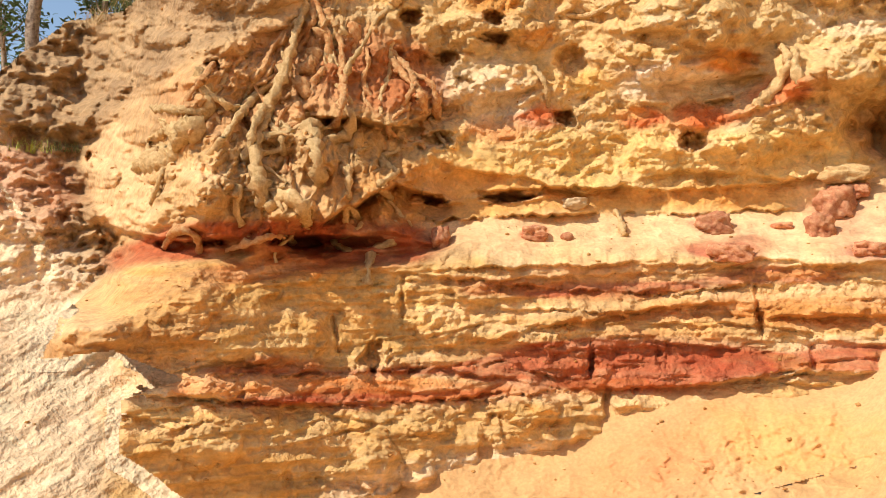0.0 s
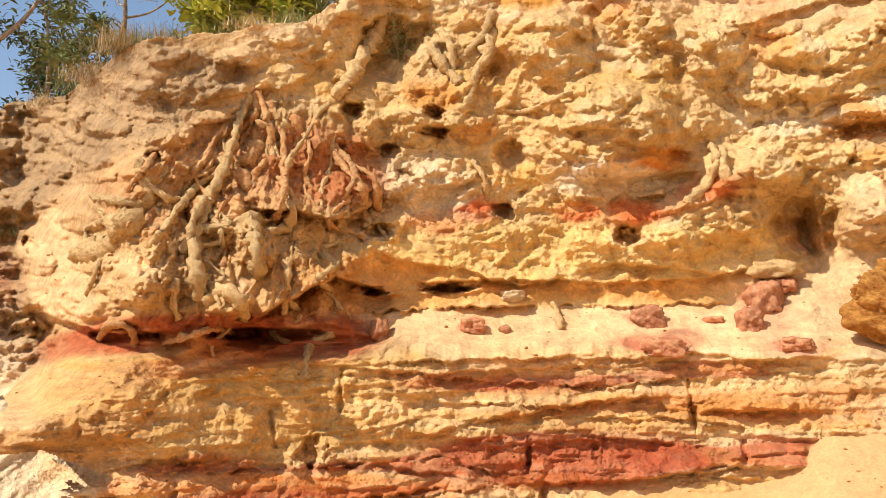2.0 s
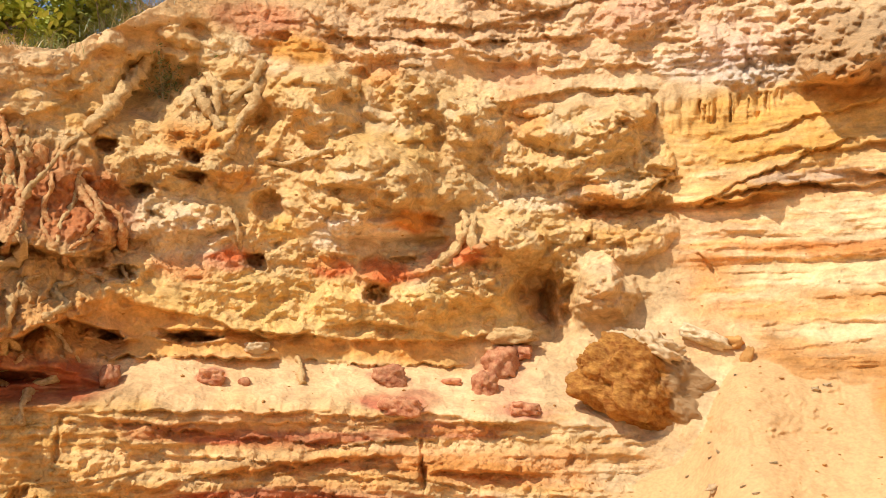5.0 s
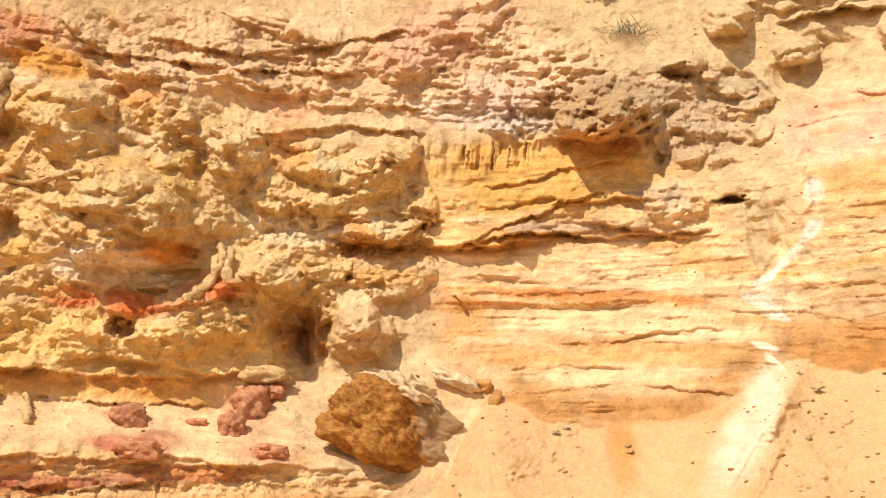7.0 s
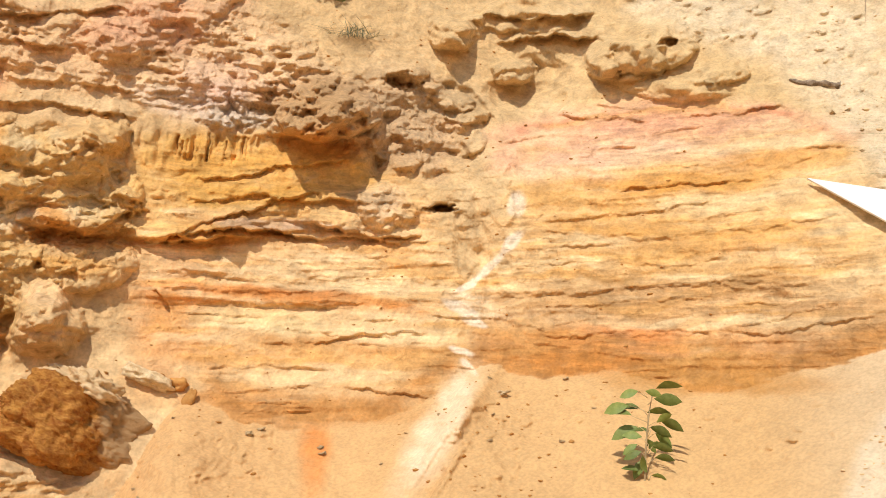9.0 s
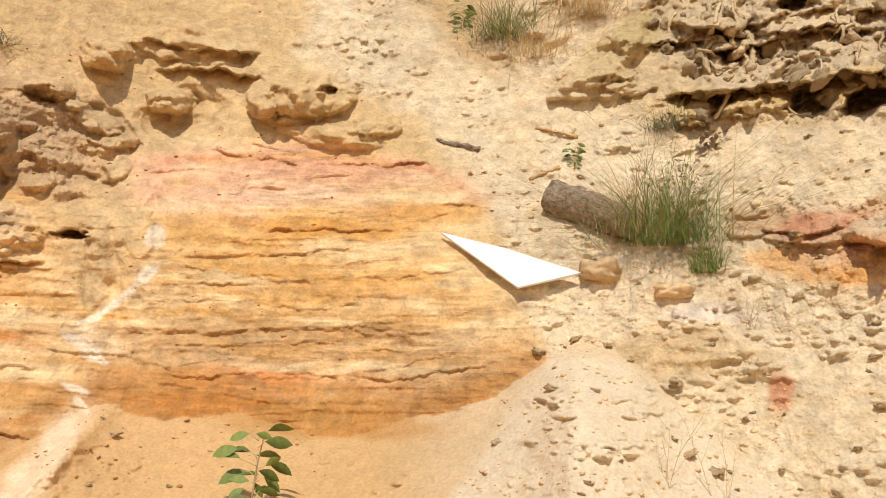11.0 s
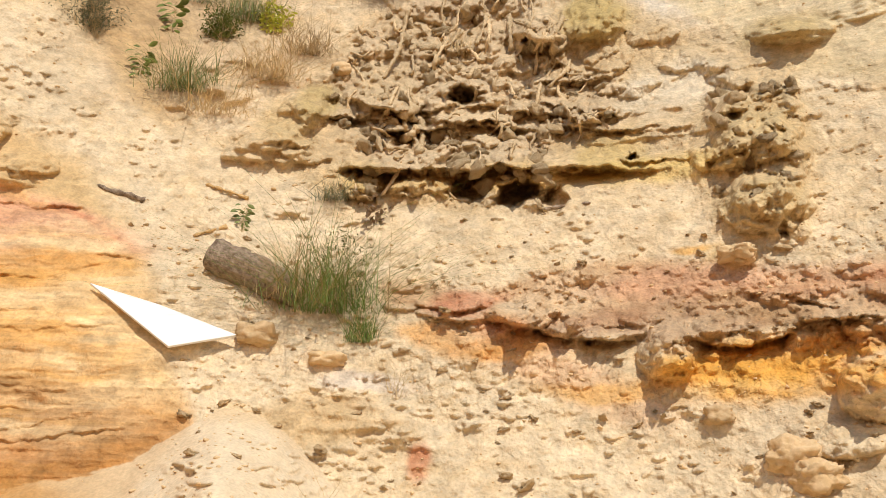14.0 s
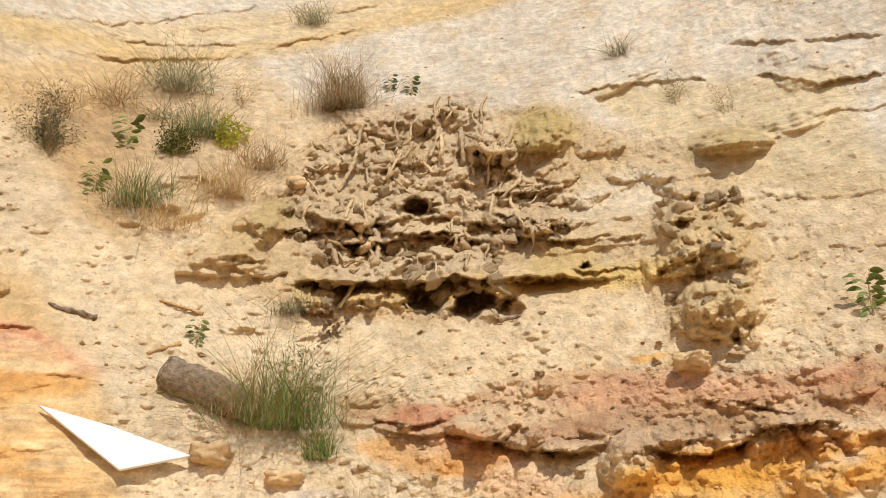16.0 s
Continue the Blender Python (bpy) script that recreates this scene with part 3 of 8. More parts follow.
shelf([(53.15, 35.55), (59.09, 36.38), (64.51, 36.18), (69.44, 36.72), (73.93, 37.30), (77.75, 38.26), (82.53, 39.61), (89.19, 40.18)], 0.03, 1.2, 0.8, 0.015)
shelf([(52.77, 36.63), (60.70, 37.65), (65.56, 37.67), (72.91, 38.76), (79.22, 39.85), (84.99, 40.71)], 0.03, 1.0, 0.8, 0.02)
bump((101.37, 34.50), 2.348, 0.501, 0.16, 12, 0.5)
bump((112.65, 32.51), 2.817, 1.064, 0.16, -4, 0.5)
bump((110.95, 33.79), 1.565, 0.626, 0.1, 0, 0.5)
bump((111.03, 29.99), 2.191, 0.689, 0.16, 0, 0.4)
H += 0.08 * dune * (U > 80) * (lumps(A * 3, B * 6, 3, 64, 0.6) - 0.3) * smooth(0.05, 0.5, nz(A * 0.6, B * 0.9, 62))
shelf([(109.56, 30.23), (112.16, 30.01), (115.69, 29.27), (117.67, 28.62)], 0.03, 0.8, 0.6, 0.015)
shelf([(107.76, 26.37), (111.13, 25.74), (114.52, 25.00), (116.45, 24.46)], 0.03, 0.9, 0.6, 0.015)
shelf([(107.43, 23.00), (110.50, 22.96), (113.82, 22.33), (115.76, 21.98)], 0.03, 0.8, 0.6, 0.015)
red_bed = area([(83.79, 18.03), (92.35, 18.48), (103.30, 16.70), (112.37, 16.39), (115.67, 15.74), (114.65, 11.91), (104.18, 12.82), (95.31, 13.71), (85.86, 15.20)], 0.6)
H += red_bed * (0.13 * rock_b + 0.06 * (nodule - 0.4)) * smooth(-0.3, 0.3, nz(A * 1.5, B * 2, 57))
bump((98.68, 13.70), 1.409, 1.878, 0.12, 0, 0.5)
bump((109.16, 11.38), 1.878, 1.252, 0.35, 0, 0.6)
bump((81.13, 10.24), 4.069, 1.878, 0.15, 0, 0.3)
# bosses, ledges and clefts of the left face
knob((8.65, 13.04), 4.23, 2.82, 0.42, -8)
knob((7.30, 14.69), 2.50, 1.41, 0.20, 12)
knob((4.95, 17.94), 2.82, 2.13, 0.40, 10)
knob((10.67, 18.78), 1.82, 1.38, 0.28)
knob((11.13, 16.83), 1.57, 0.75, 0.2, -5)
knob((17.42, 15.22), 2.19, 1.13, 0.25, -10)
knob((19.99, 14.79), 1.88, 1.25, 0.25)
knob((17.26, 18.91), 2.50, 1.00, 0.22, -8)
knob((22.31, 16.73), 2.82, 1.31, 0.25, 6)
knob((23.95, 13.31), 2.66, 0.81, 0.25, 4)
knob((24.73, 11.05), 2.50, 1.44, 0.25, 8)
knob((20.47, 11.71), 1.57, 1.31, 0.22)
knob((23.02, 7.77), 2.03, 1.63, 0.28, -12)
knob((16.91, 10.83), 1.57, 0.88, 0.22, -10)
knob((7.25, 11.03), 1.06, 1.00, 0.22)
knob((8.94, 10.38), 1.13, 0.69, 0.18, -12)
knob((10.60, 9.62), 1.50, 0.63, 0.2, 8)
knob((6.53, 9.35), 1.41, 0.56, 0.15)
knob((14.26, 9.71), 1.82, 0.81, 0.26, 25)
knob((11.91, 8.72), 1.44, 0.56, 0.2, 25)
knob((9.21, 8.21), 1.25, 0.69, 0.16)
knob((15.46, 7.55), 2.19, 1.13, 0.16)
knob((12.13, 6.56), 2.82, 0.94, 0.12)
knob((-3.32, 13.69), 1.88, 1.57, 0.22)
knob((0.08, 14.34), 1.44, 1.88, 0.24, 10)
knob((-1.62, 10.80), 2.19, 1.06, 0.22)
knob((-3.61, 9.89), 1.13, 1.25, 0.18)
knob((-6.00, 12.88), 1.25, 1.25, 0.2)
knob((-6.60, 9.74), 1.44, 1.00, 0.22)
knob((-8.73, 8.81), 1.88, 1.06, 0.24)
knob((-14.22, 7.84), 2.19, 1.25, 0.2)
knob((-12.68, 6.19), 1.31, 1.38, 0.26)
knob((-15.98, 4.46), 1.88, 1.25, 0.24)
knob((-14.49, 2.97), 1.57, 0.81, 0.26)
knob((-19.16, 3.70), 2.19, 1.13, 0.24)
knob((-21.36, 2.71), 1.88, 0.94, 0.22)
knob((-10.70, 16.04), 2.19, 0.75, 0.2, 20)
knob((-7.14, 19.84), 0.81, 0.69, 0.24)
knob((-3.40, 20.62), 1.25, 0.56, 0.22)
knob((-16.02, 15.00), 1.88, 0.81, 0.16, 20)
hole((-7.04, 14.04), 0.63, 0.41, 0.45)
hole((-2.14, 14.18), 0.75, 0.31, 0.5)
hole((-2.13, 13.06), 0.81, 0.31, 0.45)
hole((-4.66, 11.88), 0.63, 0.38, 0.4)
hole((1.93, 8.49), 0.63, 0.41, 0.45)
hole((9.25, 6.87), 0.88, 0.56, 0.5)
hole((-5.47, 7.17), 0.88, 0.50, 0.5)
hole((-6.93, 7.44), 0.81, 0.38, 0.4)
hole((-1.38, 3.81), 1.44, 0.25, 0.45)
hole((-6.00, 3.56), 0.81, 0.19, 0.35)
hole((-13.58, 1.08), 1.88, 0.38, 0.45)
hole((-18.69, 1.02), 0.88, 0.31, 0.3)
hole((2.65, 11.44), 1.06, 1.06, 0.45)
hole((12.32, 11.55), 0.75, 0.31, 0.2)
hole((10.92, 9.05), 0.81, 0.25, 0.25)
bump((18.95, 7.35), 1.94, 1.63, -0.40, 0, 0.4)
ledge([(-6.03, 2.39), (-1.42, 2.70), (1.58, 2.92), (3.26, 2.79)], 0.10, 1.0, 0.7, 0.08)
ledge([(-3.36, 4.13), (1.98, 4.42), (7.34, 4.18), (12.97, 4.31), (17.86, 5.24)], 0.10, 0.9, 0.8, 0.10)
ledge([(5.25, 2.82), (10.58, 2.83), (14.18, 2.94)], 0.09, 1.0, 0.5, 0.06)
# crusted lumps beside the root mat and up the bank over it
knob((-21.33, 9.84), 1.25, 0.75, 0.16, 15)
knob((-21.77, 7.12), 1.13, 0.88, 0.18, 15)
knob((-19.83, 7.88), 0.94, 1.06, 0.16, 15)
knob((-21.14, 5.09), 1.38, 0.75, 0.18, 15)
knob((-18.07, 5.88), 0.94, 1.06, 0.18, 15)
knob((-19.07, 10.07), 1.06, 0.63, 0.14, 15)
knob((-17.1, 12.11), 1.25, 0.69, 0.16, 15)
knob((-20.62, 12.32), 1.25, 0.69, 0.14, 15)
knob((-15.04, 13.41), 1.44, 0.50, 0.16, 15)
knob((-18.99, 14.33), 1.25, 0.56, 0.12, 15)
knob((-13.28, 16.87), 1.57, 0.63, 0.14, 15)
knob((-10.75, 18.08), 1.38, 0.63, 0.14, 15)
knob((-17.59, 16.33), 1.25, 0.50, 0.1, 15)
knob((-9.08, 17.3), 1.25, 0.69, 0.14, 15)
knob((-14.17, 14.9), 1.25, 0.44, 0.12, 15)
knob((-27.38, 8.47), 1.25, 0.81, 0.14, 15)
knob((-25.22, 7.76), 1.38, 0.63, 0.16, 15)
knob((-24.16, 4.82), 0.94, 0.81, 0.16, 15)
knob((-27.48, 4.94), 1.13, 0.94, 0.18, 15)
knob((-25.38, 2.05), 1.06, 0.75, 0.16, 15)
knob((-24.62, 0.26), 1.25, 0.63, 0.14, 15)
knob((-26.01, 10.06), 1.25, 0.63, 0.12, 15)
# bosses, ledges and clefts of the wall below the bench
ledge([(-7.09, -0.52), (-1.83, -0.41), (3.10, -0.25), (7.90, -0.26), (12.58, -0.43), (18.75, -0.30)], 0.12, 1.1, 0.6, 0.03)
ledge([(-3.16, -1.24), (3.02, -1.73), (7.85, -1.89), (11.93, -1.23)], 0.05, 0.6, 0.9, 0.14)
ledge([(-0.93, -2.88), (4.26, -3.04), (7.81, -2.70), (10.33, -2.37)], 0.12, 0.8, 0.5, 0.08)
ledge([(-2.95, -4.03), (1.33, -3.70), (6.16, -3.53), (10.88, -3.81), (13.88, -4.10)], 0.08, 0.5, 0.5, 0.08)
ledge([(-18.93, -6.33), (-13.69, -6.31), (-7.91, -6.25), (-2.02, -5.81)], 0.10, 0.6, 0.6, 0.10)
ledge([(-20.15, -7.70), (-14.38, -8.01), (-8.64, -8.15), (-2.77, -7.90), (1.50, -7.43)], 0.09, 0.5, 0.6, 0.10)
ledge([(-1.06, -6.30), (4.41, -7.41), (9.15, -7.03), (13.77, -6.47), (17.88, -6.20)], 0.08, 1.2, 0.5, 0.08)
ledge([(-23.62, -8.06), (-21.05, -9.08), (-18.07, -8.78)], 0.08, 0.8, 0.6, 0.08)
knob((5.29, -2.05), 1.06, 0.38, 0.14)
knob((-5.90, -3.85), 2.19, 0.94, 0.16, -15)
knob((-3.20, -1.90), 2.82, 0.75, 0.14, -10)
knob((-0.36, -4.52), 1.44, 0.50, 0.14)
knob((-21.80, -2.76), 4.07, 1.94, 0.22, 12)
knob((-15.85, -5.64), 1.13, 0.44, 0.12)
knob((-18.64, -7.10), 1.57, 0.56, 0.18)
knob((-19.01, -10.08), 1.88, 1.13, 0.22)
knob((-10.27, -8.59), 1.88, 0.63, 0.16)
knob((-6.72, -9.13), 1.57, 0.69, 0.16)
knob((-0.84, -8.55), 1.72, 1.06, 0.2)
knob((-9.74, -11.70), 1.44, 1.44, 0.24)
knob((-7.48, -12.07), 1.06, 1.06, 0.2)
knob((-12.99, -4.11), 0.75, 1.25, 0.14)
knob((-23.85, -5.41), 1.88, 0.56, 0.12)
crack([(12.05, -1.40), (12.09, -2.68), (12.39, -4.12)], 0.16, 0.11)
crack([(7.09, -4.65), (7.12, -6.26)], 0.20, 0.07)
crack([(3.68, -7.42), (3.30, -9.96)], 0.28, 0.14)
crack([(-12.02, -3.17), (-11.77, -5.09)], 0.16, 0.12)
crack([(-7.90, -0.91), (-8.09, -3.19)], 0.22, 0.10)
crack([(2.89, -5.00), (2.68, -6.30)], 0.19, 0.10)
crack([(-2.24, -10.60), (-2.50, -9.02)], 0.22, 0.12)
hole((-10.02, -5.75), 0.81, 0.81, 0.30)
hole((15.03, -5.34), 0.25, 0.69, 0.12)
# the rim of pale beds above the knobs
ledge([(5.49, 21.86), (9.49, 21.97), (14.32, 22.22), (21.42, 22.63)], 0.14, 0.9, 0.8, 0.10)
ledge([(9.38, 23.22), (14.27, 23.02), (19.20, 23.94), (24.56, 25.35)], 0.12, 1.0, 0.8, 0.08)
ledge([(19.38, 20.54), (22.93, 20.92), (28.26, 21.26)], 0.10, 0.8, 0.7, 0.08)
ledge([(15.98, 18.63), (21.56, 19.69), (25.82, 19.56)], 0.10, 0.8, 0.9, 0.05)
knob((1.67, 21.51), 1.57, 0.69, 0.22)
knob((6.05, 22.73), 2.19, 0.56, 0.16, -15)
knob((9.89, 21.39), 1.88, 0.81, 0.2, -15)
knob((14.68, 17.37), 1.88, 1.31, 0.26)
knob((19.21, 17.23), 1.25, 0.81, 0.2)
knob((22.36, 17.58), 1.38, 0.69, 0.2)
knob((24.80, 18.53), 1.38, 1.13, 0.22)
knob((19.34, 15.07), 1.44, 1.19, 0.24)
knob((22.47, 15.08), 1.57, 1.00, 0.2)
knob((25.95, 15.24), 1.44, 1.25, 0.22)
knob((24.28, 13.32), 2.19, 0.56, 0.26)
knob((23.31, 11.60), 1.57, 1.00, 0.2)
knob((17.87, 10.62), 1.63, 1.31, 0.3)
knob((15.33, 7.96), 2.50, 0.94, 0.2)
knob((22.41, 8.37), 1.57, 1.13, 0.22)
knob((22.80, 6.56), 1.72, 0.69, 0.16)
hole((21.04, 15.84), 0.81, 0.28, 0.14)
hole((23.96, 12.47), 1.57, 0.28, 0.2)
bump((19.74, 7.23), 1.57, 1.88, -0.45, 0, 0.5)
# the fluted foot of the brow, the brow, and the cross-bedded body below it
flutes = random.Random(19)
fx = 28.2
while fx < 33.2:
    fx += flutes.uniform(0.22, 0.62)
    fy = 18.7 + 0.12 * (fx - 28) + flutes.uniform(-0.25, 0.25)
    crack([(fx, fy), (fx + flutes.uniform(-0.12, 0.12), fy - flutes.uniform(0.5, 1.5))], flutes.uniform(0.07, 0.2), flutes.uniform(0.03, 0.09))
knob((37.38, 21.11), 3.29, 1.63, 0.66, 4, 1.0, 1.6)
knob((35.48, 22.78), 2.50, 1.25, 0.2, 12)
knob((31.47, 20.34), 2.19, 0.69, 0.14, 6)
knob((33.23, 16.05), 5.32, 1.72, 0.09, 8, 0.6, 0.3)
knob((38.12, 15.36), 5.01, 1.31, 0.10, 4, 0.8, 0.3)
knob((41.39, 15.77), 1.94, 1.38, 0.16, -15, 0.8)
ledge([(26.54, 12.65), (29.76, 13.30), (32.72, 13.96), (34.76, 14.00), (37.53, 13.73), (40.28, 13.92), (43.37, 14.17)], 0.08, 0.9, 0.5, 0.10, 0.5)
ledge([(28.17, 12.67), (30.69, 14.03), (33.31, 15.06), (36.65, 16.44)], 0.06, 0.7, 0.4, 0.05)
ledge([(30.46, 16.48), (33.14, 17.10), (35.16, 17.84), (38.62, 18.37)], 0.06, 0.7, 0.4, 0.05)
ledge([(34.29, 15.73), (35.99, 16.04), (37.35, 16.48)], 0.08, 0.4, 0.4, 0.05)
ledge([(28.74, 10.23), (32.35, 10.42), (36.38, 10.54), (40.09, 10.91)], 0.03, 0.5, 0.4, 0.03)
ledge([(32.43, 9.54), (36.43, 9.77), (40.47, 10.14)], 0.03, 0.4, 0.3, 0.04)
ledge([(35.26, 7.50), (38.58, 7.87), (41.92, 8.34), (43.93, 8.35)], 0.05, 0.5, 0.4, 0.06)
ledge([(36.12, 5.01), (40.08, 5.25), (44.74, 4.86)], 0.04, 0.4, 0.3, 0.05)
ledge([(28.43, 10.08), (29.15, 9.31), (29.56, 8.53)], 0.10, 0.8, 0.6, 0.06, 0.4)
hole((44.86, 15.90), 0.94, 0.25, 0.30, 0)
knob((42.24, 23.42), 1.25, 0.56, 0.28)
knob((44.78, 22.34), 1.88, 0.56, 0.25, -15)
knob((46.23, 21.37), 1.38, 0.44, 0.2)
knob((42.42, 19.84), 1.88, 1.88, 0.16)
knob((45.92, 20.23), 1.57, 1.13, 0.16)
knob((44.82, 25.87), 1.50, 1.00, 0.3)
knob((48.80, 23.78), 1.38, 0.75, 0.28)
knob((54.54, 23.84), 1.13, 0.63, 0.26)
knob((57.59, 24.94), 2.63, 1.44, 0.3, 10)
knob((58.20, 22.73), 3.44, 0.69, 0.16, -8)
knob((61.76, 23.35), 1.57, 0.69, 0.16)
hole((41.90, 23.09), 1.06, 0.50, 0.35)
hole((58.43, 25.18), 0.63, 0.25, 0.25)
ledge([(46.76, 27.13), (49.64, 26.76), (53.52, 27.06)], 0.16, 0.8, 0.7, 0.08)
ledge([(48.23, 25.54), (51.77, 25.91), (54.20, 25.63)], 0.16, 0.8, 0.6, 0.08)
ledge([(52.15, 21.30), (56.86, 20.94), (61.67, 21.07), (64.74, 21.23)], 0.05, 0.6, 0.4, 0.04)
ledge([(55.54, 17.00), (58.97, 17.29), (62.39, 17.30), (65.09, 17.52)], 0.06, 0.5, 0.4, 0.07)
ledge([(51.53, 15.22), (56.32, 15.72), (61.76, 16.43)], 0.03, 0.5, 0.3, 0.03)
ledge([(50.30, 13.69), (55.05, 14.01), (60.49, 14.32), (68.11, 14.76)], 0.03, 0.5, 0.3, 0.03)
ledge([(49.85, 11.04), (53.87, 11.22), (58.58, 11.69), (61.93, 11.81), (66.55, 11.46)], 0.025, 0.4, 0.3, 0.025)
ledge([(51.24, 10.29), (55.93, 10.64), (60.63, 10.92)], 0.03, 0.4, 0.3, 0.04)
ledge([(51.72, 8.53), (55.36, 8.99), (60.05, 9.08), (63.68, 8.90), (69.72, 9.89)], 0.04, 0.5, 0.3, 0.04)
ledge([(49.70, 12.60), (53.07, 12.99), (58.19, 12.66), (63.22, 13.21)], 0.02, 0.4, 0.3, 0.03)
crack([(49.47, 16.80), (49.66, 15.49), (48.50, 14.00), (47.18, 12.34), (45.87, 10.65), (46.92, 9.36), (46.13, 7.70), (46.83, 6.42)], 0.40, 0.05)
# beds, burrows and bosses of the far bank
ledge([(77.53, 27.48), (81.84, 27.22), (86.15, 27.14), (90.44, 26.92)], 0.16, 0.8, 0.9, 0.16, 0.5)
ledge([(79.31, 24.43), (83.48, 24.50), (87.00, 24.35), (90.48, 24.17), (94.57, 23.70), (99.21, 23.37)], 0.16, 0.7, 0.9, 0.18, 0.5)
ledge([(91.83, 27.95), (96.01, 26.59), (100.08, 26.71)], 0.10, 0.6, 0.5, 0.08)
ledge([(92.55, 25.96), (96.67, 25.72), (100.66, 25.52)], 0.08, 0.5, 0.4, 0.06)
hole((87.46, 23.29), 1.06, 0.69, 0.55)
hole((90.23, 22.74), 1.44, 0.81, 0.65)
hole((92.03, 22.62), 0.69, 0.56, 0.4)
hole((87.17, 28.40), 1.06, 0.44, 0.4)
hole((84.98, 26.03), 0.88, 0.69, 0.3)
knob((80.78, 23.63), 1.31, 0.88, 0.25)
knob((83.56, 23.46), 1.13, 0.69, 0.2)
knob((91.86, 23.76), 1.57, 0.88, 0.25)
knob((77.12, 27.95), 1.50, 1.06, 0.3, -20)
knob((75.27, 26.08), 2.50, 0.81, 0.25, 10)
knob((77.11, 25.35), 1.57, 0.56, 0.2)
knob((91.46, 31.83), 1.57, 1.38, 0.25)
knob((95.46, 31.43), 1.88, 1.38, 0.3, 20)
knob((96.07, 28.82), 1.25, 0.81, 0.2)
knob((95.33, 26.99), 1.88, 0.56, 0.2)
knob((103.19, 28.40), 1.75, 0.94, 0.2, -25)
knob((103.02, 26.56), 1.25, 0.75, 0.2)
knob((105.79, 25.76), 1.06, 1.13, 0.22)
knob((102.79, 24.12), 1.25, 1.50, 0.26)
knob((105.81, 23.31), 1.25, 1.38, 0.26)
knob((104.40, 21.41), 1.57, 1.38, 0.28)
knob((106.16, 21.12), 1.13, 1.31, 0.2)
hole((103.27, 25.74), 0.44, 0.31, 0.25)
hole((103.91, 22.71), 0.31, 0.81, 0.25)
hole((105.23, 19.31), 0.31, 0.44, 0.25)
knob((102.90, 18.33), 0.88, 0.56, 0.16)
knob((106.90, 29.67), 2.50, 0.69, 0.22, -6)
knob((85.17, 34.03), 3.91, 1.25, 0.22, 0, 0.2, 0.0)
knob((95.13, 32.26), 1.94, 1.25, 0.34)
knob((92.84, 32.02), 1.38, 1.44, 0.30)
knob((96.07, 30.01), 1.57, 0.69, 0.22)
knob((94.80, 27.37), 1.88, 0.75, 0.24)
knob((98.75, 31.11), 1.57, 0.69, 0.22)
knob((100.71, 29.33), 1.57, 0.69, 0.22)
knob((97.74, 28.31), 1.57, 0.63, 0.18)
knob((103.03, 28.27), 1.57, 0.94, 0.24, -20)
knob((105.24, 27.21), 1.25, 0.88, 0.24)
knob((102.71, 26.08), 1.25, 0.81, 0.22)
knob((106.20, 25.11), 0.94, 1.25, 0.22)
knob((104.41, 24.19), 1.88, 1.25, 0.24)
ledge([(92.62, 26.45), (96.12, 25.75), (98.92, 25.87)], 0.12, 0.6, 0.5, 0.10, 0.4)
ledge([(93.95, 24.70), (97.35, 23.99), (101.05, 23.80)], 0.10, 0.6, 0.5, 0.08, 0.4)
ledge([(91.24, 29.04), (94.89, 28.84), (96.72, 28.94)], 0.12, 0.6, 0.5, 0.08, 0.4)
hole((96.00, 26.58), 0.38, 0.22, 0.3)
hole((97.21, 24.26), 0.38, 0.19, 0.3)
hole((86.64, 28.69), 1.06, 0.50, 0.4)
hole((82.97, 26.19), 0.81, 0.50, 0.3)
hole((86.90, 26.05), 0.94, 0.38, 0.3)
knob((104.52, 20.81), 2.44, 1.57, 0.34)
knob((104.30, 24.53), 2.25, 1.88, 0.24)
knob((102.35, 23.60), 1.57, 0.81, 0.2)
knob((106.14, 22.94), 1.06, 1.44, 0.2)
knob((80.70, 23.64), 1.13, 0.81, 0.2)
knob((83.82, 23.41), 1.57, 0.56, 0.18)
knob((83.84, 16.8), 1.13, 0.44, 0.1, 0, 0.9)
knob((85.81, 16.27), 1.06, 0.44, 0.12, 0, 0.9)
knob((90.32, 15.87), 1.57, 0.56, 0.14, 0, 0.9)
knob((93.19, 15.37), 1.13, 0.69, 0.14, 0, 0.9)
knob((95.36, 14.6), 1.25, 0.50, 0.14, 0, 0.9)
knob((96.65, 15.37), 1.88, 0.44, 0.1, 0, 0.9)
knob((101.47, 14.43), 1.88, 0.44, 0.12, 0, 0.9)
knob((104.12, 14.4), 1.57, 0.56, 0.12, 0, 0.9)
knob((105.9, 14.6), 1.57, 0.69, 0.14, 0, 0.9)
knob((105.52, 15.81), 1.57, 0.38, 0.1, 0, 0.9)
knob((99.25, 13.5), 1.44, 1.44, 0.1, 0, 0.9)
knob((108.32, 13.98), 1.38, 0.69, 0.14, 0, 0.9)
knob((110.59, 15.59), 1.57, 0.50, 0.1, 0, 0.9)
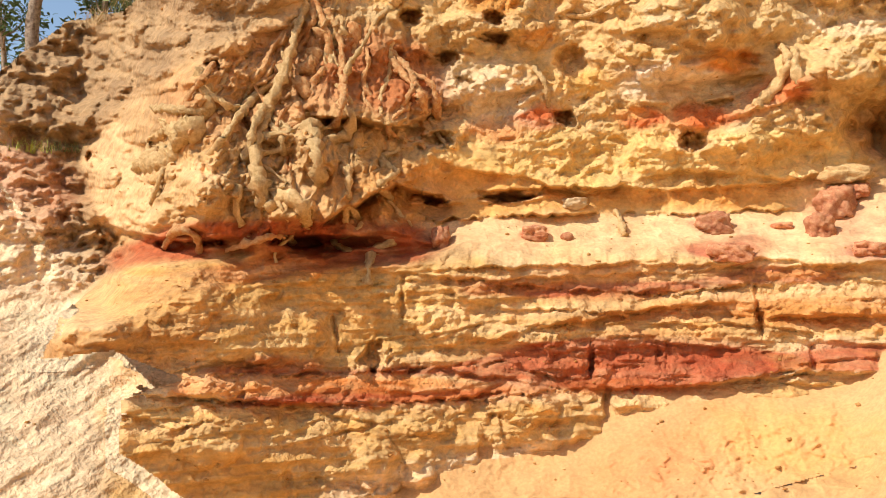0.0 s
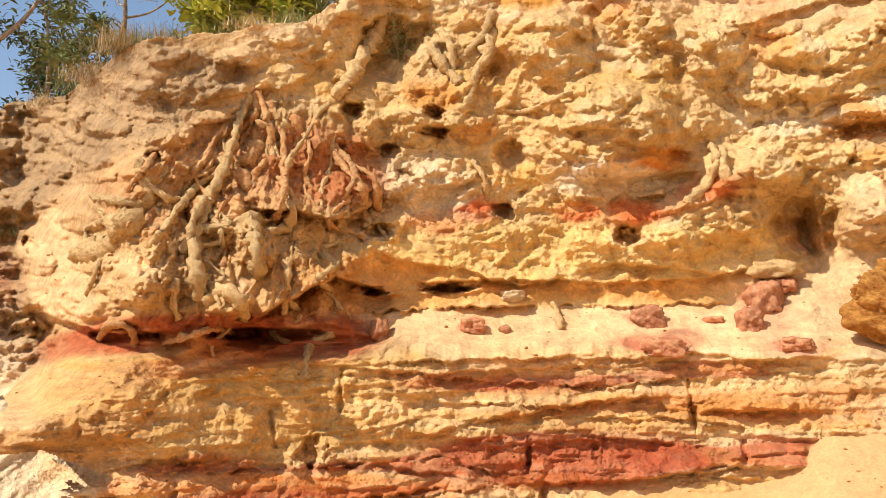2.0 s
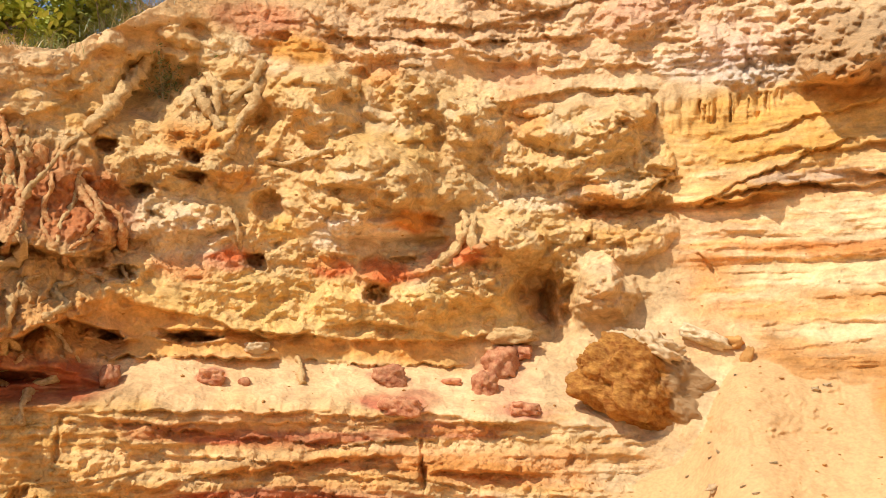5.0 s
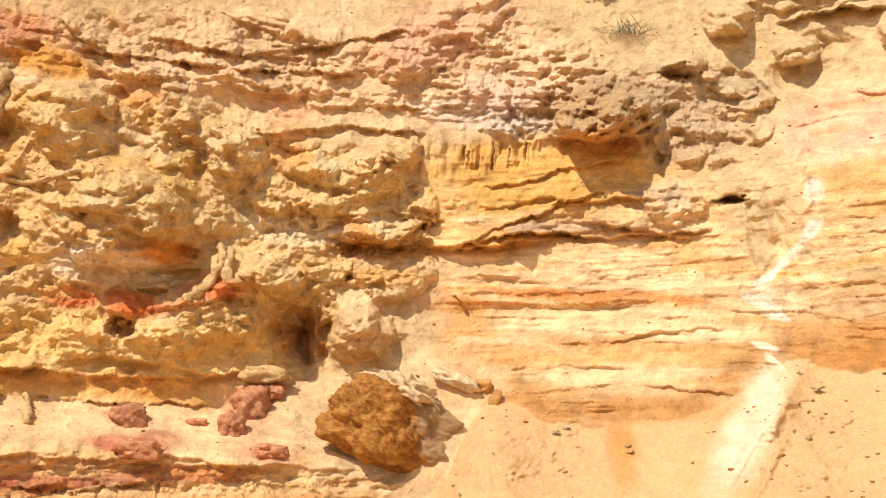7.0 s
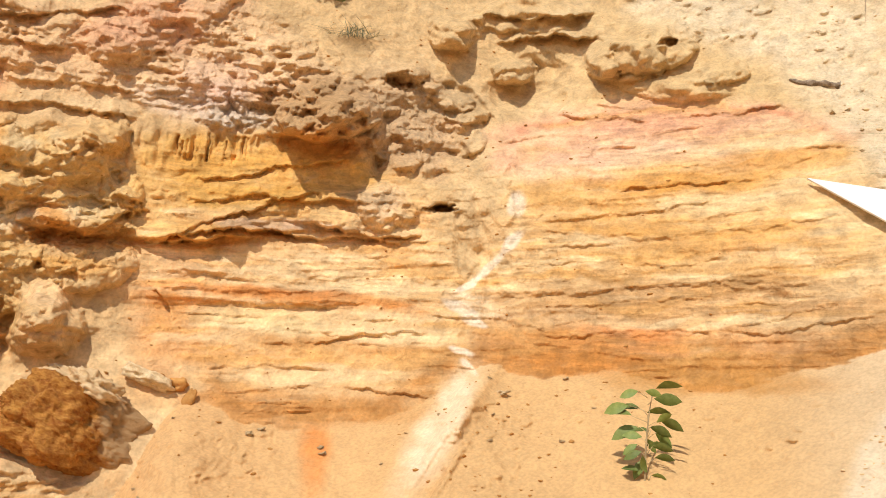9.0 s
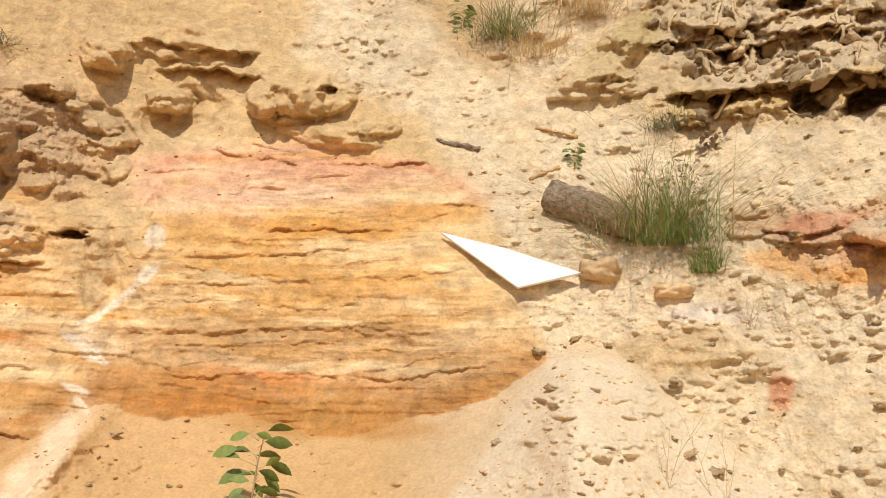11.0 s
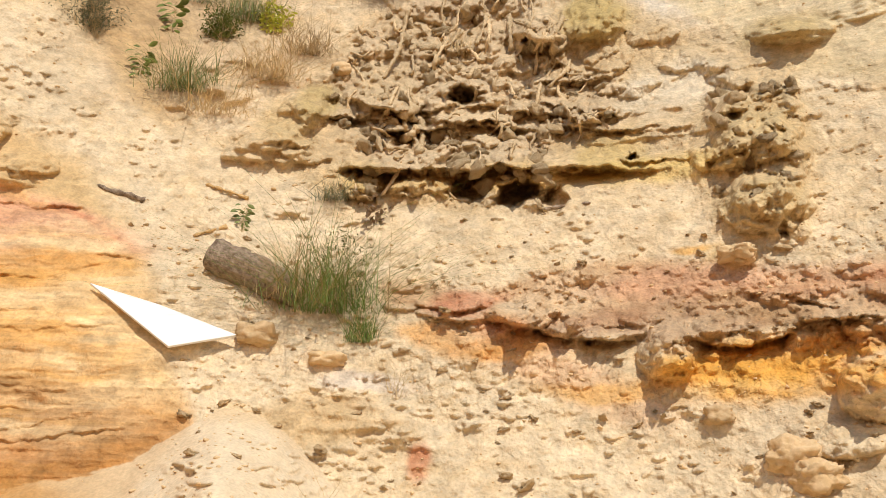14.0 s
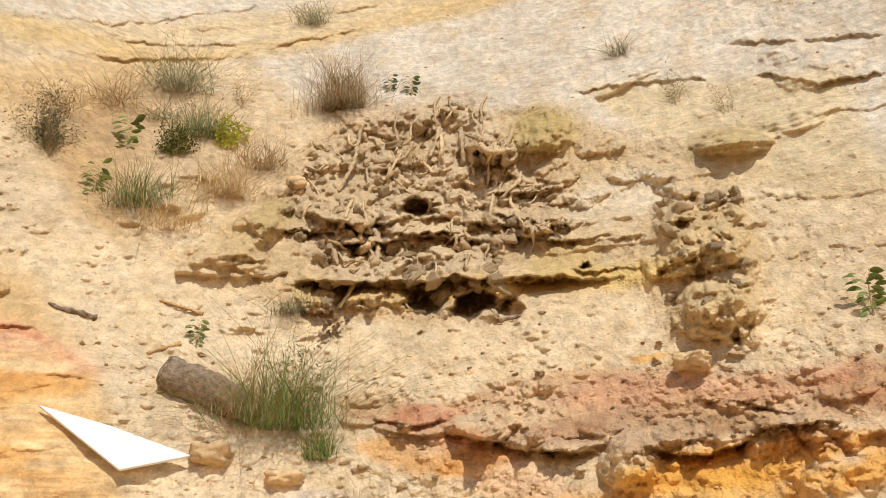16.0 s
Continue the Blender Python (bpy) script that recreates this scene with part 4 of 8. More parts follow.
# the red shelf above the orange sand
ledge([(84.70, 16.53), (86.69, 16.26), (88.65, 16.43)], 0.10, 0.8, 0.6, 0.12, 0.4)
ledge([(89.00, 15.63), (90.94, 15.24), (93.47, 14.44)], 0.12, 0.8, 0.7, 0.18, 0.4)
ledge([(94.09, 14.40), (95.95, 14.23), (97.48, 14.07)], 0.14, 1.0, 0.8, 0.25, 0.4)
ledge([(99.75, 14.13), (101.33, 13.59), (103.06, 13.43), (105.08, 13.87)], 0.14, 1.0, 1.0, 0.28, 0.4)
ledge([(105.69, 14.38), (107.89, 14.40), (109.67, 14.17)], 0.12, 0.8, 0.8, 0.16, 0.5)
ledge([(102.92, 16.31), (105.50, 15.67), (107.36, 14.82)], 0.10, 0.6, 0.5, 0.12)
knob((98.66, 13.41), 1.44, 1.63, 0.28)
knob((91.25, 15.85), 1.88, 0.75, 0.14)
knob((108.40, 10.45), 1.57, 1.38, 0.3)
knob((107.10, 8.38), 1.88, 1.06, 0.22)
knob((109.33, 13.55), 1.57, 0.94, 0.2)
ledge([(60.62, 37.99), (65.47, 38.11), (70.10, 39.19), (75.90, 40.28)], 0.05, 0.7, 0.4, 0.02)
ledge([(64.51, 36.23), (69.46, 36.70), (74.71, 37.33)], 0.05, 0.6, 0.4, 0.02)
ledge([(65.65, 37.35), (70.78, 37.67), (77.76, 38.28), (82.55, 39.14)], 0.05, 0.5, 0.4, 0.02)
ledge([(97.60, 34.22), (101.40, 34.25), (106.05, 33.46)], 0.08, 0.7, 0.4, 0.03)
ledge([(108.20, 35.03), (111.54, 34.22), (116.54, 33.01)], 0.06, 0.8, 0.4, 0.03)
ledge([(109.48, 32.95), (112.51, 31.48), (115.93, 31.04)], 0.12, 0.8, 0.4, 0.06)
H *= 1 - 0.42 * knobbly - 0.25 * crest - 0.40 * lower_wall * (1 - knobbly) - 0.3 * upper_rocks * (1 - tangle)
H *= 1 - 0.5 * layers * (1 - smooth(12, 14, V) * smooth(48, 46, U))
H += 0.03 * layers * strata(0.05, 140) * smooth(-0.3, 0.2, nz(A * 1.1, B * 1.6, 69)) + 0.010 * layers * crusty
# short broken bed edges
rnd = random.Random(77)
made = 0
while made < 150:
    u, v = rnd.uniform(-23, 118), rnd.uniform(-10, 42)
    i, j = cell(u, v)
    if max(layers[i, j], 0.8 * lower_wall[i, j], 0.7 * crest[i, j], 0.6 * dune[i, j]) < rnd.uniform(0.3, 1):
        continue
    long, made = rnd.uniform(0.5, 2.4), made + 1
    big = 0.55 + 1.0 * lower_wall[i, j] + 1.0 * crest[i, j]
    rise = rnd.gauss(0.05, 0.08) * long
    ledge([(u - long, v - rise), (u, v + rnd.uniform(-0.1, 0.1)), (u + long, v + rise)], rnd.uniform(0.012, 0.04) * big, rnd.uniform(0.3, 0.8), rnd.uniform(0.15, 0.4), rnd.uniform(0.005, 0.035) * big, 0.4, 0.45)
# flat clods and flakes all over the loose slopes
flake = cells(A * 5 + 0.3 * WARP_U, B * 15 + 0.4 * WARP_V, 61, 0.18) * smooth(-0.25, 0.35, nz(A * 0.9, B * 1.2, 68)) + 0.6 * cells(A * 11 + 0.3 * WARP_U, B * 26, 65, 0.20) * (0.3 + smooth(-0.3, 0.3, nz(A * 1.6, B * 2.2, 67)))
flake = flake * (0.35 + 0.9 * smooth(-0.25, 0.25, nz(A * 13, B * 21, 64)))
clod = flake
H += (0.070 * rubble + 0.07 * cone + 0.016 * dune + 0.010 * (1 - layers)) * flake * (1 - 0.8 * bench)
H += 0.06 * rubble * fbm(A * 1.6, B * 2.6, 4, 66, 0.55)

BANK = bank_h - np.clip(bank_r - BASE, 0, 6)
H = H * (1 - behind) + behind * BANK
CLIFF = BASE - H

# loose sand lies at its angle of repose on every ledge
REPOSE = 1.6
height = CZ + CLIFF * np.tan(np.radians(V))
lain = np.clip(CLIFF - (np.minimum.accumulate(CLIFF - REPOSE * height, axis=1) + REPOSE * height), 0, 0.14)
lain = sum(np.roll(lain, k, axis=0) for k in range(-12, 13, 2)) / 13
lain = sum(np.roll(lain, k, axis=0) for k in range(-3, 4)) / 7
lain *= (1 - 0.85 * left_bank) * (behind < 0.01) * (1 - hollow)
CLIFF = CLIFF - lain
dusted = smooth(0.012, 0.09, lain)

# ---- drifted sand banked against the foot of the face ----
SLOPE = 1.42
sand_edge = line([(-62, -24), (-22, -24)] + [(-15.23, -15.89), (-8.84, -13.41), (-6.19, -11.65), (-2.26, -11.24), (2.66, -9.98), (5.94, -8.52), (11.61, -7.62), (16.68, -7.17)] + [(19.35, -3.93), (24.26, -3.67), (27.01, -2.57), (28.45, -0.57), (29.44, 2.38), (30.76, 4.05), (33.58, 2.87)]
                 + [(33.00, 3.56), (35.36, 2.77), (38.67, 2.85), (41.63, 3.04), (44.54, 4.84)]
                 + [(47.31, 6.65), (50.30, 6.15), (54.89, 6.47), (58.92, 5.67), (61.23, 5.50), (65.06, 6.55), (69.12, 7.48), (70.96, 8.65), (72.79, 9.86)] + [(74.37, 11.01), (77.60, 9.95), (80.83, 6.86), (84.52, 3.30), (87.97, 0.51)]
                 + [(100.0, -4.0), (152.0, -6.0)])
k = np.exp(-0.5 * (np.arange(-30, 31) * STEP / 0.5) ** 2)
sand_edge = np.convolve(np.pad(sand_edge, 30, mode="edge"), k / k.sum(), mode="valid")
edge_v = sand_edge[:, None] + 0.18 * fbm(A * 2, B * 0 + 3.1, 3, 71)
edge_r = np.array([np.interp(e, vs, row) for e, row in zip(edge_v[:, 0], BASE)])[:, None] - 0.02
te, tv = np.tan(np.radians(edge_v)), np.tan(np.radians(V))
SAND = edge_r * (1 - SLOPE * te) / np.maximum(1 - SLOPE * tv, 0.05)
SAND -= 0.05 * fbm(A * 0.9, B * 0.9, 3, 73) + 0.035 * fbm(A * 4, B * 5, 4, 77, 0.6) * (0.4 + smooth(-0.2, 0.4, nz(A * 0.7, B * 0.9, 75))) + 0.05 * clod * (0.08 + smooth(0.0, 0.5, nz(A * 0.8, B * 0.8, 79)) + cone)
# clods and crumbs lying in the drifted sand
strewn = np.maximum(area([(46.38, 5.11), (51.27, 4.00), (50.69, -0.38), (44.32, -0.68)], 0.8), area([(27.17, 1.40), (30.43, 3.12), (36.34, 2.13), (35.93, -1.03), (27.47, -1.34)], 1.0))
strewn = np.maximum(strewn, 0.8 * area([(2.90, -11.84), (9.06, -9.55), (15.19, -8.13), (18.30, -8.62), (18.08, -12.78), (3.49, -13.37)], 1.2))
SAND -= strewn * (0.09 * broken(A * 2.4, B * 3.4, 74, 5, 0.6) + 0.05 * cells(A * 8 + 0.5 * WARP_U, B * 13 + 0.5 * WARP_V, 76, 0.25) * smooth(-0.2, 0.2, nz(A * 12, B * 16, 78))) + 0.05 * cone * (flake + 0.6 * fbm(A * 4, B * 5, 4, 70))
# the fallen cones of loose sand
def spill(c, ru, rv, h, turn=0.0):
    s, x, y = window(c, max(ru, rv), max(ru, rv), 1.8, 0.4)
    ct, st = math.cos(radians(turn)), math.sin(radians(turn))
    q = np.hypot((x * ct + y * st) / ru, (-x * st + y * ct) / rv)
    SAND[s] -= h * np.exp(-1.8 * q * q)
spill((46.41, 3.53), 0.9, 3.9, 0.26, -32)
spill((45.2, 1.2), 0.35, 3.2, -0.07, -30)
spill((46.0, 0.6), 0.3, 3.0, 0.06, -28)
spill((75.01, 6.25), 3.756, 4.695, 0.3)
floor_r = (CZ - 0.02 * fbm(A, B, 2, 81)) / np.maximum(-np.tan(np.radians(np.minimum(V, -1.0))), 1e-3)
GROUND = np.where(V < -1.0, floor_r, 99.0)
R = np.minimum(np.minimum(CLIFF, SAND), GROUND)
sandy = smooth(-0.010, 0.010, CLIFF - np.minimum(SAND, GROUND))

# the brink, above which the land runs back level
brink = line([(-62.0, 6.0)] + [(-32.81, 7.11), (-29.00, 9.82), (-27.40, 10.94), (-25.75, 12.36), (-22.90, 13.56)] + [(-20.15, 16.09), (-18.12, 17.19), (-15.07, 17.91), (-11.25, 18.67), (-7.97, 20.19)] + [(-9.58, 18.99), (-7.99, 20.32), (-6.30, 21.27), (-4.26, 22.44)] + [(6.0, 33.0), (14.0, 46.0), (152.0, 60.0)])
brink_v = np.minimum(brink[:, None] + 0.75 * fbm(A * 1.8, B * 0 + 1.7, 5, 83, 0.6), 60)
over = np.maximum(V - brink_v, 0)
back = np.minimum(V, brink_v)
R_brink = np.array([np.interp(b, vs, row) for b, row in zip(brink_v[:, 0], R)])[:, None]
BX, BY, BZ = CX + BASE * np.sin(np.radians(U)), CY + BASE * np.cos(np.radians(U)), CZ + BASE * np.tan(np.radians(V))
# relief is raised towards a line of standing points along the foot of the bay
EX = np.interp(U, [-29, 5, 35, 60, 85], [0.05, 0.1, 0.75, 1.15, 1.42])
EY = np.interp(U, [-29, 5, 35, 60, 85], [0.0, -0.08, -0.2, -0.5, -0.76])
EZ = np.interp(U, [-29, 5, 35, 60, 85], [1.65, 1.75, 1.9, 1.92, 1.88])
far = np.hypot(BX - EX, BY - EY)
rise = (np.where(over > 0, R_brink, R) - BASE) / far
X, Y, Z = BX + rise * (BX - EX), BY + rise * (BY - EY), BZ + rise * (BZ - EZ)
X = X + np.where(over > 0, 0.9 * over, 0) * np.sin(np.radians(U))
Y = Y + np.where(over > 0, 0.9 * over, 0) * np.cos(np.radians(U))
Z = np.where(over > 0, CZ + R_brink * np.tan(np.radians(back)) + 0.05 * over, Z)

# ---- the colours of the sands, laid as beds and stains ----
def lin(r, g, b):
    return np.array([c / 12.92 if c <= 0.04045 else ((c + 0.055) / 1.055) ** 2.4 for c in (r / 255, g / 255, b / 255)])


CREAM, PALE, BUFF = lin(226, 196, 150), lin(232, 214, 184), lin(206, 168, 114)
OCHRE, YELLOW, ORANGE = lin(206, 140, 62), lin(222, 172, 84), lin(206, 118, 46)
RED, BRICK, PINK = lin(170, 84, 46), lin(186, 88, 50), lin(214, 150, 112)
GREY, BROWN = lin(176, 158, 132), lin(150, 112, 70)
COL = np.empty(U.shape + (3,), np.float32)
COL[:] = BUFF
streak = fbm(A * 0.5, (VW - 0.03 * U) * 1.6, 4, 91, 0.6)
blot = fbm(A * 0.8, B * 0.9, 4, 95)
speck = fbm(A * 3.5, B * 6, 5, 93, 0.65) - 0.05


def tint(mask, colour, strength=1.0):
    m = (np.clip(mask * (1 + 0.9 * speck), 0, 1) * strength)[..., None]
    COL[:] = COL * (1 - m) + colour * m


def band(top, bottom, colour, strength=1.0, soft=0.25, ragged=1.0):
    yt = line(top)[:, None] + ragged * (0.5 * WARP_V + 0.25 * streak)
    yb = line(bottom)[:, None] + ragged * (0.5 * WARP_V + 0.25 * streak)
    lo, hi = max(min(top)[0], min(bottom)[0]), min(max(top)[0], max(bottom)[0])
    ends = smooth(lo - 1, lo + 1, U + 2 * WARP_U) * smooth(hi + 1, hi - 1, U + 2 * WARP_U)
    tint(smooth(-soft, soft, yt - V) * smooth(-soft, soft, V - yb) * ends, colour, strength)


def patch(c, ru, rv, colour, strength=1.0, turn=0.0, soft=0.5):
    r = max(ru, rv)
    s, x, y = window(c, r, r, 2.0, 1.2)
    ct, st = math.cos(radians(turn)), math.sin(radians(turn))
    q = np.hypot((x * ct + y * st) / ru, (-x * st + y * ct) / rv) + 0.5 * blot[s]
    m = (np.clip(smooth(1 + soft, 1 - soft, q) * (1 + 0.9 * speck[s]), 0, 1) * strength)[..., None]
    COL[s] = COL[s] * (1 - m) + colour * m


# left face, from the top down
tint(smooth(-0.2, 0.6, blot), CREAM, 0.5)
tint(knobbly, lin(218, 180, 116), 0.85)
tint(knobbly * smooth(-0.05, 0.4, fbm(A * 1.3, B * 1.5, 3, 96)), lin(204, 156, 78), 0.55)
tint(knobbly * smooth(0.1, 0.4, fbm(A * 1.7, B * 2.2, 3, 94)), lin(226, 204, 160), 0.5)
tint(left_bank, lin(164, 133, 94), 0.9)
tint(beside, lin(190, 152, 104), 0.75)
tint(behind, lin(244, 216, 172), 0.95)
tint(root_mat, lin(198, 158, 102), 0.85)
band([(-20.57, 9.93), (-14.34, 13.45), (-7.85, 13.14), (-4.57, 11.31)], [(-20.66, 6.22), (-16.05, 7.07), (-11.20, 8.87), (-7.27, 8.98), (-4.63, 8.70)], BRICK, 0.2, 0.8)
patch((-9.86, 10.84), 3.756, 1.878, lin(176, 98, 54), 0.5, 0, 0.6)
patch((-7.25, 9.96), 2.191, 1.565, RED, 0.25)
band([(-5.36, 7.38), (-1.34, 8.07), (6.82, 7.35), (11.59, 7.55), (19.54, 7.21)], [(-11.54, 2.01), (-5.03, 1.73), (3.28, 2.90), (14.27, 2.45), (19.31, 4.08)], lin(230, 188, 108), 0.7, 0.5)
band([(-12.64, 5.25), (-4.78, 5.73), (3.36, 4.07), (11.37, 4.30), (17.97, 4.45)], [(-12.82, 1.99), (-5.01, 2.06), (2.62, 2.91), (8.14, 3.20), (14.27, 2.45)], OCHRE, 0.5, 0.4)
patch((12.60, 8.81), 3.756, 0.626, lin(206, 130, 78), 0.6, 22, 0.5)
patch((9.41, 7.94), 1.565, 0.689, lin(206, 128, 74), 0.7, 0, 0.5)
patch((6.22, 8.18), 1.252, 0.438, BRICK, 0.8)
patch((0.33, 8.31), 1.722, 0.407, BRICK, 0.8)
patch((10.82, 11.43), 1.878, 0.501, OCHRE, 0.8)
patch((7.92, 10.26), 3.443, 1.096, PALE, 0.6)
patch((-2.28, 9.71), 2.817, 1.878, PALE, 0.4)
patch((-27.81, 3.75), 2.191, 1.878, lin(198, 136, 100), 0.6)
band([(-24.35, 0.26), (-20.84, 1.85), (-15.96, 2.27), (-12.80, 2.32), (-8.28, 2.21), (-5.03, 1.73)], [(-24.37, -0.64), (-20.90, -0.16), (-16.97, 0.34), (-12.94, -1.24), (-7.08, 0.07), (-5.09, 0.73)], RED, 0.92, 0.35)
band([(-23.23, -0.33), (-14.79, 0.36), (-8.40, -0.26), (-3.14, 0.08)], [(-26.64, -5.32), (-19.53, -5.86), (-10.20, -6.07), (-3.30, -4.52)], lin(208, 164, 92), 0.85, 0.4)
band([(-7.09, -0.26), (-3.15, -0.25), (3.43, 0.24), (11.07, 0.38), (22.65, 0.58)], [(-7.25, -5.15), (-2.00, -4.85), (4.52, -4.52), (10.85, -4.47), (22.39, -4.27)], lin(214, 172, 108), 0.85, 0.3)
band([(-4.50, -1.24), (1.41, -1.24), (7.87, -1.08), (12.58, -0.28), (17.02, -0.61)], [(-4.52, -1.90), (1.37, -2.23), (5.59, -2.23), (9.43, -1.41), (16.99, -1.24)], lin(176, 96, 62), 0.8, 0.2)
band([(-22.96, -1.24), (-15.42, 0.35), (-11.62, 0.05)], [(-22.97, -2.15), (-15.46, -1.24), (-11.64, -0.60)], BRICK, 0.5, 0.3)
band([(1.33, -3.22), (10.35, -1.89), (16.96, -1.87), (22.54, -1.54)], [(1.31, -3.87), (10.29, -3.18), (16.86, -3.75), (22.41, -3.96)], ORANGE, 0.5, 0.4)
band([(-19.53, -5.86), (-13.07, -6.18), (-5.32, -5.97), (-1.02, -4.85), (2.91, -4.42), (7.71, -4.75), (13.85, -5.22), (18.76, -4.65), (22.37, -4.57)], [(-19.54, -6.31), (-13.08, -6.49), (-5.35, -6.61), (-1.13, -7.44), (2.77, -7.76), (7.58, -7.39), (13.80, -6.16), (18.67, -6.19), (22.31, -5.77)], RED, 0.95, 0.18, 0.7)
band([(-21.02, -6.26), (-8.60, -6.67), (1.16, -7.44), (4.39, -7.42)], [(-21.05, -7.46), (-8.64, -7.69), (-2.13, -7.92), (4.38, -7.74)], ORANGE, 0.85, 0.2)
band([(-18.07, -7.58), (-10.25, -7.66), (-2.76, -7.44)], [(-18.08, -8.04), (-10.27, -8.35), (-2.79, -8.08)], lin(170, 66, 34), 0.8, 0.15)
band([(-24.48, -7.59), (-8.66, -8.48), (4.37, -7.90), (18.66, -6.49), (22.28, -6.22)], [(-24.61, -14.50), (-8.91, -15.65), (4.01, -15.78), (18.17, -15.09), (21.78, -14.77)], lin(212, 168, 98), 0.85, 0.4)
band([(-13.27, -12.48), (-8.78, -11.74), (-2.24, -10.61), (1.03, -10.30)], [(-13.31, -13.67), (-8.84, -13.26), (-2.30, -12.17), (0.99, -11.24)], PALE, 0.5, 0.5)
tint(area([(-27.71, -5.28), (-26.55, -3.14), (-24.09, -0.79), (-20.31, -0.31), (-17.97, -3.12), (-19.84, -6.15), (-22.12, -5.93), (-23.88, -5.12)], 0.35) * (1 - behind), lin(190, 140, 82), 0.7)
# bench
tint(bench, lin(222, 186, 132), 1.0)
tint(bench * smooth(-0.1, 0.4, fbm(A * 1.5, B * 2.5, 4, 92)), lin(212, 166, 106), 0.5)
patch((-0.30, 1.58), 1.064, 0.438, lin(182, 82, 58), 0.9, 0, 0.3)
patch((10.02, 2.07), 1.502, 0.563, lin(178, 92, 74), 0.9, 0, 0.3)
patch((10.26, 0.50), 2.348, 0.501, lin(178, 86, 60), 0.85, 0, 0.3)
patch((16.54, 2.86), 2.034, 1.878, lin(192, 124, 92), 0.5, 20, 0.6)
patch((17.93, 0.61), 1.878, 0.501, lin(196, 128, 96), 0.8)
# ochre and orange stains on the knobbly face
patch((-1.95, 15.26), 1.57, 0.81, OCHRE, 0.75, 0, 0.5)
patch((0.77, 13.11), 1.25, 0.75, OCHRE, 0.75, 0, 0.5)
patch((8.72, 20.31), 1.57, 0.75, OCHRE, 0.75, 0, 0.5)
patch((3.77, 21.0), 1.88, 0.69, YELLOW, 0.75, 0, 0.5)
patch((13.76, 9.58), 1.25, 0.81, lin(206, 104, 46), 0.75, 0, 0.5)
patch((9.36, 8.48), 1.25, 0.38, lin(206, 112, 56), 0.75, 0, 0.5)
patch((5.87, 8.28), 0.94, 0.38, lin(206, 112, 56), 0.75, 0, 0.5)
patch((1.01, 8.79), 0.94, 0.50, lin(206, 112, 56), 0.75, 0, 0.5)
patch((11.37, 11.42), 1.25, 0.63, ORANGE, 0.75, 0, 0.5)
patch((-2.1, 7.8), 1.88, 0.75, ORANGE, 0.75, 0, 0.5)
patch((3.71, 10.33), 1.57, 0.81, YELLOW, 0.75, 0, 0.5)
patch((17.97, 17.56), 1.25, 0.81, OCHRE, 0.75, 0, 0.5)
patch((22.37, 13.12), 1.88, 1.06, OCHRE, 0.75, 0, 0.5)
patch((17.11, 20.47), 1.88, 0.94, lin(222, 164, 116), 0.75, 0, 0.5)
# upper rim and crest
tint(crest, lin(220, 178, 128), 0.8)
patch((1.31, 22.18), 2.504, 0.814, BRICK, 0.4)
patch((3.80, 20.80), 2.191, 0.751, OCHRE, 0.8)
patch((28.23, 26.31), 4.069, 1.878, lin(208, 156, 116), 0.5, 20)
patch((23.84, 23.63), 1.878, 1.064, PINK, 0.4)
patch((30.46, 21.14), 2.504, 0.814, lin(206, 172, 150), 0.6, 8)
patch((36.20, 21.28), 3.443, 1.565, lin(176, 134, 86), 0.85, 8)
patch((36.98, 19.99), 2.504, 0.501, lin(196, 130, 60), 0.7, 8)
patch((41.58, 21.07), 4.069, 2.504, lin(194, 158, 114), 0.8, -20)
# layered faces
tint(layers, lin(226, 182, 122), 0.95)
band([(26.09, 18.64), (32.39, 19.11), (37.72, 19.35), (40.59, 18.09)], [(25.27, 12.61), (32.76, 13.11), (37.90, 14.68), (43.09, 14.80)], lin(222, 174, 98), 0.85, 0.5)
band([(22.60, 12.71), (29.30, 13.24), (37.90, 14.68), (43.10, 13.97)], [(22.70, 11.74), (29.35, 12.58), (37.94, 13.68), (43.12, 12.81)], lin(198, 134, 60), 0.6, 0.3)
band([(27.48, 10.45), (36.33, 10.77), (39.76, 10.73), (44.50, 9.86)], [(27.58, 9.30), (36.38, 9.77), (39.78, 9.73), (44.50, 9.20)], lin(212, 130, 48), 0.9, 0.25)
band([(28.02, 12.15), (32.81, 12.28), (43.13, 12.15)], [(28.14, 10.66), (32.90, 10.78), (43.15, 10.82)], lin(240, 206, 150), 0.7, 0.3)
band([(27.73, 7.51), (36.49, 7.30), (45.17, 7.92)], [(27.83, 6.21), (36.53, 6.32), (45.18, 6.62)], lin(208, 144, 74), 0.6, 0.3)
band([(30.60, 4.74), (36.60, 4.69), (41.92, 4.90), (45.19, 5.34)], [(30.73, 2.82), (36.70, 2.45), (41.96, 2.67), (45.20, 4.38)], lin(196, 134, 68), 0.85, 0.3)
patch((40.65, 15.76), 1.878, 1.064, GREY, 0.8)
patch((29.34, 8.26), 1.878, 4.069, lin(216, 152, 92), 0.6)
patch((35.05, 8.88), 2.817, 0.876, lin(240, 206, 140), 0.7)
band([(47.57, 20.74), (56.93, 22.41), (64.28, 21.53), (69.68, 19.57)], [(47.83, 18.14), (57.14, 19.17), (64.36, 19.46), (69.69, 18.63)], lin(226, 168, 126), 0.85, 0.4)
band([(48.97, 20.66), (56.99, 21.60), (64.28, 21.37), (68.70, 19.30)], [(49.02, 20.18), (57.04, 20.79), (64.30, 20.99), (68.71, 18.83)], lin(200, 120, 80), 0.6, 0.2)
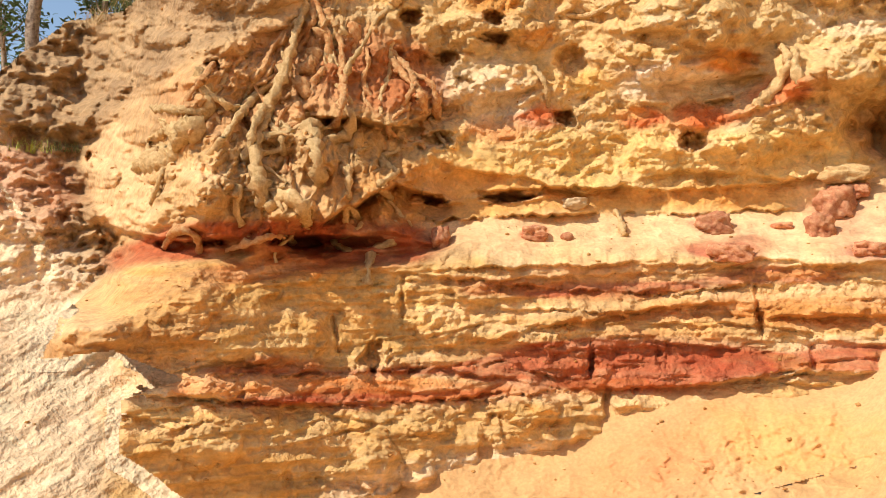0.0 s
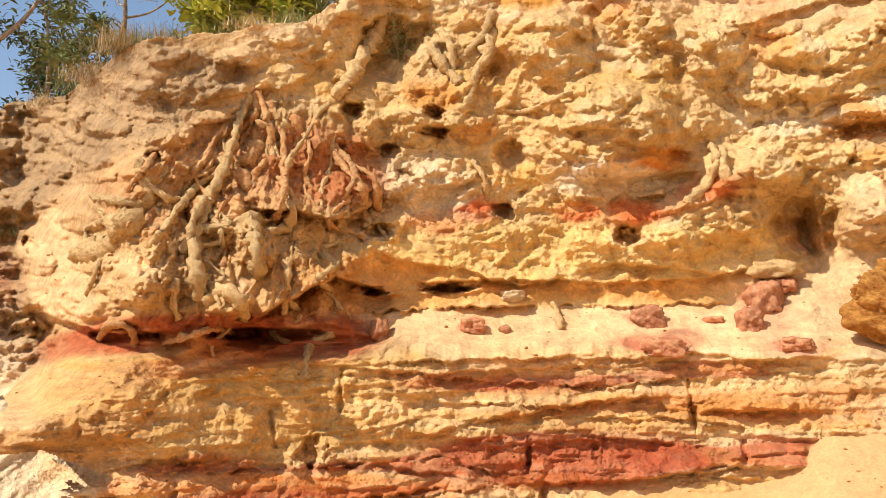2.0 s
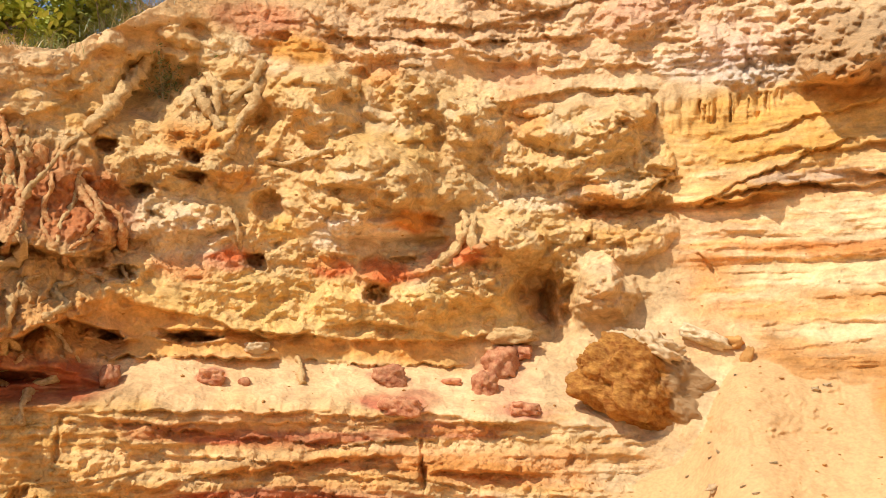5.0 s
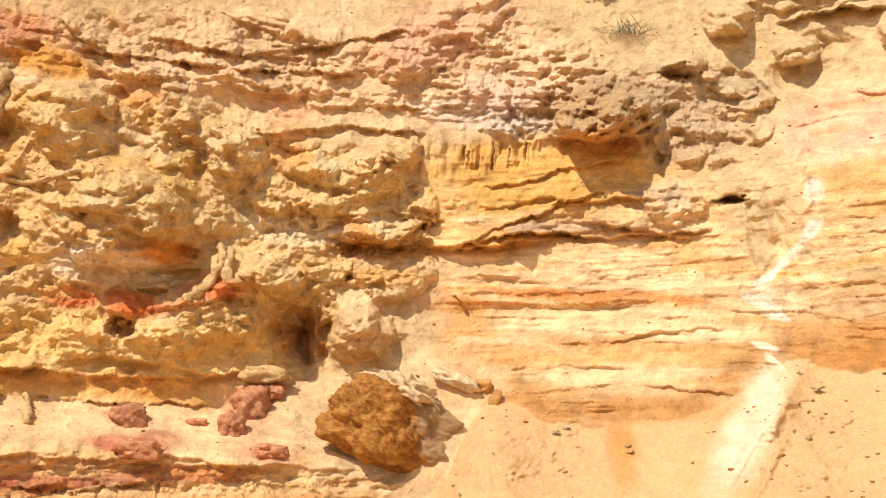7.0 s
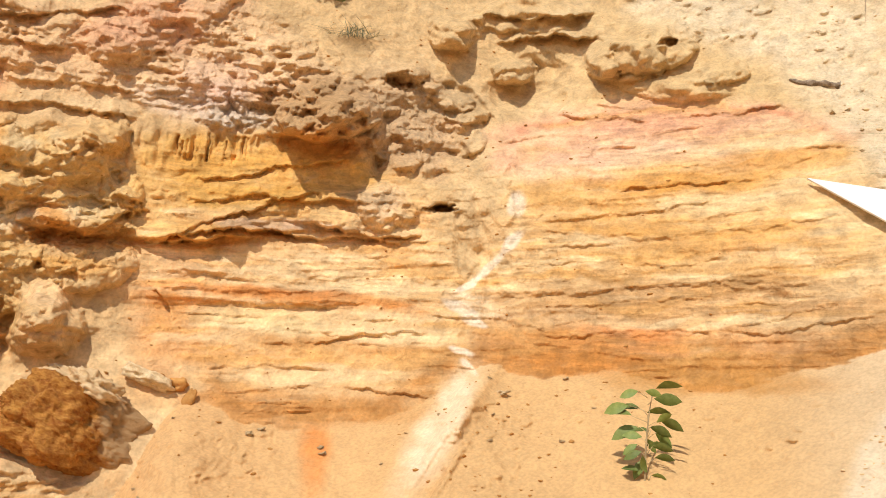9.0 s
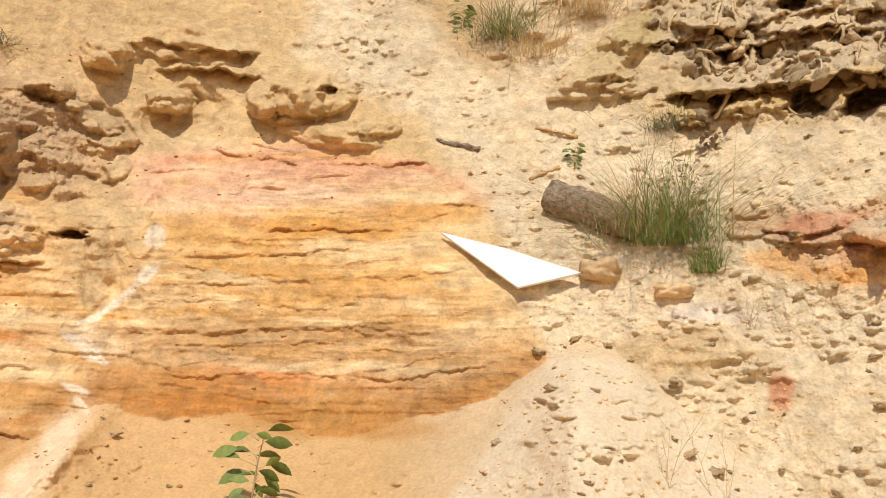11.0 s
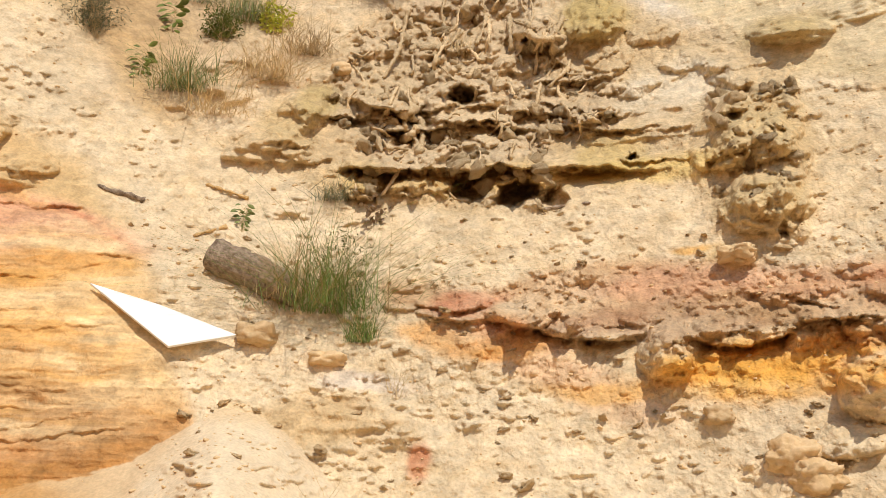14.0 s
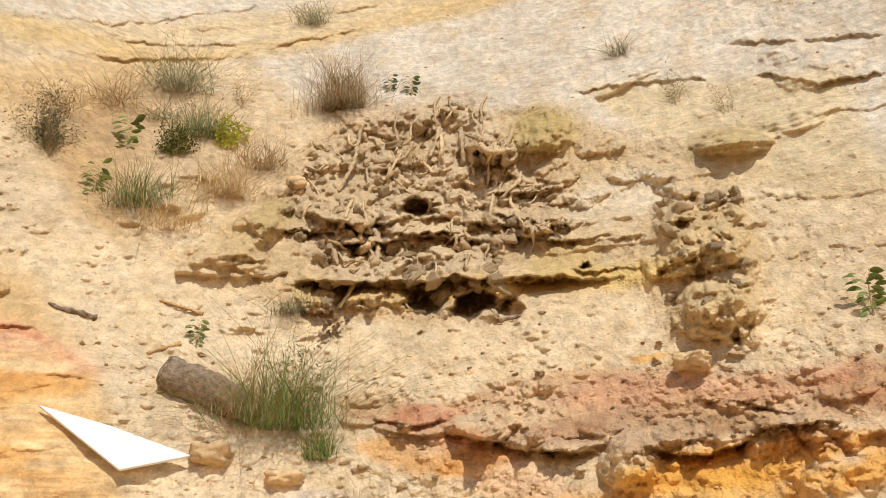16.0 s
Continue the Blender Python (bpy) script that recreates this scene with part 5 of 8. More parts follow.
band([(49.26, 17.57), (57.19, 18.35), (64.38, 18.82), (69.36, 18.65)], [(49.83, 11.04), (57.57, 11.66), (64.59, 12.09), (70.99, 13.28)], lin(220, 164, 94), 0.8, 0.5)
band([(55.51, 17.50), (59.63, 18.05), (68.70, 19.15)], [(55.56, 16.68), (59.69, 16.91), (68.72, 18.20)], lin(208, 138, 58), 0.7, 0.2)
band([(46.52, 10.86), (57.56, 11.82), (70.98, 11.88)], [(46.98, 6.70), (57.75, 8.43), (70.96, 8.96)], lin(196, 146, 92), 0.8, 0.4)
band([(46.83, 7.97), (53.38, 8.59), (60.10, 8.02), (72.19, 10.17)], [(47.24, 4.50), (53.72, 4.78), (60.27, 5.03), (72.16, 7.74)], lin(196, 126, 58), 0.85, 0.3)
patch((57.45, 7.94), 1.878, 0.501, lin(190, 98, 54), 0.6)
patch((65.00, 8.29), 2.504, 0.501, GREY, 0.6)
patch((47.23, 10.41), 1.565, 0.501, lin(240, 214, 172), 0.8, -20)
# thin beds of ochre and cream between the broad ones
course = (V + 1.3 * WARP_V - 0.035 * U)
thin = nz(course * 0.8, A * 0.8, 101) + 0.7 * nz(course * 1.9, A * 1.1, 103) + 0.4 * nz(course * 4.2, A * 2, 104)
tint(np.maximum(layers, 0.5 * lower_wall) * smooth(0.12, 0.42, thin), lin(210, 148, 66), 0.6)
tint(np.maximum(layers, 0.4 * lower_wall) * smooth(0.15, 0.5, -thin), lin(240, 208, 154), 0.55)
patch((34.62, 17.23), 6.260, 1.878, lin(218, 158, 62), 0.6, 0, 0.6)
# far bank
tint(rubble, lin(224, 196, 154), 0.9)
tint(dune, lin(217, 199, 171), 0.9)
tint(upper_rocks, lin(206, 176, 132), 0.75)
patch((70.45, 31.54), 7.512, 3.756, lin(186, 150, 108), 0.5, 0, 0.7)
tint(tangle, lin(200, 170, 130), 0.6)
band([(58.73, 37.59), (69.34, 37.21), (76.93, 38.43), (85.01, 40.07), (93.42, 40.77)], [(59.07, 36.44), (69.48, 36.53), (77.03, 37.62), (85.03, 39.11), (93.34, 39.82)], lin(214, 174, 106), 0.7, 0.4)
band([(52.77, 36.63), (69.01, 38.77), (80.80, 40.76), (93.52, 42.03)], [(53.34, 35.01), (69.34, 37.21), (80.92, 39.16), (93.37, 40.13)], lin(216, 180, 120), 0.6, 0.5)
band([(98.80, 34.54), (107.78, 33.07), (116.36, 31.53)], [(98.68, 33.58), (106.67, 27.56), (114.52, 25.00)], lin(214, 184, 130), 0.7, 0.6)
band([(82.48, 18.07), (88.40, 17.20), (92.35, 18.48), (97.26, 18.65), (103.30, 16.70), (112.37, 16.39), (118.08, 15.49)], [(82.56, 16.83), (88.41, 15.68), (92.24, 15.13), (96.96, 15.04), (103.01, 14.68), (111.81, 13.98), (117.43, 13.25)], lin(186, 132, 80), 0.6, 0.5)
patch((98.10, 17.33), 3.756, 0.939, lin(196, 126, 72), 0.6)
patch((95.41, 15.18), 4.069, 0.814, lin(160, 112, 78), 0.7)
patch((110.93, 15.81), 2.504, 1.064, lin(172, 108, 66), 0.6)
patch((87.10, 16.66), 1.565, 0.751, lin(196, 116, 80), 0.6)
patch((102.99, 14.54), 5.008, 0.689, BROWN, 0.7)
band([(100.80, 13.77), (105.24, 13.97), (111.69, 13.46), (114.92, 12.92)], [(100.44, 10.96), (104.65, 10.55), (111.08, 10.86), (114.39, 10.92)], lin(226, 160, 66), 0.85, 0.5)
patch((89.69, 15.00), 1.878, 0.563, ORANGE, 0.5, -20)
patch((87.65, 23.57), 6.886, 0.814, lin(214, 170, 92), 0.6)
patch((100.01, 23.32), 3.756, 0.814, lin(222, 182, 104), 0.7)
patch((92.36, 13.09), 5.321, 1.252, lin(220, 164, 116), 0.5, -25)
patch((102.29, 12.15), 3.756, 1.252, lin(230, 178, 96), 0.8)
patch((79.25, 10.23), 3.756, 1.252, lin(206, 168, 114), 0.7)
patch((84.96, 8.11), 0.626, 0.939, lin(206, 116, 74), 0.8)
patch((85.78, 15.08), 1.88, 0.50, lin(226, 156, 74), 0.7, 0, 0.5)
patch((90.0, 13.87), 2.19, 0.44, lin(222, 158, 84), 0.7, 0, 0.5)
patch((94.96, 11.68), 2.82, 0.50, lin(226, 166, 84), 0.7, 0, 0.5)
patch((102.14, 12.69), 3.76, 0.94, lin(230, 166, 66), 0.7, 0, 0.5)
patch((95.68, 32.36), 1.88, 1.13, lin(186, 156, 92), 0.7, 0, 0.5)
patch((77.42, 28.29), 1.44, 0.94, lin(186, 156, 96), 0.7, 0, 0.5)
patch((95.96, 24.68), 1.88, 1.25, lin(196, 164, 100), 0.7, 0, 0.5)
patch((106.62, 29.88), 2.50, 0.81, lin(182, 150, 92), 0.7, 0, 0.5)
patch((80.72, 24.12), 1.25, 0.94, lin(190, 156, 92), 0.7, 0, 0.5)
patch((102.32, 18.33), 1.25, 0.69, lin(188, 150, 90), 0.7, 0, 0.5)
patch((100.22, 18.88), 1.25, 0.25, lin(222, 160, 70), 0.7, 0, 0.5)
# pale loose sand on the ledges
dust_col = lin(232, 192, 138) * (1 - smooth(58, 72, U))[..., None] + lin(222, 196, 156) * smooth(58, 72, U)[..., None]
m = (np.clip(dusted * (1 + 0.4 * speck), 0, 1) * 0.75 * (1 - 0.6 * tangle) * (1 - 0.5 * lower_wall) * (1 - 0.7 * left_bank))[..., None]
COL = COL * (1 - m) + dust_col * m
# drifted sand
sand_col = lin(208, 163, 106) * (1 - smooth(62, 72, U))[..., None] + lin(212, 180, 136) * smooth(62, 72, U)[..., None]
COL = COL * (1 - sandy[..., None]) + sand_col * sandy[..., None]
patch((38.40, 1.26), 0.939, 2.348, lin(216, 132, 62), 0.75, 4, 0.6)
patch((45.52, 3.44), 0.939, 4.069, lin(240, 212, 170), 0.85, -28, 0.7)
patch((6.76, -11.17), 6.260, 1.878, lin(226, 146, 88), 0.6, 20)
patch((13.59, -10.04), 5.008, 2.191, lin(230, 168, 92), 0.6)
# streaks and stains
COL *= (1 + (0.10 + 0.10 * layers + 0.10 * lower_wall)[..., None] * streak[..., None] * np.array([0.8, 1.2, 1.6]) * (1 - 0.8 * sandy[..., None]))
pale = smooth(0.05, 0.5, fbm(A * 0.45, (VW - 0.04 * U) * 0.55, 3, 97)) * np.maximum(layers, 0.7 * lower_wall)
tint(pale * (1 - sandy), lin(228, 192, 138), 0.55)
dusty = smooth(0.1, 0.5, fbm(A * 1.1, B * 1.4, 4, 99)) * (1 - sandy)
tint(dusty, lin(218, 184, 132), 0.22)
tint(cone, lin(224, 199, 160), 0.75)
# darker damp course at the foot of the layered faces
foot = V - edge_v
tint(layers * (1 - sandy), lin(226, 182, 126), 0.22)
tint(layers * (1 - sandy) * smooth(-0.3, 0.1, foot) * smooth(3.4, 1.6, foot + 1.6 * WARP_V + 0.6 * streak), lin(188, 136, 78), 0.55)
tint(layers * (1 - sandy) * smooth(-0.3, 0.1, foot) * smooth(2.0, 1.0, foot + 1.2 * WARP_V), lin(176, 118, 58), 0.75)
patch((5.43, -5.8), 5.95, 1.25, lin(176, 94, 58), 0.75, 0, 0.45)
patch((-0.08, -5.82), 2.82, 0.69, lin(176, 98, 62), 0.7, 0, 0.45)
patch((16.19, -5.25), 2.19, 0.69, lin(178, 100, 64), 0.7, 0, 0.45)
patch((10.78, -5.89), 2.82, 0.69, lin(166, 70, 40), 0.6, 0, 0.45)
patch((3.78, -7.09), 4.70, 0.38, lin(176, 84, 34), 0.6, 0, 0.45)
patch((-15.54, -5.95), 3.13, 0.44, lin(168, 76, 38), 0.6, 0, 0.45)
patch((-6.99, -7.7), 6.26, 0.31, lin(186, 96, 38), 0.6, 0, 0.45)
patch((-13.1, -7.95), 5.01, 0.22, lin(160, 60, 28), 0.7, 0, 0.45)
patch((3.02, -1.63), 5.01, 0.38, lin(168, 86, 56), 0.6, 0, 0.45)
patch((-10.93, 0.71), 4.07, 1.25, lin(160, 76, 40), 0.6, 0, 0.45)
patch((11.71, 1.03), 1.88, 0.44, lin(170, 84, 56), 0.6, 0, 0.45)
patch((15.14, -3.29), 3.76, 0.94, lin(196, 128, 56), 0.6, 0, 0.45)
patch((-11.07, -3.49), 2.82, 1.25, lin(206, 160, 92), 0.6, 0, 0.45)
patch((-21.49, -2.15), 4.07, 1.38, lin(206, 156, 90), 0.6, 0, 0.45)
patch((-1.86, -1.24), 4.07, 0.50, lin(204, 146, 92), 0.5, 0, 0.45)
patch((6.29, -0.75), 6.26, 0.44, lin(206, 152, 98), 0.5, 0, 0.45)
patch((13.58, 9.38), 1.88, 0.56, lin(204, 122, 70), 0.75, 0, 0.45)
patch((10.21, 8.05), 1.57, 0.50, lin(204, 104, 48), 0.8, 0, 0.45)
patch((6.17, 8.17), 1.25, 0.38, lin(204, 110, 58), 0.8, 0, 0.45)
patch((0.24, 8.64), 1.44, 0.28, lin(200, 100, 48), 0.8, 0, 0.45)
patch((10.99, 11.55), 1.13, 0.50, lin(206, 138, 56), 0.6, 0, 0.45)
patch((4.48, 8.48), 1.88, 0.50, lin(220, 176, 104), 0.6, 0, 0.45)
patch((8.92, 10.04), 2.82, 0.56, lin(226, 206, 168), 0.6, 0, 0.45)
patch((-3.3, 10.89), 1.57, 0.81, lin(222, 196, 148), 0.5, 0, 0.45)
patch((3.92, 20.65), 1.88, 0.69, lin(204, 146, 64), 0.7, 0, 0.45)
patch((18.96, 13.38), 2.82, 0.75, lin(232, 206, 160), 0.8, 0, 0.45)
patch((24.44, 11.22), 2.19, 0.63, lin(206, 148, 70), 0.6, 0, 0.45)
patch((10.64, 3.89), 5.32, 0.63, lin(202, 136, 62), 0.5, 0, 0.45)
patch((-8.92, 10.9), 2.82, 1.44, lin(196, 116, 62), 0.45, 0, 0.45)
patch((-18.18, 9.85), 2.19, 1.25, lin(206, 158, 100), 0.5, 0, 0.45)
patch((19.26, 7.19), 1.57, 1.25, lin(200, 136, 74), 0.5, 0, 0.45)
patch((26.39, 24.61), 3.44, 1.25, lin(214, 160, 118), 0.5, 0, 0.45)
patch((31.07, 22.42), 3.76, 1.25, lin(216, 176, 142), 0.5, 0, 0.45)
patch((27.92, 20.77), 2.82, 0.75, lin(214, 190, 160), 0.5, 0, 0.45)
patch((18.06, 18.97), 1.88, 0.56, lin(216, 156, 92), 0.5, 0, 0.45)
patch((1.27, 22.2), 2.19, 0.69, lin(194, 122, 78), 0.5, 0, 0.45)
patch((23.94, 12.97), 2.50, 0.56, lin(192, 132, 58), 0.6, 0, 0.45)
patch((24.46, 18.02), 1.88, 1.25, lin(206, 160, 92), 0.5, 0, 0.45)
patch((36.91, 18.95), 2.82, 0.69, lin(176, 116, 50), 0.6, 0, 0.45)
patch((36.27, 21.38), 2.82, 1.25, lin(190, 150, 100), 0.5, 0, 0.45)
patch((56.85, 20.32), 7.51, 0.94, lin(222, 168, 128), 0.55, 0, 0.45)
patch((52.51, 18.23), 3.76, 0.94, lin(226, 176, 138), 0.5, 0, 0.45)
patch((60.97, 18.81), 5.01, 0.44, lin(206, 140, 66), 0.5, 0, 0.45)
patch((58.4, 17.08), 5.63, 0.44, lin(212, 148, 70), 0.5, 0, 0.45)
patch((33.83, 8.64), 3.76, 0.63, lin(236, 204, 146), 0.6, 0, 0.45)
patch((35.03, 10.46), 5.01, 0.28, lin(196, 116, 48), 0.6, 0, 0.45)
patch((29.2, 8.83), 0.94, 1.25, lin(206, 140, 66), 0.6, 0, 0.45)
patch((38.59, 7.67), 5.63, 0.28, lin(186, 128, 66), 0.6, 0, 0.45)
patch((38.69, 6.1), 3.76, 0.44, lin(228, 190, 136), 0.6, 0, 0.45)
patch((38.52, 3.66), 3.44, 0.75, lin(196, 140, 76), 0.6, 0, 0.45)
patch((55.1, 10.45), 7.51, 0.50, lin(186, 136, 78), 0.45, 0, 0.45)
patch((52.52, 9.46), 5.01, 0.56, lin(208, 168, 118), 0.5, 0, 0.45)
patch((56.66, 8.85), 2.82, 0.38, lin(200, 108, 52), 0.5, 0, 0.45)
patch((61.16, 6.71), 3.76, 0.88, lin(188, 130, 62), 0.55, 0, 0.45)
patch((53.17, 7.06), 3.76, 0.69, lin(200, 126, 54), 0.55, 0, 0.45)
patch((64.26, 11.55), 3.76, 0.56, lin(184, 138, 84), 0.5, 0, 0.45)
patch((29.81, 12.81), 1.88, 0.56, lin(212, 152, 66), 0.5, 0, 0.45)
patch((34.43, 17.16), 6.26, 2.19, lin(206, 150, 66), 0.55, 0, 0.45)
patch((33.67, 14.24), 4.07, 0.56, lin(190, 128, 54), 0.6, 0, 0.45)
patch((37.93, 10.25), 6.57, 0.41, lin(196, 122, 54), 0.55, 0, 0.45)
patch((57.92, 17.48), 6.57, 0.47, lin(206, 142, 62), 0.6, 0, 0.45)
patch((59.8, 14.8), 7.51, 0.41, lin(208, 148, 72), 0.5, 0, 0.45)
patch((58.6, 11.37), 8.45, 0.63, lin(184, 138, 86), 0.5, 0, 0.45)
patch((56.75, 8.4), 8.14, 0.69, lin(196, 124, 56), 0.5, 0, 0.45)
patch((60.2, 6.23), 5.32, 0.69, lin(186, 128, 62), 0.6, 0, 0.45)
patch((38.0, 7.74), 6.26, 0.41, lin(200, 146, 84), 0.5, 0, 0.45)
patch((39.83, 3.84), 4.70, 0.75, lin(190, 134, 72), 0.6, 0, 0.45)
patch((67.52, 9.89), 3.76, 0.81, lin(190, 146, 96), 0.5, 0, 0.45)
patch((55.38, 19.12), 6.26, 0.69, lin(222, 176, 142), 0.5, 0, 0.45)
patch((57.72, 20.79), 5.32, 0.50, lin(212, 152, 118), 0.5, 0, 0.45)
patch((98.71, 17.27), 5.01, 0.94, lin(214, 182, 140), 0.5, 0, 0.45)
patch((92.27, 16.35), 3.44, 0.81, lin(206, 172, 130), 0.6, 0, 0.45)
patch((99.18, 15.72), 4.70, 0.50, lin(170, 124, 84), 0.5, 0, 0.45)
patch((95.37, 14.89), 4.07, 0.38, lin(168, 126, 88), 0.5, 0, 0.45)
patch((104.51, 20.75), 2.50, 1.57, lin(200, 168, 112), 0.6, 0, 0.45)
patch((104.3, 24.53), 2.50, 2.19, lin(196, 164, 108), 0.55, 0, 0.45)
patch((95.13, 32.26), 1.88, 1.25, lin(190, 160, 96), 0.6, 0, 0.45)
patch((85.16, 34.19), 4.07, 1.06, lin(196, 164, 124), 0.6, 0, 0.45)
patch((99.83, 27.84), 3.13, 1.57, lin(226, 206, 172), 0.6, 0, 0.45)
patch((75.81, 26.98), 1.88, 1.57, lin(192, 160, 104), 0.5, 0, 0.45)
patch((36.1, 14.41), 3.76, 0.28, lin(190, 172, 150), 0.5, 0, 0.45)
patch((41.22, 15.83), 1.57, 1.13, lin(204, 172, 130), 0.6, 0, 0.45)
patch((99.47, 17.12), 5.63, 0.81, lin(206, 142, 104), 0.4, 0, 0.45)
patch((106.79, 16.57), 4.07, 0.94, lin(202, 136, 96), 0.4, 0, 0.45)
patch((87.98, 16.92), 1.88, 0.50, lin(200, 118, 78), 0.6, 0, 0.45)
patch((100.82, 14.43), 4.07, 0.38, lin(160, 108, 66), 0.5, 0, 0.45)
patch((90.0, 14.34), 3.13, 0.44, lin(226, 160, 84), 0.6, 0, 0.45)
patch((103.5, 12.29), 4.38, 0.81, lin(226, 158, 66), 0.7, 0, 0.45)
patch((107.75, 13.29), 2.82, 0.63, lin(210, 136, 50), 0.6, 0, 0.45)
patch((96.26, 23.7), 3.76, 0.44, lin(208, 172, 96), 0.6, 0, 0.45)
patch((81.78, 12.33), 2.50, 0.44, lin(222, 200, 176), 0.5, 0, 0.45)
for c, ru, rv, col, k in (((37.35, 21.60), 90, 46, lin(178, 138, 90), 0.7), ((37.16, 19.22), 90, 18, lin(178, 116, 50), 0.7), ((41.70, 20.15), 60, 80, lin(182, 148, 106), 0.6), ((44.79, 22.18), 70, 30, lin(188, 156, 112), 0.6), ((31.48, 20.18), 70, 22, lin(204, 188, 164), 0.6)):
    patch(c, 0.0313 * ru, 0.0313 * rv, col, k, 0, 0.4)
for c, ru, rv, turn in (((49.48, 16.38), 18, 22, 0), ((49.24, 14.18), 30, 12, 40), ((48.01, 12.94), 36, 9, 45), ((46.69, 11.66), 30, 8, 40), ((46.23, 10.16), 34, 10, -25), ((47.08, 9.36), 24, 8, -20), ((46.30, 7.54), 26, 7, -20), ((47.00, 6.58), 22, 8, -30)):
    patch(c, 0.0313 * ru, 0.0313 * rv, lin(238, 214, 178), 0.9, turn, 0.3)
tint(red_bed * smooth(-0.25, 0.35, fbm(A * 1.4, B * 2.4, 4, 90)), lin(214, 180, 138), 0.6)
COL *= 1 + 0.14 * blot[..., None]
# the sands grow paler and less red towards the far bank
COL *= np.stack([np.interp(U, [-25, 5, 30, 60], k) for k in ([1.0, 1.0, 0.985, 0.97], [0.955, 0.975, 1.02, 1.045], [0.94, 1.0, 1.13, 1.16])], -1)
COL = np.clip(COL, 0.02, 0.85)

# ---- surface material and the mesh of the bay ----
def shade(name, rough=0.9, spec=0.25):
    m = bpy.data.materials.new(name)
    m.use_nodes = True
    n, l = m.node_tree.nodes, m.node_tree.links
    b = n["Principled BSDF"]
    b.inputs["Roughness"].default_value = rough
    b.inputs["Specular IOR Level"].default_value = spec
    return m, n, l, b


def sandstone(name, grain=0.6, mottle=1.0):
    """Sand and sandstone: colour laid on the wall, mottled at two scales, thin laminae where it is bedded, grains where it is crusted."""
    m, n, l, b = shade(name, 0.92, 0.2)
    col, att = n.new("ShaderNodeVertexColor"), n.new("ShaderNodeAttribute")
    col.layer_name = "sand"
    att.attribute_name = "crust"
    geo = n.new("ShaderNodeNewGeometry")

    def texture(scale, detail, rough, warp=0.0, vector=None):
        t = n.new("ShaderNodeTexNoise")
        t.inputs["Scale"].default_value, t.inputs["Detail"].default_value = scale, detail
        t.inputs["Roughness"].default_value, t.inputs["Distortion"].default_value = rough, warp
        l.new(vector or geo.outputs["Position"], t.inputs["Vector"])
        return t

    def spread(source, lo, hi):
        r = n.new("ShaderNodeMapRange")
        r.inputs[1].default_value, r.inputs[2].default_value = 0.32, 0.68
        r.inputs[3].default_value, r.inputs[4].default_value = lo, hi
        l.new(source, r.inputs[0])
        return r.outputs[0]

    def times(x, y):
        k = n.new("ShaderNodeMath")
        k.operation = "MULTIPLY"
        l.new(x, k.inputs[0])
        l.new(y, k.inputs[1])
        return k.outputs[0]

    def relief(height, distance, before=None, strength=None):
        k = n.new("ShaderNodeBump")
        k.inputs["Distance"].default_value, k.inputs["Strength"].default_value = distance, grain
        l.new(height, k.inputs["Height"])
        if before:
            l.new(before, k.inputs["Normal"])
        if strength:
            l.new(strength, k.inputs["Strength"])
        return k.outputs[0]

    flat = n.new("ShaderNodeMapping")
    flat.inputs["Scale"].default_value = (0.16, 0.16, 1.0)
    l.new(geo.outputs["Position"], flat.inputs[0])
    broad, mid, fine = texture(2.2, 5.0, 0.6, 0.6), texture(9.0, 4.0, 0.52, 0.4), texture(42.0, 2.0, 0.5)
    lam = texture(22.0, 3.0, 0.5, 0.35, flat.outputs[0])
    crumbs = texture(26.0, 2.0, 0.5, 0.2)
    lay = n.new("ShaderNodeMath")
    lay.operation = "MULTIPLY_ADD"
    lay.inputs[2].default_value = 1.0
    l.new(spread(lam.outputs[0], -0.24, 0.20), lay.inputs[0])
    l.new(col.outputs["Alpha"], lay.inputs[1])
    tone = times(times(spread(mid.outputs[0], 1 - 0.20 * mottle, 1 + 0.14 * mottle), spread(fine.outputs[0], 0.90, 1.08)), times(spread(broad.outputs[0], 1 - 0.10 * mottle, 1 + 0.08 * mottle), lay.outputs[0]))
    mix = n.new("ShaderNodeVectorMath")
    mix.operation = "SCALE"
    l.new(col.outputs[0], mix.inputs[0])
    l.new(tone, mix.inputs["Scale"])
    l.new(mix.outputs[0], b.inputs["Base Color"])
    r = relief(mid.outputs[0], 0.05)
    r = relief(crumbs.outputs[0], 0.028, r, att.outputs["Fac"])
    r = relief(lam.outputs[0], 0.014, r, col.outputs["Alpha"])
    l.new(relief(fine.outputs[0], 0.004, r), b.inputs["Normal"])
    return m


ROCK, DRIFT = sandstone("coloured_sandstone", 0.7), sandstone("loose_sand", 0.4, 0.35)
BEDDED = np.maximum(np.maximum(0.9 * layers, 0.75 * lower_wall), 0.4 * dune) * (1 - sandy) * (1 - bench) * (1 - behind) * smooth(-0.5, 0.3, nz(A * 0.8, B * 1.5, 98))
CRUST = np.clip(0.22 + 0.9 * crusty + 0.35 * rubble + 0.4 * cone + 0.4 * behind - 0.12 * layers, 0, 1) * (1 - 0.8 * sandy) * (1 - 0.8 * bench)
quad_sand = sandy[:-1, :-1] > 0.5


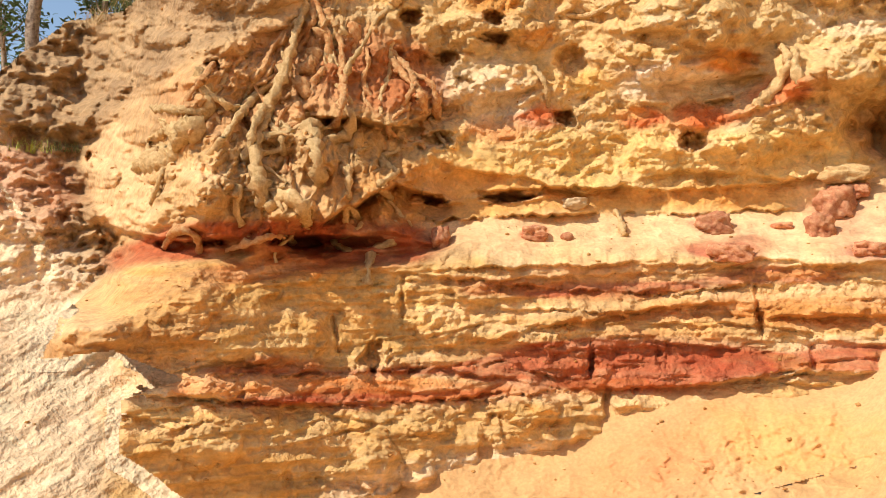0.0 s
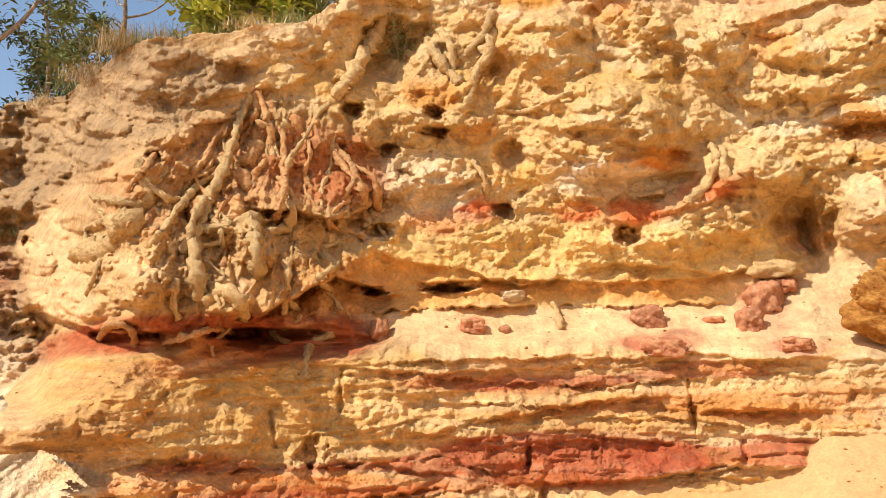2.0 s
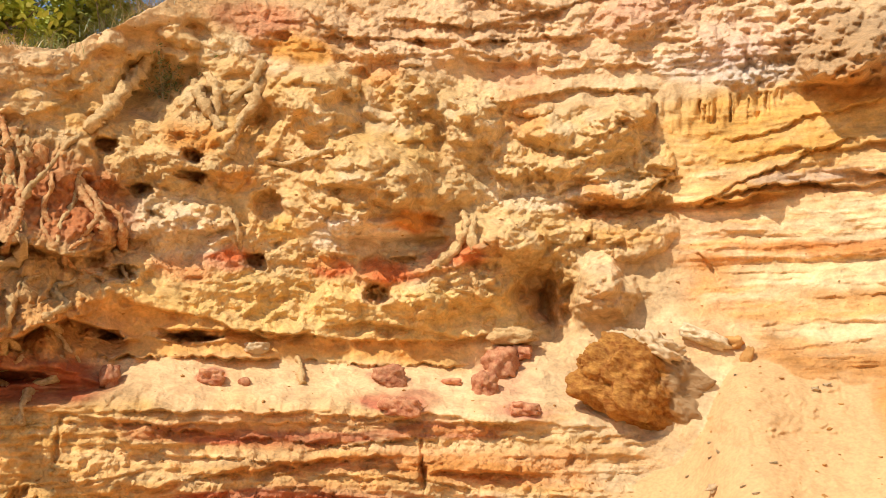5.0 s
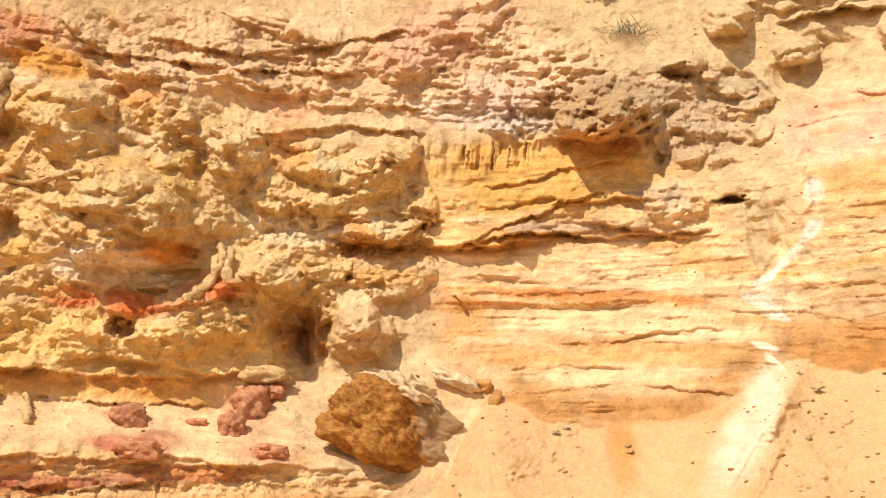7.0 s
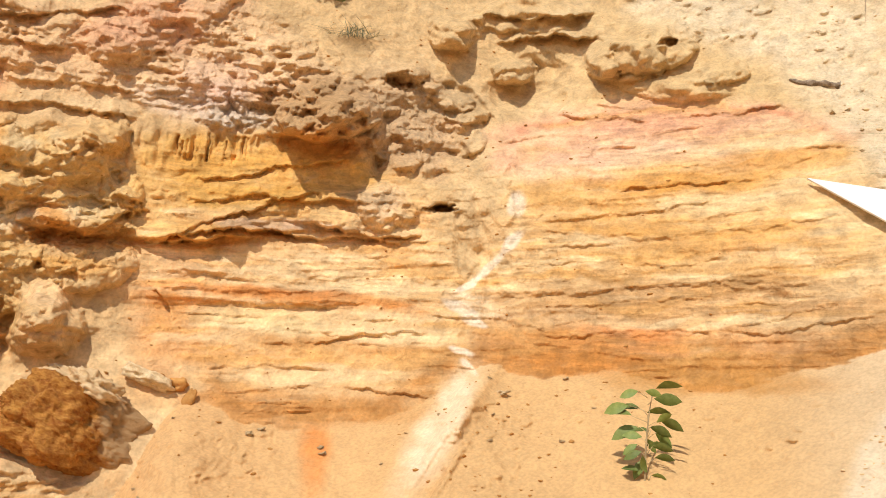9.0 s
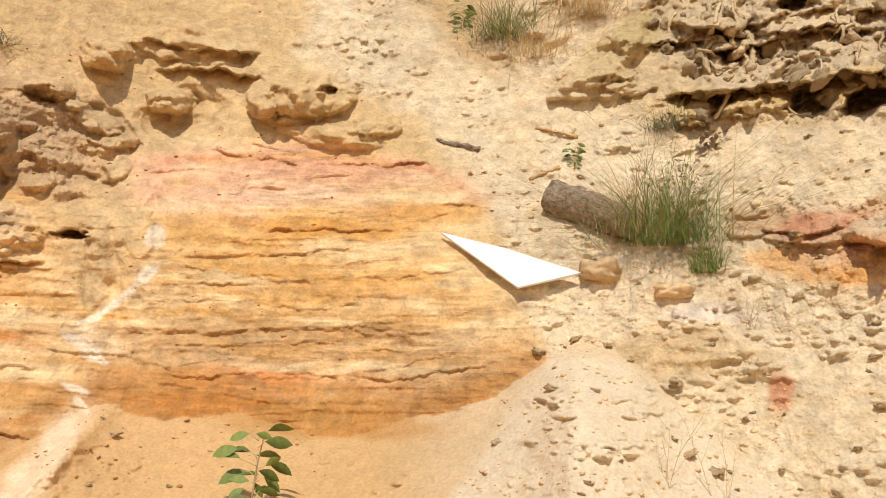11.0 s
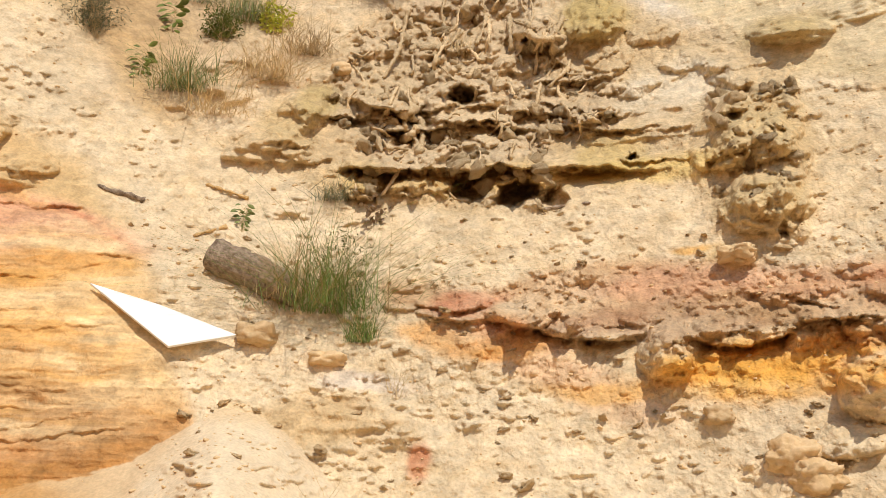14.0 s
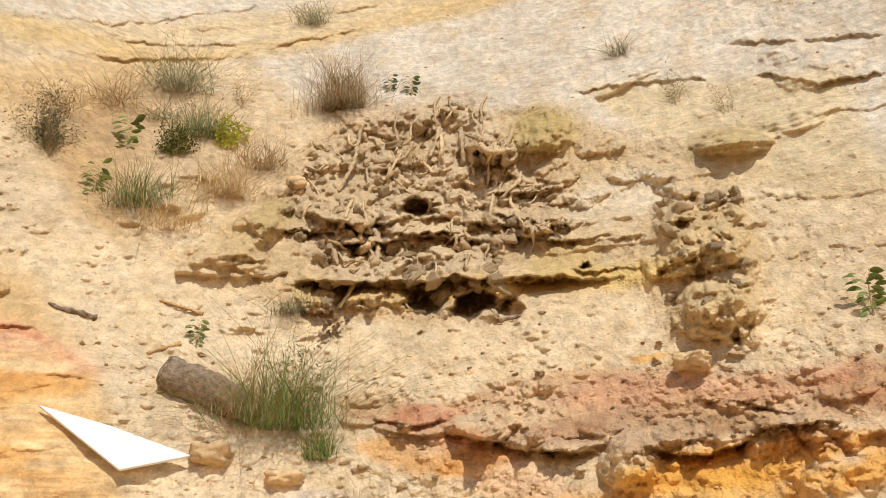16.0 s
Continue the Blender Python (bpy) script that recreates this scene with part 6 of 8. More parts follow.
def sheet(name, keep, material, every=1):
    global U, X, Y, Z, COL, BEDDED, CRUST
    if every > 1:
        # the same surface, thinned
        whole = U, X, Y, Z, COL, BEDDED, CRUST
        i, j = np.unique(np.append(np.arange(0, nu, every), nu - 1)), np.unique(np.append(np.arange(0, nv, every), nv - 1))
        keep = keep[i[:-1]][:, j[:-1]]
        U, X, Y, Z, COL, BEDDED, CRUST = (a[i][:, j] for a in whole)
        ob = sheet(name, keep, material)
        U, X, Y, Z, COL, BEDDED, CRUST = whole
        return ob
    used = np.zeros(U.shape, bool)
    used[:-1, :-1] |= keep
    used[1:, :-1] |= keep
    used[:-1, 1:] |= keep
    used[1:, 1:] |= keep
    ids = np.full(U.shape, -1, np.int64)
    ids[used] = np.arange(used.sum())
    me = bpy.data.meshes.new(name)
    me.vertices.add(int(used.sum()))
    me.vertices.foreach_set("co", np.stack([X[used], Y[used], Z[used]], -1).astype(np.float32).ravel())
    q = np.stack([ids[:-1, :-1], ids[1:, :-1], ids[1:, 1:], ids[:-1, 1:]], -1)[keep]
    me.loops.add(q.size)
    me.loops.foreach_set("vertex_index", q.astype(np.int32).ravel())
    me.polygons.add(len(q))
    me.polygons.foreach_set("loop_start", np.arange(0, q.size, 4, dtype=np.int32))
    me.polygons.foreach_set("use_smooth", np.ones(len(q), bool))
    me.update()
    att = me.color_attributes.new("sand", "FLOAT_COLOR", "POINT")
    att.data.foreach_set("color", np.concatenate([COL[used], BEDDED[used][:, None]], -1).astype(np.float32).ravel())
    att = me.attributes.new("crust", "FLOAT", "POINT")
    att.data.foreach_set("value", CRUST[used].astype(np.float32).ravel())
    me.materials.append(material)
    return new(name, me)


# beyond the bay's open side and above the brink a coarse skin is enough
seen = np.interp(us, [-40, -8, 10, 40, 70, 95, 117], [-13.5, -13.5, -13.5, -4.0, 0.5, 3.0, 6.0])[:-1, None] < vs[None, :-1]
seen = seen & (vs[None, :-1] < np.interp(us, [-40, -20, -6, 20, 45, 60, 117], [27.0, 30.0, 32.0, 32.0, 34.0, 41.0, 44.0])[:-1, None])
# the outer block stands free of the bank behind it
step_r = np.maximum.reduce([R[:-1, :-1], R[1:, :-1], R[:-1, 1:], R[1:, 1:]]) - np.minimum.reduce([R[:-1, :-1], R[1:, :-1], R[:-1, 1:], R[1:, 1:]])
def reach(a, n):
    return np.maximum.reduce([np.roll(a, (i, j), (0, 1)) for i in range(-n, n + 1, max(1, n // 2)) for j in range(-n, n + 1, max(1, n // 2))])


edge = (reach(behind, 4) > 0.3) & (reach(1 - behind, 4) > 0.3)
step_b = np.maximum.reduce([behind[:-1, :-1], behind[1:, :-1], behind[:-1, 1:], behind[1:, 1:]]) - np.minimum.reduce([behind[:-1, :-1], behind[1:, :-1], behind[:-1, 1:], behind[1:, 1:]])
torn = ((step_r > 0.05) | (step_b > 0.02)) & (U[:-1, :-1] < -14) & ((across[:-1, :-1] > 2.2) | ((V[:-1, :-1] < -4) & (U[:-1, :-1] < -18))) & edge[:-1, :-1]
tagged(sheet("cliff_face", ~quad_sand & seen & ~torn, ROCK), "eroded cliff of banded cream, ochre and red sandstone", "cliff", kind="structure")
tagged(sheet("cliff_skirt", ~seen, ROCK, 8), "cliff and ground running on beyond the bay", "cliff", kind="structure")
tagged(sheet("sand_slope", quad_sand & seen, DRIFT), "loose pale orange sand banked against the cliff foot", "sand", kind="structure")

# the bank runs on behind the outer block
lost = (reach(behind, 24) > 0.3) & (reach(reach(1 - behind, 4), 4) > 0.3) & ((across > 1.5) | ((V < -3.5) & (U < -17))) & (U < -13)
rise = (-0.006 - BANK) / far
whole = X, Y, Z, COL, BEDDED
X, Y, Z = BX + rise * (BX - EX), BY + rise * (BY - EY), BZ + rise * (BZ - EZ)
COL, BEDDED = np.broadcast_to(lin(240, 212, 168), COL.shape), np.zeros_like(BEDDED)
tagged(sheet("bank_slope", lost[:-1, :-1] & seen, ROCK), "pale sandy bank running on behind the jutting block", "bank", kind="structure")
X, Y, Z, COL, BEDDED = whole

# ---- helpers for loose things ----
def on_wall(u, v, out=0.0):
    """The place on the face at a bearing and height, and out metres towards the open."""
    i, j = cell(u, v)
    p = Vector((X[i, j], Y[i, j], Z[i, j]))
    return p + out * (Vector((CX, CY, CZ)) - p).normalized()


def facing(u):
    return -u


def part(name, bm, material, parent=None, label="", soft=True):
    me = bpy.data.meshes.new(name)
    bm.to_mesh(me)
    bm.free()
    me.materials.append(material)
    if soft:
        me.polygons.foreach_set("use_smooth", np.ones(len(me.polygons), bool))
    ob = new(name, me)
    ob.parent = parent
    return tagged(ob, label)


def grown(name, verts, faces, material, parent=None, label="", soft=True):
    me = bpy.data.meshes.new(name)
    me.from_pydata([tuple(v) for v in verts], [], faces)
    me.materials.append(material)
    if soft:
        me.polygons.foreach_set("use_smooth", np.ones(len(me.polygons), bool))
    ob = new(name, me)
    ob.parent = parent
    return tagged(ob, label)


def stuff_mat(name, a, b, scale, rough=0.85, bumpy=0.5, depth=0.01, stretch=(1, 1, 1), vary=0.25):
    """Two tones mixed by noise, a relief of the same noise, and a tone that differs from piece to piece."""
    m, n, l, bs = shade(name, rough)
    tc, mp, no, mx = n.new("ShaderNodeTexCoord"), n.new("ShaderNodeMapping"), n.new("ShaderNodeTexNoise"), n.new("ShaderNodeMix")
    mp.inputs["Scale"].default_value = stretch
    no.inputs["Scale"].default_value, no.inputs["Detail"].default_value = scale, 6.0
    no.inputs["Roughness"].default_value = 0.65
    mx.data_type = "RGBA"
    mx.inputs[6].default_value, mx.inputs[7].default_value = (*a, 1), (*b, 1)
    rp = n.new("ShaderNodeMapRange")
    rp.inputs[1].default_value, rp.inputs[2].default_value = 0.35, 0.65
    info, hs, mr = n.new("ShaderNodeObjectInfo"), n.new("ShaderNodeHueSaturation"), n.new("ShaderNodeMapRange")
    mr.inputs[3].default_value, mr.inputs[4].default_value = 1 - vary, 1 + vary
    bu = n.new("ShaderNodeBump")
    bu.inputs["Strength"].default_value, bu.inputs["Distance"].default_value = bumpy, depth
    l.new(tc.outputs["Object"], mp.inputs[0])
    l.new(mp.outputs[0], no.inputs["Vector"])
    l.new(no.outputs[0], rp.inputs[0])
    l.new(rp.outputs[0], mx.inputs[0])
    l.new(mx.outputs[2], hs.inputs["Color"])
    l.new(info.outputs["Random"], mr.inputs[0])
    l.new(mr.outputs[0], hs.inputs["Value"])
    l.new(hs.outputs[0], bs.inputs["Base Color"])
    l.new(no.outputs[0], bu.inputs["Height"])
    l.new(bu.outputs[0], bs.inputs["Normal"])
    return m


def leaf_mat(name, a, b):
    m = stuff_mat(name, a, b, 9.0, 0.55, 0.2, 0.003, (1, 1, 1), 0.3)
    bs = m.node_tree.nodes["Principled BSDF"]
    bs.inputs["Subsurface Weight"].default_value = 0.0
    return m


ROOT_TAN = stuff_mat("sand_crusted_root", lin(196, 156, 100), lin(226, 190, 134), 30, 0.9, 1.0, 0.03, vary=0.12)
ROOT_RED = stuff_mat("red_crusted_root", lin(204, 134, 78), lin(226, 182, 124), 30, 0.9, 1.0, 0.03, vary=0.15)
ROOT_GREY = stuff_mat("dry_root", lin(194, 166, 124), lin(224, 198, 156), 28, 0.9, 1.0, 0.02)
BARK = stuff_mat("weathered_bark", lin(124, 104, 84), lin(190, 168, 142), 22, 0.9, 1.0, 0.03, (1, 1, 1))
CUT_WOOD = stuff_mat("cut_wood", lin(150, 120, 90), lin(186, 156, 122), 30)
STONE = stuff_mat("ochre_sandstone", lin(188, 130, 66), lin(210, 158, 92), 9, 0.9, 1.0, 0.03)
STONE_RED = stuff_mat("red_sandstone", lin(172, 102, 68), lin(212, 156, 112), 18, 0.9, 1.0, 0.02)
STONE_BUFF = stuff_mat("buff_clod", lin(200, 168, 122), lin(222, 192, 148), 14, 0.9, 0.9, 0.015, vary=0.15)
BOARD = stuff_mat("white_board", lin(236, 234, 228), lin(246, 245, 240), 6, 0.6, 0.1, 0.002, (1, 1, 1), 0.0)
GREEN = leaf_mat("green_leaf", lin(96, 112, 48), lin(134, 142, 76))
DEEP = leaf_mat("dark_green_leaf", lin(72, 94, 54), lin(106, 128, 80))
OLIVE = leaf_mat("olive_leaf", lin(98, 112, 60), lin(146, 150, 96))
STRAW = leaf_mat("dry_stem", lin(168, 144, 104), lin(208, 184, 138))
DEAD = leaf_mat("bleached_stem", lin(190, 168, 128), lin(220, 200, 160))
GREYLEAF = leaf_mat("grey_green_leaf", lin(120, 126, 98), lin(164, 164, 132))
LIME = leaf_mat("yellow_green_leaf", lin(166, 172, 60), lin(204, 204, 104))


def tube_data(points, radii, sides=8, rough=0.12, seed=0):
    """Rings along a smoothed line of points."""
    pts = [Vector(p) for p in points]
    fine, rad = [], []
    for k in range(len(pts) - 1):
        a, b, c, d = pts[max(k - 1, 0)], pts[k], pts[k + 1], pts[min(k + 2, len(pts) - 1)]
        n = max(2, int((c - b).length / 0.035))
        for q in range(n):
            t = q / n
            fine.append(0.5 * ((2 * b) + (c - a) * t + (2 * a - 5 * b + 4 * c - d) * t * t + (3 * b - a - 3 * c + d) * t**3))
            rad.append(radii[k] * (1 - t) + radii[k + 1] * t)
    fine.append(pts[-1])
    rad.append(radii[-1])
    verts, faces = [], []
    side = Vector((0.3, 0.5, 0.8))
    for k, p in enumerate(fine):
        d = (fine[min(k + 1, len(fine) - 1)] - fine[max(k - 1, 0)]).normalized()
        x = d.cross(side)
        x = x.normalized() if x.length > 1e-3 else d.orthogonal().normalized()
        y = d.cross(x)
        for s in range(sides):
            an = 2 * math.pi * s / sides
            o = math.cos(an) * x + math.sin(an) * y
            w = 1 + rough * (0.5 if sides == 9 else 0.0) * math.sin(k * 1.9 + 3 * noise.noise(p * 6)) + rough * 1.4 * noise.noise(p * 11 + o * 0.9 + Vector((seed, 0, 0))) + rough * 1.3 * noise.noise(p * 45 + o * 2)
            verts.append(p + o * rad[k] * w)
    for k in range(len(fine) - 1):
        for s in range(sides):
            faces.append((k * sides + s, k * sides + (s + 1) % sides, (k + 1) * sides + (s + 1) % sides, (k + 1) * sides + s))
    faces.append(tuple(range(sides))[::-1])
    faces.append(tuple(range(len(fine) * sides - sides, len(fine) * sides)))
    return verts, faces


def root(knots, r0, r1, material, label, group, out=0.03, seed=0, tip=-0.03, name="root"):
    """A root that runs over the face through knots of bearing and height, and dives back in at its ends."""
    n = len(knots)
    pts, rad = [], []
    for k, (u, v) in enumerate(knots):
        pts.append(on_wall(u, v, tip if k in (0, n - 1) else 0.75 * out))
        rad.append(r0 + (r1 - r0) * k / (n - 1))
    v, f = tube_data(pts, [0.85 * r * (1 + 0.3 * math.sin(2.7 * k + seed)) for k, r in enumerate(rad)], 9, 0.55, seed)
    return tagged(grown(name, v, f, material), label, "root", group)


def rock_data(size, seed, detail=3, rough=0.35, flat=0.0):
    """An uneven block of sandstone about the origin, its base a little below it."""
    bm = bmesh.new()
    bmesh.ops.create_icosphere(bm, subdivisions=detail, radius=1.0)
    off = Vector((seed * 3.7, seed * 1.9, -seed * 2.3))
    for q in bm.verts:
        d = q.co.normalized()
        w = 1 + rough * noise.noise(d * 1.3 + off) + 0.5 * rough * noise.noise(d * 3.1 + off) + 0.22 * rough * noise.noise(d * 7 + off)
        box = max(abs(d.x), abs(d.y), abs(d.z))
        w *= 0.62 + 0.38 / box
        w += 0.16 * rough * (noise.noise(d * 6 + off * 2) + noise.noise(d * 13 + off) + 0.7 * noise.noise(d * 27 + off)) if detail > 3 else 0
        q.co = Vector((d.x * size[0], d.y * size[1], d.z * size[2])) * w
    return bm


def rock(c, size, material, label, category, group="", seed=0, turn=0.0, out=0.0, detail=3, rough=0.4, name="rock", tip=0.0):
    bm = rock_data(size, seed, detail, rough)
    ob = part(name, bm, material)
    ob.matrix_world = Matrix.Translation(on_wall(*c, out)) @ pose(0, 0, 0, 0, tip, facing(c[0]) + turn)
    return tagged(ob, label, category, group)


# ---- boulder and stones round it ----
def boulder_mat():
    """Striated ochre sandstone under a grey crust that clings to its top and back."""
    m = stuff_mat("crusted_ochre_sandstone", lin(150, 88, 34), lin(204, 146, 70), 11, 0.9, 1.0, 0.05, (1.6, 1.0, 2.4), 0.0)
    n, l = m.node_tree.nodes, m.node_tree.links
    hs = n["Hue/Saturation/Value"]
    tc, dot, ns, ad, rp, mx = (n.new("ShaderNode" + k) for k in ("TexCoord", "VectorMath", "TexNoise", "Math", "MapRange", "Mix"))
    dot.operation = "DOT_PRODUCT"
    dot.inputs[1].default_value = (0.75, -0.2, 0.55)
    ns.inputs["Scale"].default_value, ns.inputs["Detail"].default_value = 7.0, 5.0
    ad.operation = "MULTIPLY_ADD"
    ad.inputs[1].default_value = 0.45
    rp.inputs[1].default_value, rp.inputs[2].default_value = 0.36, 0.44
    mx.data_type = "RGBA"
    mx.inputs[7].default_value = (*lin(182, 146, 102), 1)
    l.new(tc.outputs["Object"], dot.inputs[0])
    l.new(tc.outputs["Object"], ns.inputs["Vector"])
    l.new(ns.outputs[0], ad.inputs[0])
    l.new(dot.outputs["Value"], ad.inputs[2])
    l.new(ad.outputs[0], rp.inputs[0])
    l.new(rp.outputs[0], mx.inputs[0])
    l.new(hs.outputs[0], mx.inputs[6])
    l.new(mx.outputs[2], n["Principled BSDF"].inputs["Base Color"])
    return m


BOULDER = boulder_mat()
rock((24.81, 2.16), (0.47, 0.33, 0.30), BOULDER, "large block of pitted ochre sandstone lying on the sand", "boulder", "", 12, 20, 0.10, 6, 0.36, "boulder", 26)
rock((25.49, 4.43), (0.22, 0.17, 0.11), STONE_BUFF, "grey crusted slab leaning on top of the boulder", "rock", "stones by the boulder", 8, 0, 0.24, 5, 0.75, "rock", 24)
rock((28.55, 5.11), (0.17, 0.10, 0.06), ROOT_GREY, "grey flaky stone stuck in the sand", "rock", "stones by the boulder", 9, 0, 0.03, 4, 0.5, "rock", 22)
rock((30.29, 4.85), (0.07, 0.06, 0.05), STONE, "small ochre stone on the sand", "rock", "stones by the boulder", 10, 0, 0.02)
rock((31.02, 4.06), (0.04, 0.04, 0.08), STONE, "upright ochre stone on the sand", "rock", "stones by the boulder", 11, 0, 0.02, 3, 0.4, "rock", 15)
RED_STONES = "red stones on the sand bench"
rock((-0.30, 1.58), (0.099, 0.085, 0.066), STONE_RED, "brick-red stone half buried in bench sand", "rock", RED_STONES, 21, 0, 0.02, 4)
rock((1.55, 1.38), (0.043, 0.043, 0.035), STONE_RED, "small brick-red stone on bench sand", "rock", RED_STONES, 22, 0, 0.02)
rock((9.96, 2.07), (0.123, 0.102, 0.086), STONE_RED, "crumbling dull red stone on bench sand", "rock", RED_STONES, 23, 0, 0.03, 4, 0.42)
rock((10.74, 0.38), (0.147, 0.102, 0.072), STONE_RED, "long dull red stone at the bench lip", "rock", RED_STONES, 24, 0, 0.03, 4, 0.4)
rock((13.76, 1.99), (0.074, 0.060, 0.026), STONE_RED, "flat red stone on bench sand", "rock", RED_STONES, 25, 0, 0.01)
rock((16.73, 3.19), (0.135, 0.136, 0.122), STONE_RED, "knobbly pinkish red stone on the bench", "rock", RED_STONES, 26, 0, 0.05, 4, 0.45)
rock((15.67, 1.81), (0.099, 0.093, 0.101), STONE_RED, "dark red knobbly stone on the bench", "rock", RED_STONES, 27, 0, 0.04, 4, 0.45)
rock((17.88, 3.84), (0.080, 0.085, 0.061), STONE_RED, "pinkish stone heaped on the bench", "rock", RED_STONES, 28, 0, 0.05, 4, 0.42)
rock((17.33, 4.82), (0.173, 0.119, 0.069), ROOT_TAN, "pale buff slab above the red stones", "rock", RED_STONES, 29, 0, 0.06, 4, 0.4)
rock((18.08, 0.55), (0.111, 0.085, 0.049), STONE_RED, "flat pinkish stone at the bench lip", "rock", RED_STONES, 30, 0, 0.02, 4, 0.4)
rock((-5.74, 1.28), (0.067, 0.085, 0.091), STONE_RED, "dark red knob at the end of the bench", "rock", RED_STONES, 31, 0, 0.05, 4, 0.42)
rock((2.11, 3.41), (0.087, 0.076, 0.048), STONE_BUFF, "buff stone at the back of the bench", "rock", "", 32, 0, 0.05, 4, 0.42)
root([(4.53, 2.95), (4.73, 2.39), (4.88, 1.47)], 0.025, 0.03, ROOT_TAN, "stub of root sticking up from bench sand", "", 0.06, 3, 0.02, "root_stub")

# ---- roots of the left-hand mat ----
MAT = "roots of the hanging mat"
TAN, REDR = "thick sand-crusted root hanging down the cliff", "reddish sand-crusted root hanging down the cliff"
root([(-13.05, 14.46), (-13.71, 12.87), (-14.38, 10.64), (-15.38, 8.38), (-16.08, 6.43), (-16.02, 4.19), (-15.61, 2.92)], 0.039, 0.055, ROOT_TAN, TAN, MAT, 0.10, 1)
root([(-12.56, 14.64), (-11.94, 12.97), (-11.80, 11.71), (-12.46, 10.42), (-13.44, 9.42)], 0.039, 0.031, ROOT_RED, REDR, MAT, 0.10, 2)
root([(-11.76, 14.23), (-11.14, 12.38), (-11.01, 10.16), (-11.21, 8.54), (-11.58, 7.56)], 0.031, 0.031, ROOT_RED, REDR, MAT, 0.12, 3)
root([(-14.23, 10.02), (-15.03, 9.34), (-16.03, 7.71), (-16.39, 6.42), (-16.74, 5.45)], 0.039, 0.035, ROOT_TAN, TAN, MAT, 0.12, 4)
root([(-15.02, 9.98), (-16.29, 8.96), (-17.27, 7.65), (-18.09, 6.35), (-18.89, 5.37)], 0.031, 0.031, ROOT_TAN, TAN, MAT, 0.10, 5)
root([(-7.82, 14.72), (-8.82, 14.05), (-9.83, 12.43), (-10.67, 11.13), (-11.18, 9.67)], 0.023, 0.023, ROOT_TAN, TAN, MAT, 0.10, 6)
root([(-9.83, 12.59), (-9.52, 11.49), (-9.87, 10.20), (-9.23, 9.26)], 0.023, 0.023, ROOT_RED, REDR, MAT, 0.10, 7)
root([(-8.21, 11.54), (-7.40, 10.60), (-6.43, 9.49), (-6.29, 8.68)], 0.035, 0.039, ROOT_RED, REDR, MAT, 0.12, 8)
root([(-7.23, 10.93), (-5.92, 10.31), (-5.61, 9.02), (-5.48, 8.20)], 0.031, 0.031, ROOT_RED, REDR, MAT, 0.12, 9)
root([(-9.18, 12.46), (-7.87, 11.71), (-6.91, 10.29), (-7.94, 8.64)], 0.027, 0.035, ROOT_RED, REDR, MAT, 0.12, 10)
root([(-18.13, 11.03), (-18.75, 10.06), (-19.37, 9.41), (-20.00, 8.13)], 0.027, 0.023, ROOT_RED, REDR, MAT, 0.08, 11)
root([(-19.06, 9.73), (-17.55, 8.58), (-16.31, 8.65)], 0.023, 0.023, ROOT_TAN, TAN, MAT, 0.08, 12)
root([(-19.74, 6.90), (-20.68, 5.60), (-21.32, 4.33), (-21.67, 3.08)], 0.031, 0.027, ROOT_TAN, TAN, MAT, 0.08, 13)
root([(-12.87, 7.52), (-12.78, 5.90), (-12.66, 4.93), (-12.53, 4.28)], 0.06, 0.045, ROOT_TAN, "fat sand-crusted root hanging down", MAT, 0.08, 14)
root([(-11.03, 5.29), (-10.94, 3.98), (-11.26, 2.34)], 0.039, 0.023, ROOT_TAN, TAN, MAT, 0.10, 15, 0.02)
root([(-15.46, 2.92), (-14.64, 3.58), (-13.72, 2.95), (-13.30, 1.99)], 0.047, 0.047, ROOT_TAN, TAN, MAT, 0.12, 16)
root([(-21.18, 0.61), (-20.56, 1.55), (-19.53, 1.25), (-19.25, 0.32)], 0.031, 0.031, ROOT_RED, "red root looping over the dark hollow", MAT, 0.10, 17)
root([(-17.89, 0.49), (-16.65, 0.91), (-15.07, 1.31), (-14.14, 1.16)], 0.023, 0.031, ROOT_RED, "red root looping over the dark hollow", MAT, 0.10, 18)
root([(-5.97, 8.35), (-5.53, 7.37), (-5.07, 6.65)], 0.023, 0.020, ROOT_TAN, TAN, MAT, 0.10, 19, 0.03)
root([(-17.10, 4.16), (-17.32, 2.88), (-17.06, 1.93)], 0.035, 0.023, ROOT_TAN, TAN, MAT, 0.10, 20, 0.03)
root([(-11.20, 8.87), (-10.58, 8.24), (-10.94, 7.25), (-11.93, 6.90)], 0.039, 0.039, ROOT_TAN, TAN, MAT, 0.10, 21)
rnd = random.Random(11)
for k in range(64):
    a, d = rnd.uniform(-72, 12), rnd.uniform(6.5, 20)
    u0, v0 = fan_c[0] + d * math.sin(radians(a)) * 1.0, fan_c[1] - d * math.cos(radians(a))
    i, j = cell(u0, v0)
    if root_mat[i, j] < 0.6:
        continue
    kn, long = [], rnd.uniform(1.6, 4.5)
    for q in range(5):
        dd = d + long * q / 4
        aa = a + rnd.uniform(-4, 4)
        kn.append((fan_c[0] + dd * math.sin(radians(aa)), fan_c[1] - dd * math.cos(radians(aa))))
    r = 0.017 * math.exp(abs(rnd.gauss(0, 0.5)))
    red = v0 > 8.5 and u0 > -14 and rnd.random() < 0.6
    root(kn, r, r * rnd.uniform(0.6, 1.1), ROOT_RED if red else ROOT_TAN, REDR if red else TAN, MAT, rnd.uniform(-0.035, 0.015), 40 + k)
